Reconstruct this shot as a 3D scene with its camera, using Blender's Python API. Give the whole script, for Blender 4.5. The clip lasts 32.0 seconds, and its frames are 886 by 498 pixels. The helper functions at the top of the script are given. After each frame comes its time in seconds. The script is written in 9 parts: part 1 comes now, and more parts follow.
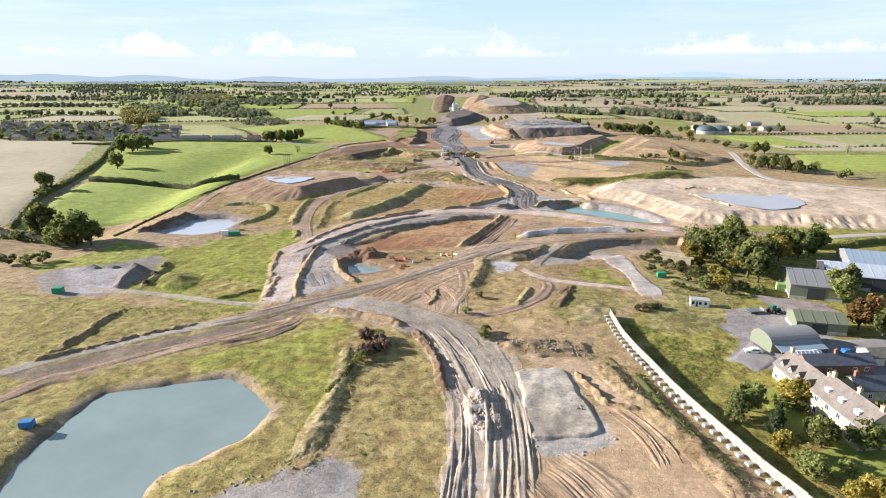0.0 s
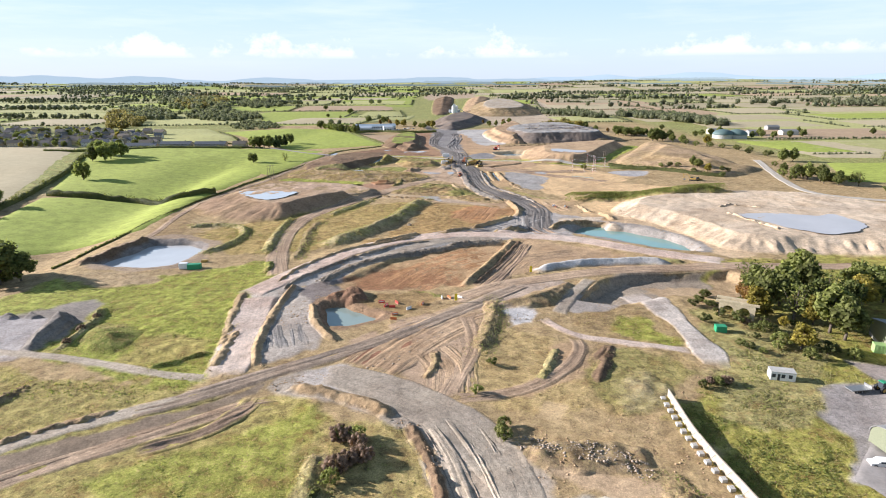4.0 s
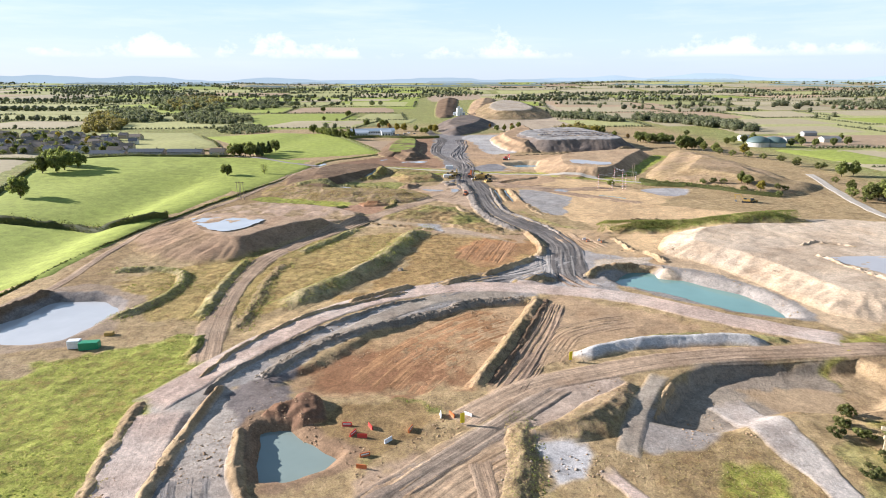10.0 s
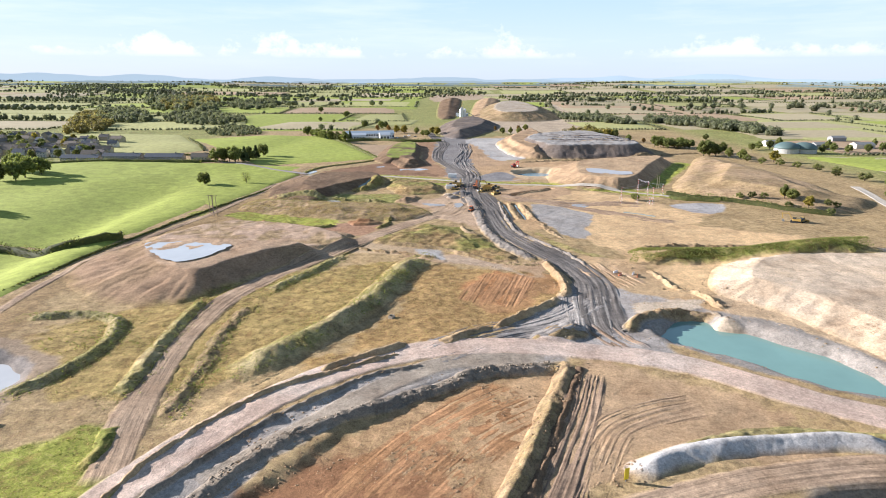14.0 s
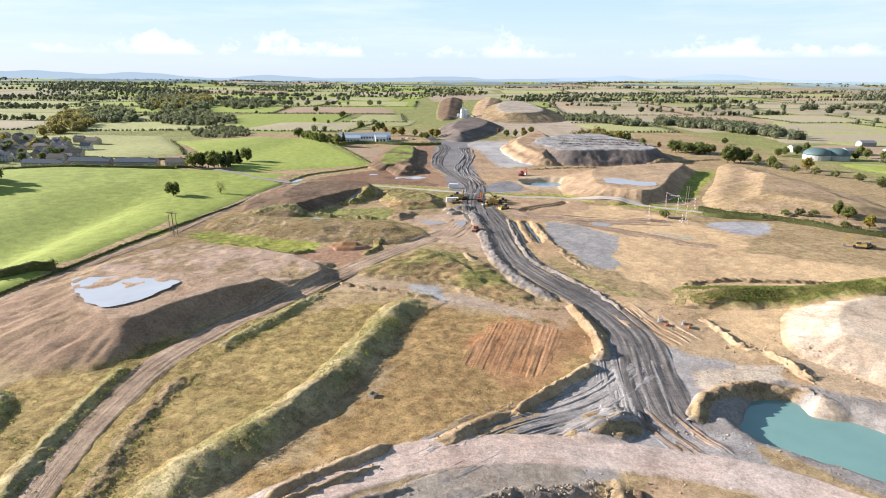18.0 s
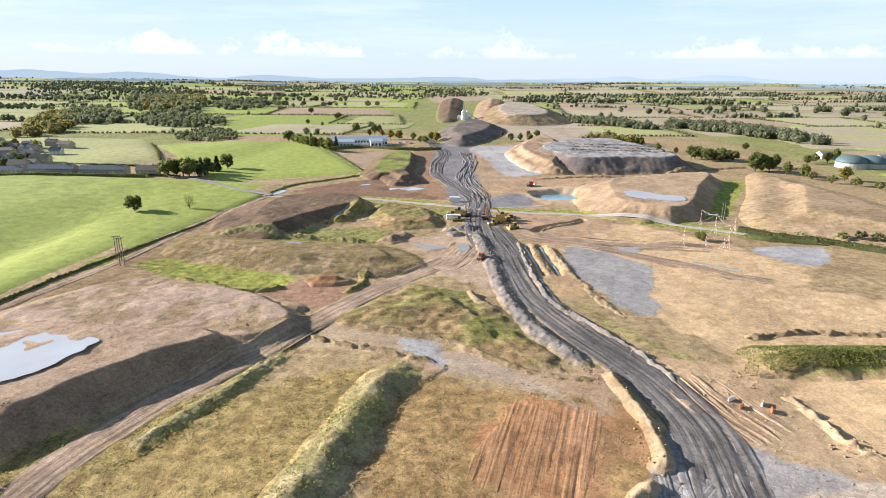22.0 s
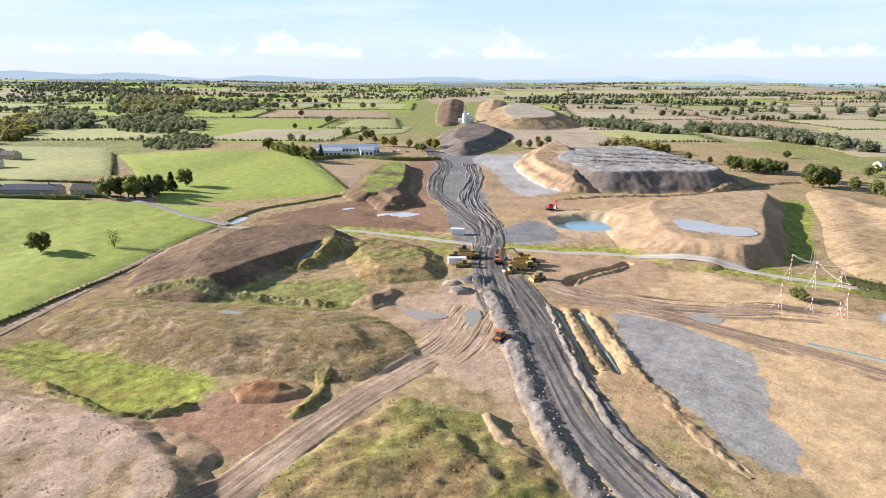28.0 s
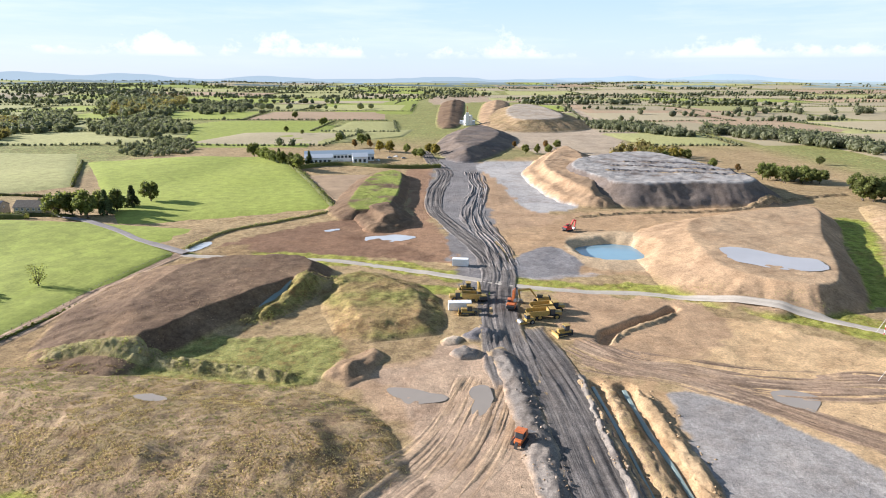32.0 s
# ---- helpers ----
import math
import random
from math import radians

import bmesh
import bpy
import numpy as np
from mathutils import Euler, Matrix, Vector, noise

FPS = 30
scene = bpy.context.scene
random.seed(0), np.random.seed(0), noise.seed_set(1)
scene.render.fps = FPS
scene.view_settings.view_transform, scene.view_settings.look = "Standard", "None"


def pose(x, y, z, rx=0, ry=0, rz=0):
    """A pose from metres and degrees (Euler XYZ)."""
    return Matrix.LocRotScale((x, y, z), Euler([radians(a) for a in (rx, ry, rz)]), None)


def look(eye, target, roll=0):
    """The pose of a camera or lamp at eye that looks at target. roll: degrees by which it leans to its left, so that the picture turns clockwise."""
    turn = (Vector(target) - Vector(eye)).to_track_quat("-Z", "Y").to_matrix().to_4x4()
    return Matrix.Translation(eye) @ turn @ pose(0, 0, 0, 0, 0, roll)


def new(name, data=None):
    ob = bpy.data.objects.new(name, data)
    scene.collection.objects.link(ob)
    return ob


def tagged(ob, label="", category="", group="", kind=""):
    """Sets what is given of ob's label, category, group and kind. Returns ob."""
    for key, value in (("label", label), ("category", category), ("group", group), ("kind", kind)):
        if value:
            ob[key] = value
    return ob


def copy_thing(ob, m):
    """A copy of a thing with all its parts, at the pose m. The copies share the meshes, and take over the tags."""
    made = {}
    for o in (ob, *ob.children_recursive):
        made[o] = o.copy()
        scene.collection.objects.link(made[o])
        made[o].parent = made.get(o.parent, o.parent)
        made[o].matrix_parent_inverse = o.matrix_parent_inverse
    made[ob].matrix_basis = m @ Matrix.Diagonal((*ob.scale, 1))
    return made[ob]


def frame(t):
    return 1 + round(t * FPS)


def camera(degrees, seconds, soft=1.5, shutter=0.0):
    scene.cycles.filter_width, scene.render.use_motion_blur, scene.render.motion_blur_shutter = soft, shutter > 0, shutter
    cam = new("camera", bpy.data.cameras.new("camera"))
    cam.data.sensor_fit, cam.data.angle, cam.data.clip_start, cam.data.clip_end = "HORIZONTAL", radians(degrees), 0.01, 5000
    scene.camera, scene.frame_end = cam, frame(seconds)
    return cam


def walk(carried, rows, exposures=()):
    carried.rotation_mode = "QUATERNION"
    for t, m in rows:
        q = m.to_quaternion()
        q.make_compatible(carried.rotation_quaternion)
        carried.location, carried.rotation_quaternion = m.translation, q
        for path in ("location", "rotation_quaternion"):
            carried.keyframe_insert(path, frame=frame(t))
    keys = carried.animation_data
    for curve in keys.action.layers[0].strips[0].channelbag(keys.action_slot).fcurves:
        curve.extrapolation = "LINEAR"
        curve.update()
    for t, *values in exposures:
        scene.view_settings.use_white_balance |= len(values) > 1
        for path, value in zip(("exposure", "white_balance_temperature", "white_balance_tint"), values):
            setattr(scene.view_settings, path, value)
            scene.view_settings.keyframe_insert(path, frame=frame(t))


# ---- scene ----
# ------------------------------------------------------------ camera
cam = camera(75.05, 32.0, soft=1.0)
ROWS = [  # seconds, x, y, z, tilt, turn, lean
    (0, 0.00, 0.00, 71.24, -16.801, -0.215, -0.217),
    (1, -0.23, 11.35, 71.27, -16.780, -0.245, -0.226),
    (2, -0.41, 22.78, 71.30, -16.760, -0.270, -0.238),
    (3, -0.47, 34.41, 71.38, -16.739, -0.284, -0.263),
    (4, -0.46, 46.18, 71.47, -16.718, -0.282, -0.289),
    (5, -0.43, 58.10, 71.57, -16.697, -0.254, -0.314),
    (6, -0.34, 70.03, 71.63, -16.679, -0.203, -0.324),
    (7, -0.12, 81.79, 71.55, -16.665, -0.126, -0.297),
    (8, 0.15, 93.45, 71.40, -16.657, -0.041, -0.253),
    (9, 0.48, 104.98, 71.21, -16.659, 0.031, -0.207),
    (10, 0.77, 116.48, 71.03, -16.665, 0.096, -0.154),
    (11, 0.86, 128.01, 70.94, -16.673, 0.159, -0.091),
    (12, 0.82, 139.58, 70.90, -16.683, 0.215, -0.022),
    (13, 0.75, 151.25, 70.81, -16.693, 0.256, 0.043),
    (14, 0.63, 163.16, 70.62, -16.700, 0.278, 0.096),
    (15, 0.47, 175.19, 70.38, -16.706, 0.284, 0.144),
    (16, 0.35, 187.02, 70.14, -16.715, 0.283, 0.197),
    (17, 0.32, 198.52, 69.91, -16.732, 0.269, 0.264),
    (18, 0.32, 209.84, 69.68, -16.751, 0.246, 0.335),
    (19, 0.32, 221.06, 69.47, -16.760, 0.231, 0.393),
    (20, 0.33, 232.09, 69.27, -16.750, 0.231, 0.437),
    (21, 0.33, 243.02, 69.10, -16.730, 0.238, 0.469),
    (22, 0.25, 254.31, 68.90, -16.708, 0.241, 0.482),
    (23, -0.00, 266.20, 68.64, -16.682, 0.236, 0.465),
    (24, -0.34, 278.44, 68.37, -16.655, 0.227, 0.428),
    (25, -0.58, 290.70, 68.19, -16.640, 0.221, 0.395),
    (26, -0.61, 302.95, 68.19, -16.650, 0.217, 0.375),
    (27, -0.54, 315.23, 68.28, -16.672, 0.216, 0.358),
    (28, -0.44, 327.28, 68.32, -16.689, 0.220, 0.335),
    (29, -0.36, 339.01, 68.26, -16.693, 0.227, 0.304),
    (30, -0.26, 350.56, 68.16, -16.694, 0.248, 0.269),
    (31, -0.13, 361.96, 68.02, -16.692, 0.296, 0.236),
    (32, -0.00, 373.30, 67.86, -16.688, 0.355, 0.202),
]
walk(cam, [(t, pose(x, y, z, 90 + tilt, 0, turn) @ pose(0, 0, 0, 0, 0, lean)) for t, x, y, z, tilt, turn, lean in ROWS],
     exposures=[(0, 1.27, 6100, 14.5), (32, 1.27, 6100, 14.5)])

# ------------------------------------------------------------ world and sun
SUN_EL, SUN_AZ = 18.5, 285.0          # degrees; azimuth clockwise from +y
world = bpy.data.worlds.new("sky")
world.use_nodes = True
scene.world = world
wn, wl = world.node_tree.nodes, world.node_tree.links
wn.clear()
sky = wn.new("ShaderNodeTexSky")
sky.sky_type, sky.sun_disc = "NISHITA", False
sky.sun_elevation, sky.sun_rotation = radians(SUN_EL), radians(SUN_AZ)
sky.altitude, sky.air_density, sky.dust_density, sky.ozone_density = 100, 1.0, 1.2, 2.0
wtc = wn.new("ShaderNodeTexCoord")
wsep = wn.new("ShaderNodeSeparateXYZ")
wl.new(wtc.outputs["Generated"], wsep.inputs[0])


def wmath(op, a, b=None, clamp=False):
    n = wn.new("ShaderNodeMath")
    n.operation, n.use_clamp = op, clamp
    for i, v in enumerate((a, b)):
        if v is None:
            continue
        if isinstance(v, (int, float)):
            n.inputs[i].default_value = v
        else:
            wl.new(v, n.inputs[i])
    return n.outputs[0]


def wnoise(scale, detail, zstretch):
    mp = wn.new("ShaderNodeMapping")
    mp.inputs["Scale"].default_value = (1, 1, zstretch)
    wl.new(wtc.outputs["Generated"], mp.inputs[0])
    n = wn.new("ShaderNodeTexNoise")
    n.inputs["Scale"].default_value, n.inputs["Detail"].default_value = scale, detail
    n.inputs["Roughness"].default_value = 0.62
    wl.new(mp.outputs[0], n.inputs["Vector"])
    return n.outputs["Fac"]


def band(lo, mid, hi):
    """1 at height mid of the sky's unit sphere, 0 below lo and above hi."""
    up = wmath("DIVIDE", wmath("SUBTRACT", wsep.outputs["Z"], lo), mid - lo, True)
    dn = wmath("DIVIDE", wmath("SUBTRACT", hi, wsep.outputs["Z"]), hi - mid, True)
    return wmath("MULTIPLY", up, dn)


lump = wmath("ADD", wnoise(15.0, 9, 1.3), wmath("MULTIPLY", wnoise(3.0, 2, 0.2), 0.55))
climb = wmath("MULTIPLY", wmath("DIVIDE", wmath("SUBTRACT", wsep.outputs["Z"], 0.030), 0.05), 0.30)
heaps_of_cloud = wmath("MULTIPLY", wmath("SUBTRACT", wmath("SUBTRACT", lump, climb), 0.705), 6.5, True)
heaps_of_cloud = wmath("MULTIPLY", heaps_of_cloud, wmath("DIVIDE", wmath("SUBTRACT", wsep.outputs["Z"], 0.026), 0.012, True))
veil = wmath("MULTIPLY", wmath("SUBTRACT", wnoise(3.0, 5, 9.0), 0.47), 1.3, True)
veil = wmath("MULTIPLY", veil, band(0.0, 0.07, 0.5))
cloud = wmath("MAXIMUM", heaps_of_cloud, veil)
haze = wmath("MULTIPLY", band(-0.5, 0.05, 0.8), 0.92)
pale = wn.new("ShaderNodeMixRGB")
wl.new(band(-0.5, 0.0, 0.17), pale.inputs[0])
pale.inputs[1].default_value = (5.6, 8.3, 10.8, 1)
pale.inputs[2].default_value = (8.1, 9.1, 9.8, 1)
mixh = wn.new("ShaderNodeMixRGB")
wl.new(haze, mixh.inputs[0])
wl.new(sky.outputs[0], mixh.inputs[1])
wl.new(pale.outputs[0], mixh.inputs[2])
mixc = wn.new("ShaderNodeMixRGB")
wl.new(cloud, mixc.inputs[0])
wl.new(mixh.outputs[0], mixc.inputs[1])
mixc.inputs[2].default_value = (11.2, 11.2, 11.4, 1)
wbg = wn.new("ShaderNodeBackground")
wbg.inputs["Strength"].default_value = 0.0455
wl.new(mixc.outputs[0], wbg.inputs["Color"])
wout = wn.new("ShaderNodeOutputWorld")
wl.new(wbg.outputs[0], wout.inputs[0])
sun = new("sun", bpy.data.lights.new("sun", "SUN"))
sun.data.energy, sun.data.angle, sun.data.color = 5.0, radians(0.6), (1.0, 0.955, 0.90)
sun_dir = Vector((math.sin(radians(SUN_AZ)) * math.cos(radians(SUN_EL)), math.cos(radians(SUN_AZ)) * math.cos(radians(SUN_EL)), math.sin(radians(SUN_EL))))
sun.matrix_world = look(sun_dir * 400, (0, 0, 0))

# ------------------------------------------------------------ numbers: noise, distances, curves
rng = random.Random(7)


def vhash(ix, iy, seed):
    h = (ix.astype(np.int64) * 374761393 + iy.astype(np.int64) * 668265263 + seed * 1442695041) & 0x7FFFFFFF
    h = ((h ^ (h >> 13)) * 1274126177) & 0x7FFFFFFF
    return ((h ^ (h >> 16)) & 0xFFFF) / 65535.0


def vnoise(x, y, size, seed=0):
    """Smooth noise of -1 to 1 with features of that size in metres."""
    x, y = np.asarray(x, float) / size, np.asarray(y, float) / size
    ix, iy = np.floor(x), np.floor(y)
    fx, fy = x - ix, y - iy
    fx, fy = fx * fx * (3 - 2 * fx), fy * fy * (3 - 2 * fy)
    a, b = vhash(ix, iy, seed), vhash(ix + 1, iy, seed)
    c, d = vhash(ix, iy + 1, seed), vhash(ix + 1, iy + 1, seed)
    return 2 * ((a * (1 - fx) + b * fx) * (1 - fy) + (c * (1 - fx) + d * fx) * fy) - 1


def fbm(x, y, size, n=4, seed=0):
    return sum(vnoise(x, y, size / 2 ** k, seed + k) * 0.5 ** k for k in range(n))


def sstep(v):
    v = np.clip(v, 0, 1)
    return v * v * (3 - 2 * v)


def curve(pts, step=4.0, closed=False):
    """A smooth line through a few plan points."""
    p = [np.array(q, float) for q in pts]
    n = len(p)
    out = []
    for i in range(n if closed else n - 1):
        a, b = p[i], p[(i + 1) % n]
        z = p[i - 1] if closed or i > 0 else 2 * a - b
        c = p[(i + 2) % n] if closed or i < n - 2 else 2 * b - a
        k = max(1, int(np.linalg.norm(b - a) / step))
        for j in range(k):
            s = j / k
            out.append(0.5 * (2 * a + (b - z) * s + (2 * z - 5 * a + 4 * b - c) * s * s + (3 * a - z - 3 * b + c) * s ** 3))
    if not closed:
        out.append(p[-1])
    return np.array(out)


def line_dist(x, y, line, closed=False):
    """Distance to a line, and how far along it."""
    best, along, run = np.full(np.shape(x), 1e9), np.zeros(np.shape(x)), 0.0
    m = len(line)
    for i in range(m if closed else m - 1):
        a, b = line[i], line[(i + 1) % m]
        d = b - a
        ll = max(d @ d, 1e-9)
        s = np.clip(((x - a[0]) * d[0] + (y - a[1]) * d[1]) / ll, 0, 1)
        q = np.hypot(x - a[0] - s * d[0], y - a[1] - s * d[1])
        hit = q < best
        best = np.where(hit, q, best)
        along = np.where(hit, run + s * math.sqrt(ll), along)
        run += math.sqrt(ll)
    return best, along, run


def inside(x, y, line):
    """Distance inside a closed outline; below 0 outside."""
    d, _, _ = line_dist(x, y, line, True)
    odd = np.zeros(np.shape(x), bool)
    j = len(line) - 1
    for i in range(len(line)):
        (xa, ya), (xb, yb) = line[i], line[j]
        if ya != yb:
            odd ^= ((ya > y) != (yb > y)) & (x < (xb - xa) * (y - ya) / (yb - ya) + xa)
        j = i
    return np.where(odd, d, -d)


def near(x, y, line, pad):
    lo, hi = line.min(0) - pad, line.max(0) + pad
    return (x > lo[0]) & (x < hi[0]) & (y > lo[1]) & (y < hi[1])


# ------------------------------------------------------------ the lie of the land
SHAPES = []    # sunk or raised parts of the ground


def sunk(pts, depth, run, seed=0, rough=1.0):
    SHAPES.append(("area", curve(pts, 5, True), -depth, run, seed, rough))


def raised(pts, height, run, seed=0, rough=1.0):
    SHAPES.append(("area", curve(pts, 5, True), height, run, seed, rough))


def banked(pts, half, height, run):
    SHAPES.append(("line", curve(pts, 5), height, run, half, 0))


def land(x, y):
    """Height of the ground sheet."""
    x, y = np.asarray(x, float), np.asarray(y, float)
    r = np.hypot(x, np.maximum(y - 300, 0))
    far = sstep((r - 650) / 900)
    z = far * (7 * fbm(x, y, 900, 3, 5) + 2)
    ridge = sstep((r - 2300) / 2500)
    z = z + ridge * (30 + 14 * vnoise(x, y, 1500, 9))
    z = z + sstep((y - 640) / 700) * sstep((-x - 500) / 900) * 7
    z = z + (0.35 * vnoise(x, y, 26, 1) + 0.16 * vnoise(x, y, 6, 2) + 0.06 * vnoise(x, y, 2.1, 3)) * sstep((900 - r) / 300)
    west = sstep((-x - 138) / 45) * sstep((900 - r) / 200) * sstep((y - 180) / 120)
    vale = x + 174 + 0.055 * (y - 412) + 8 * np.sin(y / 55)
    z = z + west * (2.2 * vnoise(x, y, 70, 15) - 5.6 * np.exp(-np.where(vale < 0, vale / 40, vale / 19) ** 2) * sstep((640 - y) / 160))
    for kind, line, h, run, a, b in SHAPES:
        pad = run + 6
        m = near(x, y, line, pad if kind == "area" else pad + a)
        if not m.any():
            continue
        xs, ys = x[m], y[m]
        if kind == "area":
            d = inside(xs, ys, line) + b * (1.2 * vnoise(xs, ys, 9, a + 20) + 0.5 * vnoise(xs, ys, 3, a + 21))
            z[m] += h * sstep((d + run * 0.5) / run)
        else:
            d, _, _ = line_dist(xs, ys, line)
            d = d + 0.7 * vnoise(xs, ys, 7, 31)
            z[m] += h * sstep((a + run - d) / run)
    return z


# ------------------------------------------------------------ materials
def node_mat(name, rough=0.9, spec=0.2):
    m = bpy.data.materials.new(name)
    m.use_nodes = True
    b = m.node_tree.nodes["Principled BSDF"]
    b.inputs["Roughness"].default_value = rough
    b.inputs["Specular IOR Level"].default_value = spec
    return m, m.node_tree.nodes, m.node_tree.links, b


def link_noise(nd, lk, vec, scale, detail=5, rough=0.6):
    n = nd.new("ShaderNodeTexNoise")
    n.inputs["Scale"].default_value, n.inputs["Detail"].default_value = scale, detail
    n.inputs["Roughness"].default_value = rough
    lk.new(vec, n.inputs["Vector"])
    return n.outputs["Fac"]


def ramp(nd, lk, fac, stops):
    r = nd.new("ShaderNodeValToRGB")
    e = r.color_ramp.elements
    while len(e) < len(stops):
        e.new(0.5)
    for el, (p, c) in zip(e, stops):
        el.position, el.color = p, (*c, 1)
    lk.new(fac, r.inputs[0])
    return r.outputs[0]


def mixed(nd, lk, fac, a, b, mode="MIX"):
    n = nd.new("ShaderNodeMixRGB")
    n.blend_type = mode
    for i, v in enumerate((fac, a, b)):
        if isinstance(v, (int, float)):
            n.inputs[i].default_value = v
        elif isinstance(v, tuple):
            n.inputs[i].default_value = (*v, 1)
        else:
            lk.new(v, n.inputs[i])
    return n.outputs[0]


def bumped(nd, lk, bsdf, height, dist, strength=1.0):
    b = nd.new("ShaderNodeBump")
    b.inputs["Distance"].default_value, b.inputs["Strength"].default_value = dist, strength
    lk.new(height, b.inputs["Height"])
    lk.new(b.outputs[0], bsdf.inputs["Normal"])


def scaled(c, k):
    return tuple(min(1.0, v * k) for v in c)


SPEC = {}      # the two colours of each soil


def earth(name, c, alt=None, big=0.06, fine=1.6, relief=0.35, rough=0.95, patch=0.5, st=False, object_shift=False, streak=(0.9, 0.02), contrast=0.35):
    """Soil, sand, gravel or grass: patches, clods and grain. st: streaks along a road."""
    m, nd, lk, b = node_mat(name, rough, 0.12)
    alt = alt or scaled(c, 0.7)
    SPEC[name] = (c, alt)
    geo = nd.new("ShaderNodeNewGeometry")
    pos = geo.outputs["Position"]
    n1 = link_noise(nd, lk, pos, big, 6, 0.65)
    n2 = link_noise(nd, lk, pos, fine, 8, 0.7)
    n3 = link_noise(nd, lk, pos, fine * 0.22, 5, 0.6)
    base = mixed(nd, lk, ramp(nd, lk, n1, [(0.5 - patch * 0.35, (0, 0, 0)), (0.5 + patch * 0.35, (1, 1, 1))]), c, alt)
    g = ramp(nd, lk, n2, [(0.25, (1 - contrast,) * 3), (0.5, (1.0,) * 3), (0.78, (1 + contrast * 0.8,) * 3)])
    base = mixed(nd, lk, 1.0, base, g, "MULTIPLY")
    g3 = ramp(nd, lk, n3, [(0.3, (1 - contrast * 0.7,) * 3), (0.7, (1 + contrast * 0.6,) * 3)])
    base = mixed(nd, lk, 1.0, base, g3, "MULTIPLY")
    height = mixed(nd, lk, 0.5, n2, n3)
    if st:
        at = nd.new("ShaderNodeAttribute")
        at.attribute_name = "st"
        mp = nd.new("ShaderNodeMapping")
        mp.inputs["Scale"].default_value = (streak[0], streak[1], 1)
        lk.new(at.outputs["Vector"], mp.inputs[0])
        s = link_noise(nd, lk, mp.outputs[0], 1.0, 6, 0.7)
        sg = ramp(nd, lk, s, [(0.30, (0.74,) * 3), (0.5, (1.0,) * 3), (0.70, (1.2,) * 3)])
        base = mixed(nd, lk, 1.0, base, sg, "MULTIPLY")
        height = mixed(nd, lk, 0.6, height, s)
    if object_shift:
        oi = nd.new("ShaderNodeObjectInfo")
        g4 = ramp(nd, lk, oi.outputs["Random"], [(0.0, (0.9,) * 3), (1.0, (1.1,) * 3)])
        base = mixed(nd, lk, 1.0, base, g4, "MULTIPLY")
    lk.new(base, b.inputs["Base Color"])
    bumped(nd, lk, b, height, relief)
    return m


def paint(name, c, rough=0.5, metal=0.0, dirt=0.25, scale=3.0):
    """Painted, plastic or metal surface with a little dirt."""
    m, nd, lk, b = node_mat(name, rough, 0.4)
    b.inputs["Metallic"].default_value = metal
    tc = nd.new("ShaderNodeTexCoord")
    n = link_noise(nd, lk, tc.outputs["Object"], scale, 6, 0.7)
    g = ramp(nd, lk, n, [(0.3, (1 - dirt,) * 3), (0.6, (1.0,) * 3)])
    lk.new(mixed(nd, lk, 1.0, c, g, "MULTIPLY"), b.inputs["Base Color"])
    return m


def water(name, c, rough=0.06):
    m, nd, lk, b = node_mat(name, rough, 0.5)
    geo = nd.new("ShaderNodeNewGeometry")
    n = link_noise(nd, lk, geo.outputs["Position"], 0.05, 4)
    lk.new(mixed(nd, lk, ramp(nd, lk, n, [(0.3, (0, 0, 0)), (0.7, (1, 1, 1))]), c, scaled(c, 0.82)), b.inputs["Base Color"])
    n2 = link_noise(nd, lk, geo.outputs["Position"], 1.1, 4)
    bumped(nd, lk, b, n2, 0.02, 0.5)
    return m


TAN, SAND, GREY, DARK = (0.44, 0.297, 0.175), (0.56, 0.42, 0.26), (0.30, 0.275, 0.255), (0.145, 0.09, 0.055)
RUST, PINK, GRASS, DRY = (0.30, 0.155, 0.075), (0.57, 0.455, 0.37), (0.17, 0.20, 0.035), (0.27, 0.20, 0.075)
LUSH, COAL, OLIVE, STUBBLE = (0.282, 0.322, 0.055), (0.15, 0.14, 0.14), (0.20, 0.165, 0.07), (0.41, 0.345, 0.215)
M = {}
M["tan"] = earth("tan soil", TAN, scaled(TAN, 0.78))
M["sand"] = earth("pale sand", (0.58, 0.455, 0.325), (0.52, 0.395, 0.27), relief=0.35, contrast=0.28)
M["lip"] = earth("sandy bank soil", (0.43, 0.31, 0.18), (0.34, 0.235, 0.13), fine=1.8, relief=0.5, contrast=0.45)
M["grey"] = earth("grey clay", GREY, (0.36, 0.32, 0.28), contrast=0.35)
M["dark"] = earth("dark brown topsoil", (0.16, 0.103, 0.066), (0.205, 0.135, 0.083), relief=0.3)
M["rust"] = earth("red brown soil", RUST, (0.36, 0.23, 0.12), relief=0.4)
M["red"] = earth("churned red soil", (0.285, 0.145, 0.075), (0.20, 0.115, 0.07), relief=0.4)
M["heap"] = earth("weathered brown heap", (0.36, 0.25, 0.15), (0.30, 0.215, 0.12), relief=0.8, contrast=0.6)
M["hill"] = earth("tan sown hill", (0.40, 0.275, 0.165), (0.34, 0.24, 0.13), relief=0.4, contrast=0.3)
M["bund"] = earth("grassed bund", (0.42, 0.34, 0.185), (0.31, 0.27, 0.115))
M["green"] = earth("green bank", (0.21, 0.225, 0.05), (0.29, 0.235, 0.085), big=0.15, fine=2.0, relief=0.6, contrast=0.5)
M["coal"] = earth("black shale", COAL, (0.20, 0.175, 0.16), fine=1.1, relief=0.5, contrast=0.5)
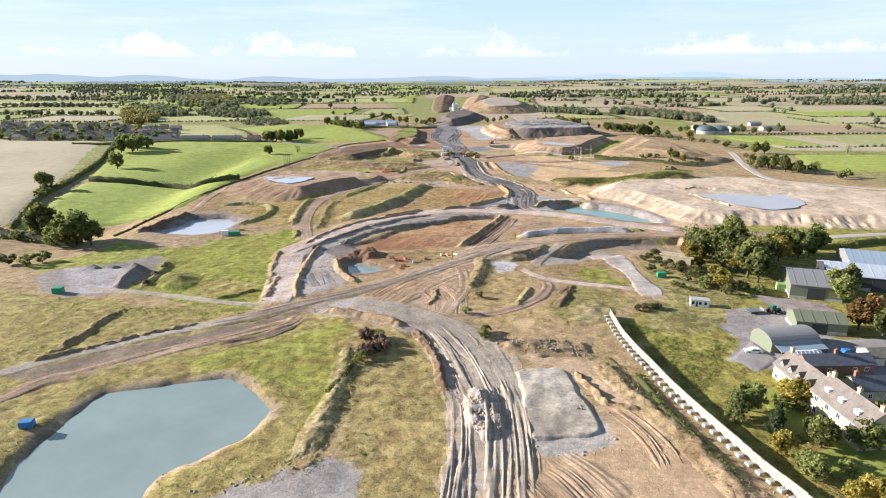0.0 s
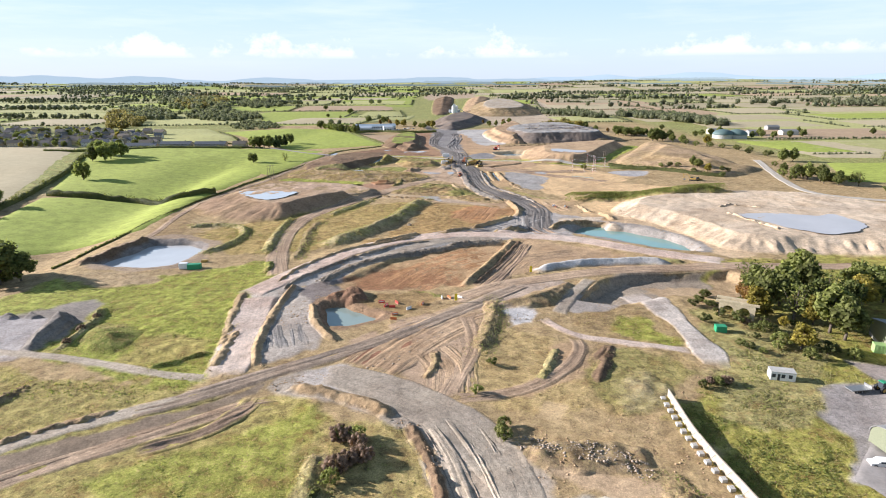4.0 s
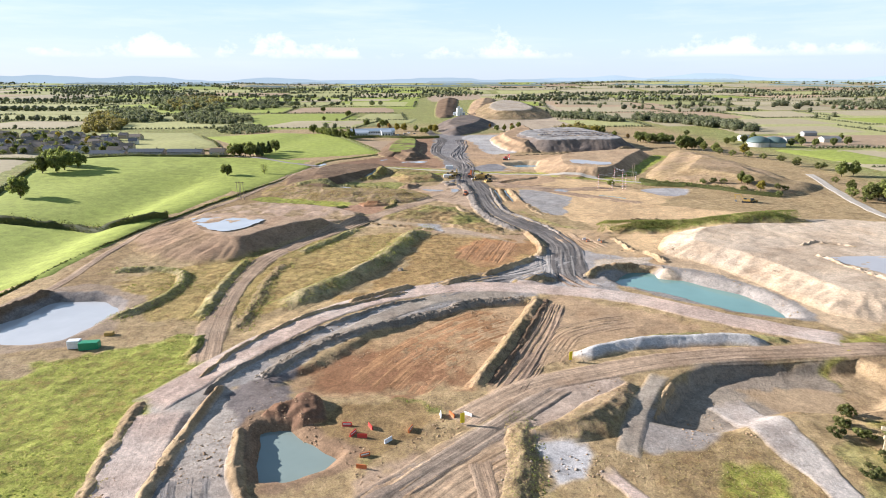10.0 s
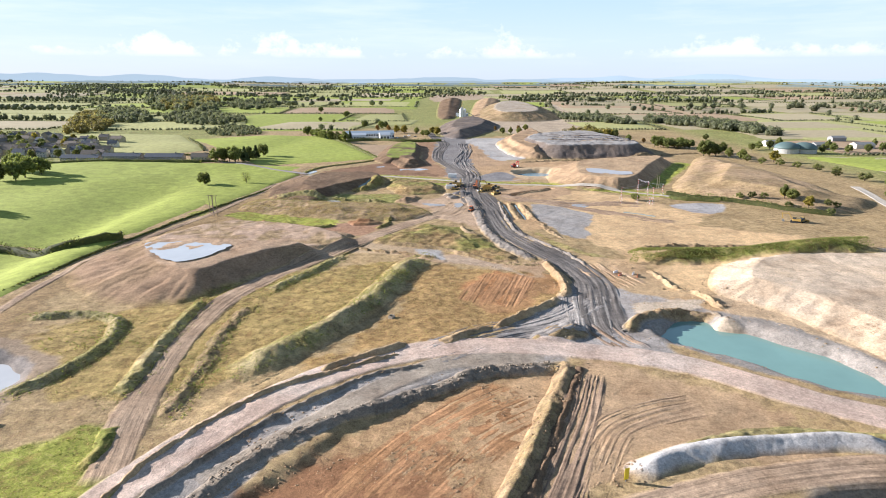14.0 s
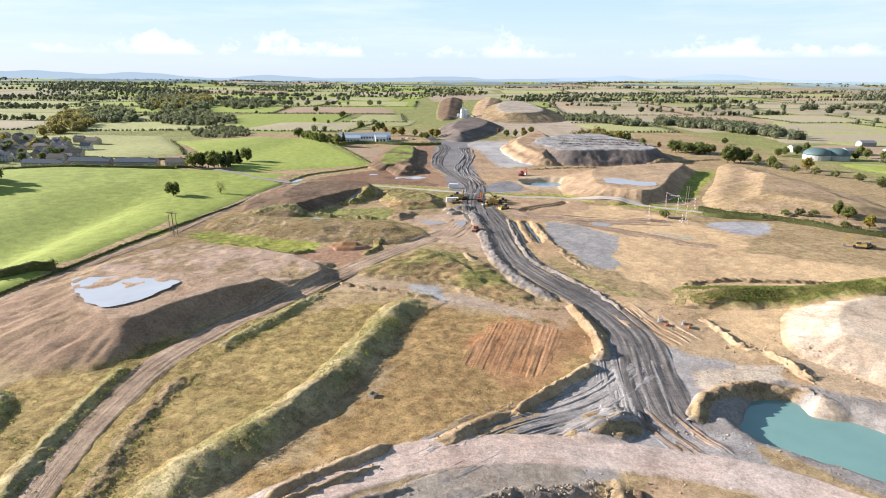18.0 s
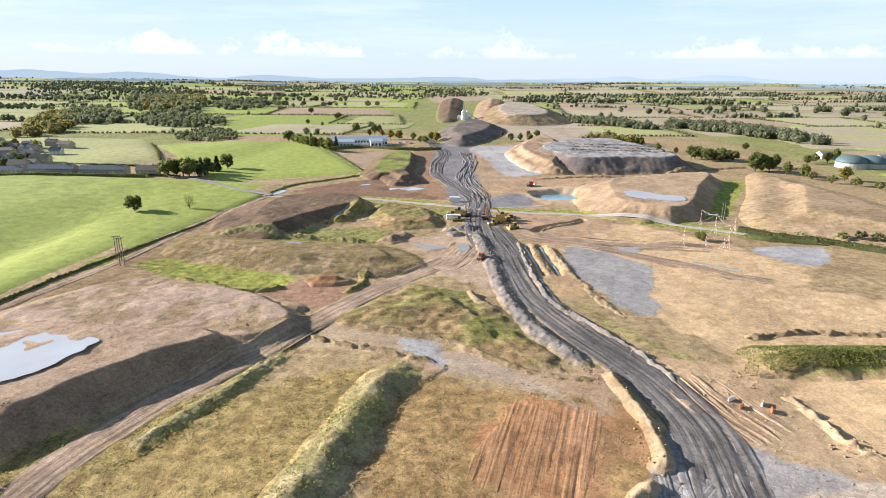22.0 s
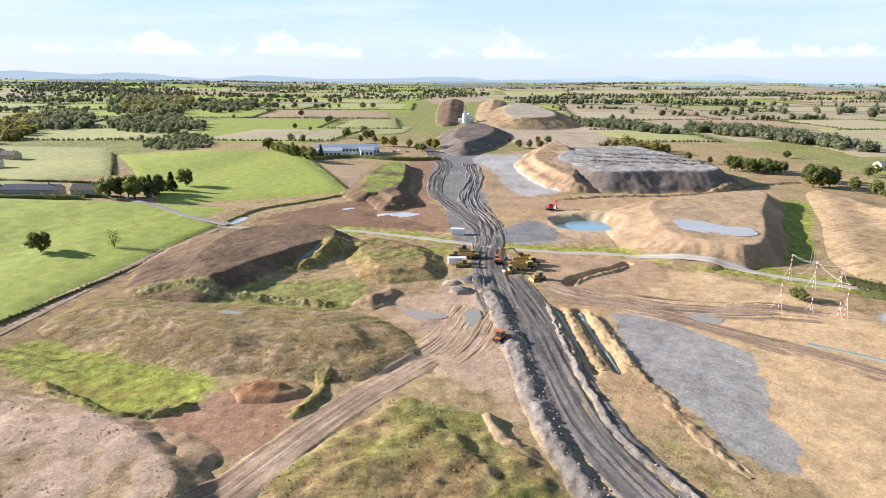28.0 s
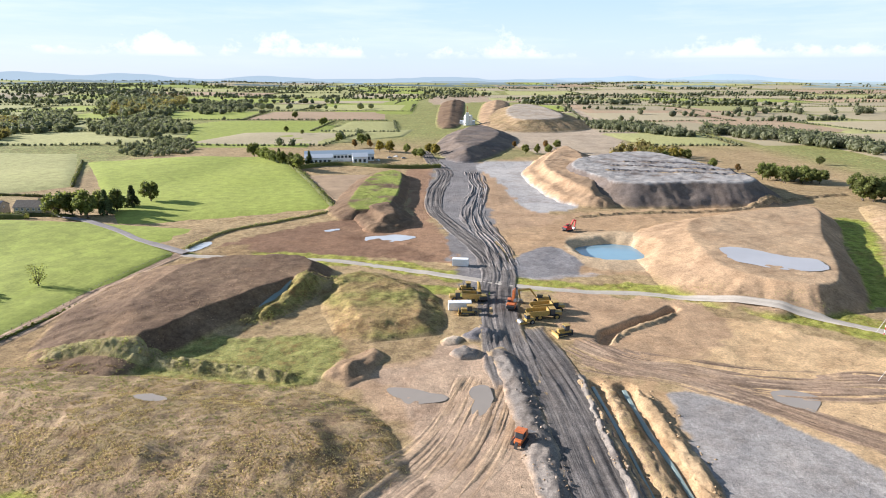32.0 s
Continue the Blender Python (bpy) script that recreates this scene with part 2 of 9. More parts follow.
M["gravel"] = earth("grey gravel bank", (0.255, 0.22, 0.185), (0.20, 0.175, 0.15), fine=2.5, relief=0.4, contrast=0.5)
M["road_pink"] = earth("pinkish stone road", PINK, (0.52, 0.385, 0.30), st=True, relief=0.12, contrast=0.16)
M["road_tan"] = earth("tan dirt road", (0.40, 0.285, 0.19), (0.33, 0.23, 0.15), st=True, relief=0.2, contrast=0.25)
M["road_mud"] = earth("brown mud road", (0.31, 0.235, 0.17), (0.25, 0.19, 0.14))
M["road_grey"] = earth("grey haul road", (0.40, 0.33, 0.25), (0.34, 0.28, 0.215), st=True, relief=0.18, contrast=0.25)
M["road_coal"] = earth("dark haul road", (0.14, 0.123, 0.109), (0.185, 0.162, 0.142), st=True, relief=0.25, contrast=0.3, streak=(1.1, 0.012))
M["weedy"] = earth("weedy soil", (0.235, 0.225, 0.065), (0.34, 0.225, 0.11))
M["stone"] = earth("pale stone road", (0.48, 0.42, 0.36), (0.43, 0.36, 0.30))
M["pale_clay"] = earth("pale grey clay", (0.52, 0.49, 0.455), (0.45, 0.42, 0.39))
M["pad"] = earth("smooth grey clay", (0.47, 0.405, 0.315), (0.42, 0.355, 0.27))
M["wall"] = earth("stony brown bank", (0.31, 0.25, 0.185), (0.24, 0.20, 0.155))
M["clod"] = earth("broken clay", (0.37, 0.29, 0.215), (0.30, 0.245, 0.19))
M["mound"] = earth("red brown subsoil", (0.35, 0.23, 0.14), (0.30, 0.20, 0.115))
M["lane"] = earth("pale lane", (0.47, 0.415, 0.34), (0.42, 0.365, 0.295), st=True, relief=0.05, contrast=0.12)
M["farm_lane"] = earth("worn tarmac", (0.30, 0.265, 0.24), (0.25, 0.22, 0.20), st=True, relief=0.05, contrast=0.15)
M["field_green"] = earth("pasture", LUSH, (0.31, 0.335, 0.08), big=0.012, fine=0.9, relief=0.07, contrast=0.3, object_shift=True, patch=1.4)
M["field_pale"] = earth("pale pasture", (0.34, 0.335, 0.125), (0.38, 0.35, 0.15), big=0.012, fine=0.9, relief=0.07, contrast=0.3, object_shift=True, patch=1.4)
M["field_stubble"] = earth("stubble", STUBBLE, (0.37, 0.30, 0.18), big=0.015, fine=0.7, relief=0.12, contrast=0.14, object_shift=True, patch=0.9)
M["field_plough"] = earth("ploughed field", (0.42, 0.30, 0.19), (0.36, 0.25, 0.15), big=0.015, fine=0.7, relief=0.2, contrast=0.2, object_shift=True, patch=0.9)
M["lawn"] = earth("lawn", (0.215, 0.25, 0.045), (0.26, 0.27, 0.065), big=0.05, fine=1.5, relief=0.1, contrast=0.18)
M["water_grey"] = water("grey green pond water", (0.27, 0.33, 0.29))
M["water_pale"] = water("pale pond water", (0.55, 0.54, 0.52), 0.12)
M["water_teal"] = water("turquoise water", (0.20, 0.34, 0.29))
M["water_blue"] = water("blue pond water", (0.22, 0.36, 0.42))
M["film"] = water("silty water film", (0.47, 0.44, 0.42), 0.34)
M["puddle"] = water("shallow puddle", (0.36, 0.30, 0.235), 0.12)


def finish(name, verts, faces, material, label="", category="", kind="", group="", smooth=True, parent=None):
    me = bpy.data.meshes.new(name)
    verts, faces = np.asarray(verts, np.float32), np.asarray(faces, np.int32)
    me.vertices.add(len(verts))
    me.vertices.foreach_set("co", verts.ravel())
    k = faces.shape[1]
    me.loops.add(faces.size)
    me.loops.foreach_set("vertex_index", faces.ravel())
    me.polygons.add(len(faces))
    me.polygons.foreach_set("loop_start", np.arange(0, faces.size, k, dtype=np.int32))
    me.update(calc_edges=True)
    me.materials.append(material)
    if smooth:
        me.polygons.foreach_set("use_smooth", np.ones(len(faces), bool))
    ob = new(name, me)
    if parent is not None:
        ob.parent = parent
    return tagged(ob, label, category, group, kind)


def grid_faces(rows, cols, keep=None):
    i = np.arange(rows * cols).reshape(rows, cols)
    q = np.stack([i[:-1, :-1], i[:-1, 1:], i[1:, 1:], i[1:, :-1]], -1).reshape(-1, 4)
    return q if keep is None else q[keep.reshape(-1)]


def compact(verts, faces):
    used = np.unique(faces)
    back = np.full(len(verts), -1)
    back[used] = np.arange(len(used))
    return verts[used], back[faces]


# ------------------------------------------------------------ plan: basins and levels
POND_BIG = [(-76, 75), (-79, 85.7), (-82, 97), (-83, 110), (-82, 119), (-80, 121.8), (-66, 125.6), (-54.5, 128.6), (-51.5, 127.6), (-44, 119.5), (-39, 114), (-38.8, 111.5), (-41.6, 104), (-48.5, 97.8), (-53.6, 92.5), (-54.2, 84.5), (-52.6, 74.9)]
POND_WEST = [(-138.7, 270.9), (-135.2, 284.1), (-130.6, 298.8), (-118.9, 299.0), (-106.6, 293.5), (-106.8, 278.4), (-109.3, 267.2), (-120.4, 265.9), (-130.1, 266.8)]
POND_RED = [(-38.35, 223.1), (-32.22, 225), (-28, 220.7), (-19.35, 214.6), (-21.83, 211.1), (-29.19, 206.7), (-33.87, 207.7)]
POND_TEAL = [(63.85, 318), (71.35, 327.2), (81.42, 329.7), (82.93, 323.5), (89.68, 320.8), (103.7, 305.7), (109.1, 295), (109, 282.3), (98.79, 285.2), (87.88, 292.6), (76.99, 302.9), (66.75, 310.9)]
POND_ROUND = [(55.73, 610.7), (67.21, 617.9), (81.39, 615.5), (83.81, 600.7), (76.51, 592.3), (62.78, 591.3), (55.46, 598.7)]
INNER = [(-30.4, 253.9), (-16.28, 271.9), (2.546, 289.8), (29.25, 292.6), (30.47, 291), (20.65, 269.6), (11.01, 248.5), (4.022, 237.5), (-13.88, 235.7), (-29.75, 235.6), (-39.3, 240)]
CUT_EAST = [(47.2, 226.0), (53.2, 235.2), (61.4, 244.4), (70.6, 248.2), (80.5, 250.0), (93.6, 250.4), (107.0, 250.4), (112.0, 244.0), (104.0, 234.0), (92.0, 229.0), (78.0, 230.0), (66.0, 224.5), (56.0, 221.5)]
sunk(POND_BIG, 2.2, 7, 1)
sunk(POND_WEST, 4.0, 8, 2)
sunk(POND_RED, 3.6, 5, 3)
sunk(POND_TEAL, 5.0, 9, 4)
sunk(POND_ROUND, 6.0, 10, 5)
sunk(INNER, 1.0, 4, 6)
sunk(CUT_EAST, 3.2, 5.0, 7, 0.6)
R_MAIN = [(-66.41, 228.1), (-60.56, 239.1), (-55.28, 252.2), (-46.76, 267.5), (-37.18, 280.7), (-22.04, 294), (-3.803, 302.7), (19.17, 305.6), (42.94, 301.9), (61.39, 295.2), (75.01, 284.9), (87.18, 276.1), (101.5, 268.1), (113.2, 262)]
banked(R_MAIN, 6, 0.5, 6)
for d_, half_, deep_ in (([(34.14, 492.5), (34.78, 478.2), (35.15, 466.1), (35.47, 453.4)], 0.6, 0.9), ([(40.82, 490.8), (41.03, 475.8), (41.78, 464), (42.06, 453.4)], 0.8, 1.0), ([(-56.47, 524.9), (-55.05, 536.3), (-49.75, 549.3)], 1.2, 0.8), ([(42.15, 513.2), (44.59, 519.5), (53.74, 526.5), (61.96, 531.5), (69.44, 538.2)], 1.0, 1.6)):
    banked(d_, half_, -deep_, 1.3)
# ------------------------------------------------------------ plan: kinds of ground, painted in this order
ZONES = []


def zone(pts, c, soft=3.0, rag=2.0, grass=0.0):
    if grass >= 0.9 and c[1] > c[0]:
        c = (c[0] * 1.14, c[1], c[2] * 0.85)      # sun-dried tips
    ZONES.append((curve(pts, 6, True), c, soft, rag, grass))


def shore(pts, grow, c, soft=1.5, rag=1.0):
    """Bare ground round a pond."""
    p = curve(pts, 6, True)
    m = p.mean(0)
    d = p - m
    ZONES.append((m + d * (1 + grow / np.linalg.norm(d, axis=1)[:, None]), c, soft, rag, 0.0))


PALE_TAN = (0.46, 0.315, 0.185)
zone([(-105.6, 82.88), (-209.9, 186.4), (-154.4, 190), (-111.3, 179.8), (-60.69, 168.6), (-45.55, 164.8), (-31.56, 164.7), (-22.5, 148.6), (-26.36, 105.3), (-28.1, 84.67), (-43.53, 74.8)], (0.330, 0.265, 0.095), 3, 3, 0.9)     # rough grass by the big pond
zone([(-66.43, 135.7), (-41.68, 148.9), (-30.85, 160.4), (-21.59, 154.2), (-24.71, 123.8), (-27.22, 109.5), (-34.38, 118.8), (-49.72, 129.6)], (0.250, 0.286, 0.070), 4, 3, 1.0)
zone([(-160.3, 216.3), (-144.1, 235.1), (-67.65, 256), (-53.51, 237.7), (-66.78, 208.1), (-59, 171.8), (-90.48, 179.5), (-122.5, 196.4)], (0.237, 0.286, 0.063), 3, 3, 1.0)                          # green west of the main road
zone([(-145.7, 241.7), (-104.2, 251.4), (-71.59, 268.7), (-65.98, 258.5), (-68.74, 229.6), (-62.75, 194.8), (-85.68, 176.7)], (0.250, 0.305, 0.070), 3, 3, 1.0)
zone([(-139.8, 208.6), (-116.3, 227.7), (-110, 225.6), (-104, 202), (-124.9, 191.4)], (0.27, 0.23, 0.19), 3, 2)
zone([(-145.1, 193.8), (-149.1, 209.3), (-118.3, 210.2), (-112.7, 205.5), (-114.2, 185), (-133.6, 185.3)], (0.31, 0.26, 0.22), 2, 2)                                                # stony yard
zone([(-26.53, 154.3), (-5.753, 148.4), (1.156, 123.5), (2.254, 93.94), (-2.19, 81.94), (-18.7, 82.09), (-22.3, 109.4)], (0.36, 0.275, 0.115), 3, 3, 0.85)                               # brown strip
zone([(-6.685, 152.1), (3.174, 156.7), (18.13, 134.7), (17.04, 97.26), (11.87, 81.82), (0.2352, 81.92), (2.148, 105), (-0.4828, 131.9)], (0.44, 0.35, 0.26), 2, 2)                             # rutted ground
zone([(32.03, 134.6), (41.09, 134.5), (44.29, 117.9), (52.05, 96.91), (56.81, 81.41), (8.476, 81.85), (18.71, 97.24), (34.2, 100.8), (33.84, 118)], PALE_TAN, 2, 3)
zone([(20.44, 130.2), (31.28, 131), (33.39, 115.1), (34.9, 100.4), (19.76, 96.88), (18.76, 109)], (0.42, 0.37, 0.305), 1.5, 1.0)                                    # grey pad
zone([(-44.05, 84.81), (-37.66, 89.49), (-20.33, 97.63), (-17.24, 82.08), (-40.82, 74.77)], (0.34, 0.30, 0.26), 2, 3)
zone([(-33.92, 178.7), (-10.99, 171.1), (3.198, 157.9), (13.7, 142.9), (8.607, 134.8), (-1.77, 148.4), (-15.16, 156.1), (-31.56, 164.7), (-43.05, 169.3)], (0.40, 0.33, 0.255), 1.5, 1.0)
zone([(-24.51, 190), (-12.47, 206.6), (13.87, 219.8), (15.66, 206.2), (1.51, 164.9), (-5.169, 168.5), (-17.7, 178.4)], (0.37, 0.26, 0.17), 2, 3)                                     # rutted brown triangle
zone([(-21.31, 186.3), (-11.43, 192.3), (-11.7, 179.4), (-17.84, 179.5)], (0.25, 0.13, 0.075), 2, 2)
zone([(17.13, 206.1), (34.31, 191.7), (40.14, 184.3), (65.22, 188.7), (61.28, 175.3), (48.3, 159.5), (5.504, 158.4), (3.829, 168.4), (9.943, 189.5)], (0.385, 0.275, 0.130), 3, 3, 0.6)
zone([(28.95, 191.8), (42.35, 191.6), (31.23, 169.9), (16.65, 163.9), (5.684, 161.5), (7.022, 165.7), (19.54, 168.2), (30.18, 179.9)], (0.43, 0.29, 0.165), 2, 2)
zone([(44.73, 186.6), (63.15, 181.7), (56.44, 167.7), (42.5, 158), (35.22, 168)], (0.263, 0.221, 0.084), 3, 3, 0.9)
zone([(40.3, 214.5), (50.9, 213.3), (60.17, 223.6), (68.96, 202.5), (64.44, 191.2), (48.28, 195.9), (37.24, 204.5)], (0.340, 0.235, 0.120), 2, 3, 0.5)
zone([(51.24, 208.2), (60.56, 208.2), (65.33, 192.7), (62.43, 191.2), (50.76, 199.1)], (0.237, 0.273, 0.063), 3, 3, 1.0)
zone([(42.57, 226.3), (55.74, 232.9), (63.52, 231.4), (55.59, 218.9), (41.53, 214.5)], (0.38, 0.33, 0.28), 2, 2)
zone([(19.46, 214.6), (29.76, 216.7), (28.19, 204.5), (19.95, 202.8)], (0.48, 0.45, 0.42), 2, 2)                                                            # broken stone
zone([(20.32, 240.5), (43.46, 250.3), (45.29, 240.4), (29.21, 226.3), (15.04, 219.1)], (0.43, 0.33, 0.25), 2, 3)
zone([(33.6, 295.4), (48.31, 292.7), (65.84, 280.4), (82.33, 272.4), (66.06, 266.2), (49.9, 263.8), (34.78, 254.3), (21.39, 238.8), (11.88, 235.5), (16.57, 248.6), (22.51, 264.8)], (0.42, 0.285, 0.165), 2, 3)
zone(INNER, (0.375, 0.240, 0.130), 3, 3, 0.35)
zone([(-33.44, 248.3), (-17.3, 260.1), (-2.533, 256), (6.169, 240.2), (-16.05, 236.8), (-26.9, 240)], (0.29, 0.15, 0.075), 6, 6)
zone([(17.14, 286.1), (29.13, 291.9), (19.02, 267.1), (10.04, 250.3), (5.824, 258.1)], (0.50, 0.33, 0.18), 3, 3)
zone([(-25.0, 222.8), (-24.0, 230.0), (-16.6, 230.7), (-0.6, 230.7), (0.3, 227.9), (-9.7, 220.3), (-15.7, 213.6), (-21.5, 216.0)], (0.25, 0.235, 0.075), 2, 4, 0.85)
zone(CUT_EAST, (0.30, 0.245, 0.19), 3, 2)
zone([(47.91, 226.2), (57.02, 240.3), (66.55, 249.4), (87.32, 253.5), (113.3, 251.9), (107.5, 236.9), (85.93, 231.9), (72.49, 232.8), (56.24, 223.6)], (0.31, 0.25, 0.185), 3, 3)
zone([(76.0, 240.5), (88.0, 241.5), (108.0, 243.0), (104.0, 233.0), (90.0, 229.5), (76.0, 231.0)], (0.42, 0.30, 0.18), 2, 3)
zone([(41.47, 286.7), (61.57, 283.9), (76.29, 261.3), (81.84, 255.4), (37.21, 257.7), (29.06, 257.7)], (0.42, 0.285, 0.165), 2, 3)
zone([(-66.02, 237.3), (-51.85, 243.9), (-40.93, 220.7), (-35.15, 190.1), (-47.32, 183.2), (-54.15, 207.2)], (0.43, 0.365, 0.30), 2, 2)                                             # grey flat by the main road
zone([(-50.51, 241), (-38.74, 247.5), (-33.21, 224.2), (-42.46, 224.3)], (0.21, 0.175, 0.155), 2, 3)
zone([(-37.85, 226.8), (-19.75, 232), (1.101, 226.5), (-17.14, 212.7), (-27.29, 214.9)], (0.290, 0.190, 0.090), 2, 3, 0.4)
zone([(-117.1, 303.7), (-86.29, 340.7), (-72.17, 357.6), (-45.16, 370), (-10.24, 384.4), (-19.06, 351.4), (-25.8, 330.5), (-38.5, 308.4), (-51.22, 289.5), (-81.82, 277.5)], (0.365, 0.255, 0.100), 3, 4, 0.75)      # dry grass west of the bund
zone([(-7.968, 375.1), (16.15, 371.2), (36.73, 371.6), (43.85, 356), (38.96, 339.8), (18.34, 322.6), (-1.409, 306.2), (-13.61, 306.9), (-29.28, 292.2), (-34.18, 295.2), (-19.58, 316.5), (-15.01, 341.9)], (0.350, 0.220, 0.095), 3, 4, 0.6)
zone([(6.767, 348.5), (18.54, 361.1), (36.73, 371.6), (41.49, 356), (30.45, 339.6), (15.19, 328.6), (9.084, 336.4)], (0.380, 0.215, 0.100), 3, 3, 0.1)                            # raked red soil
zone([(35.76, 324.7), (63.9, 346.2), (89.86, 340.6), (61.97, 315.7), (63.08, 299.8), (43.31, 303.4), (25.98, 307.2)], (0.37, 0.335, 0.30), 2, 2)                              # junction, grey stone
zone([(59.09, 372), (79.8, 372.4), (92.74, 350), (87.49, 327.2), (74.52, 343.3), (59.42, 349.4)], (0.45, 0.30, 0.16), 2, 3)
zone([(60.53, 337.3), (82.45, 342), (83.05, 335.4), (59.94, 329.3)], (0.58, 0.47, 0.35), 1.5, 1)
zone([(65.13, 365.6), (94.44, 373), (94.32, 346.4), (63.9, 346.2)], (0.46, 0.32, 0.18), 2, 2)
zone([(48.52, 489.7), (90.12, 491), (101.8, 457.7), (137, 433.1), (167.7, 406.8), (86.67, 346.8), (78.62, 382.3), (70.64, 398.4), (62.39, 415), (46.61, 450.6)], (0.57, 0.39, 0.21), 3, 3)     # great tan flat
zone([(32.16, 515.8), (58.61, 531.5), (97.69, 524.1), (109.9, 504), (127.6, 488.2), (94.19, 452.7), (86.52, 483.1), (55.63, 497.5)], (0.57, 0.39, 0.21), 3, 3)
zone([(49.52, 488.7), (66.89, 480.8), (78.37, 461.6), (69.89, 442.4), (64.13, 415.4), (59.02, 415.4), (52.48, 431.1), (50.13, 455.2)], (0.33, 0.315, 0.30), 1.2, 1.0)                 # grey platform
zone([(-22.78, 494), (7.687, 509.7), (16.12, 477.9), (18.1, 454.7), (16.06, 428.6), (7.783, 443.9), (-4.005, 451.5), (-7.593, 470.1), (-16.69, 485.3)], (0.46, 0.315, 0.19), 2, 2)
zone([(-18.97, 488.8), (12.77, 502.6), (16.48, 486.8), (16.35, 454.2), (-4.409, 451.6), (-7.494, 469.9)], (0.46, 0.31, 0.185), 2, 2)
zone([(-40.03, 405.5), (-21.58, 402.6), (1.933, 394), (22.56, 383.7), (38.77, 381.6), (36.83, 362.9), (17.45, 374.3), (-0.7171, 380.8), (-19.89, 390.7)], (0.42, 0.285, 0.17), 2, 3)
zone([(-10.8, 396.7), (1.933, 394), (1.863, 385.8), (-8.788, 387.7)], (0.36, 0.315, 0.27), 2, 2)
zone([(-61.43, 432.6), (-46.46, 440.6), (-36.11, 439.6), (-28.15, 437.4), (-38.9, 418.9), (-46.58, 422.2)], (0.36, 0.21, 0.13), 2, 2)                                             # reddish hollow
zone([(-134.9, 467.9), (-109.4, 468.4), (-68.78, 453.3), (-53.41, 443), (-70.84, 434.6), (-94.72, 444.8), (-122, 452.5)], (0.250, 0.305, 0.063), 2, 3, 1.0)
zone([(-110.1, 501), (-100.4, 512.2), (-81.81, 514.2), (-59.12, 514.5), (-28.78, 514.9), (-32.29, 491.1), (-64.52, 493.2), (-110.1, 501)], (0.263, 0.260, 0.084), 3, 3, 1.0)
zone([(-93.24, 607.1), (-52.73, 647.9), (-19.52, 648.6), (-2.526, 617.8), (2.19, 585.3), (-41.97, 588.1), (-81.15, 592.7)], (0.23, 0.135, 0.08), 2, 3)                                     # dark soil flat north of the lane
zone([(-50.73, 636.8), (-19.13, 642.9), (-30.35, 809.6), (-8.925, 810.3), (-8.779, 660.9), (8.998, 592.8), (0.02142, 578.3), (-11.62, 600.3)], (0.30, 0.18, 0.105), 2, 3)
zone([(20.59, 572.2), (55.15, 579.3), (63.89, 572.9), (21.42, 560.2)], (0.36, 0.32, 0.29), 2, 2)
zone([(18.66, 638.2), (60.79, 662.4), (158.2, 684.8), (204.8, 690.2), (119.1, 532.4), (78.17, 566.9), (43.24, 572.5), (23.24, 600.9)], (0.44, 0.29, 0.16), 3, 3)
zone([(22.49, 840.7), (77.6, 842.4), (89.17, 706.2), (44.25, 668.5), (32.51, 741)], (0.42, 0.39, 0.355), 2, 3)                                                   # pale grey platform
zone([(16.84, 811), (34.25, 762), (42.16, 675.2), (59.58, 656.2), (17.99, 627.9), (15.6, 688.9)], (0.42, 0.28, 0.165), 2, 3)
zone([(-28.4, 946.4), (17.84, 1010), (70.54, 936.1), (110.3, 915.9), (4.182, 840.2), (-9.524, 839.7)], (0.260, 0.230, 0.100), 4, 4, 0.5)
zone([(27.56, 1109), (78.88, 1301), (150.5, 1304), (202.4, 1157), (174.1, 918.1), (106.3, 895.7), (72.2, 950)], (0.42, 0.33, 0.23), 5, 6)
zone([(219.5, 1741), (272.2, 1745), (242.9, 1118), (196.8, 1080), (157.7, 1199)], (0.46, 0.36, 0.25), 5, 6)
zone([(-55.53, 2234), (18.26, 2641), (407.1, 2436), (241.6, 1882), (103.8, 1968), (-14.64, 1724)], (0.40, 0.30, 0.20), 6, 8)
zone([(-101.3, 592.3), (-42.37, 590.4), (2.085, 571.8), (40.89, 560.5), (74.4, 556.6), (127.6, 528.4), (151.9, 514.1), (142.8, 504.4), (118.1, 515.3), (70.26, 545.2), (38.78, 549.7), (1.991, 559.8), (-40.08, 577.6), (-97, 582.1)], (0.263, 0.305, 0.070), 2, 2, 1.0)   # verges of the lane
zone([(39.29, 552.3), (69.39, 542.8), (44.4, 516), (35.22, 515.8), (31.82, 531.1)], (0.330, 0.250, 0.115), 3, 3, 0.5)
zone([(197.3, 659.1), (207.6, 653.4), (142.8, 541.6), (131.4, 539.1)], (0.237, 0.312, 0.056), 2, 2, 1.0)
zone([(-15.12, 492.9), (-1.515, 508.5), (12.16, 507.9), (16.06, 477.6), (17.82, 455.7), (19.87, 437.9), (11.43, 439.4), (1.264, 447.7), (-8.066, 455.3), (-7.016, 469.1), (-10.4, 480.1)], (0.46, 0.325, 0.215), 2, 3)
zone([(31.49, 497.2), (49.27, 493.9), (53.19, 475.3), (54.92, 444.8), (54.64, 432.2), (37.4, 432), (35.52, 455.9), (32.63, 480.7)], (0.47, 0.31, 0.165), 2, 3)
zone([(37.07, 509.1), (55.59, 509.4), (110.6, 481.8), (141.2, 466.2), (92.01, 418.7), (67.13, 432.4), (79.9, 465.4), (60.54, 487.3), (50.81, 493.9)], (0.57, 0.39, 0.21), 3, 3)
zone([(49.52, 488.7), (66.89, 480.8), (78.37, 461.6), (69.89, 442.4), (64.13, 415.4), (59.02, 415.4), (52.48, 431.1), (50.13, 455.2)], (0.32, 0.292, 0.262), 1.2, 1.5)
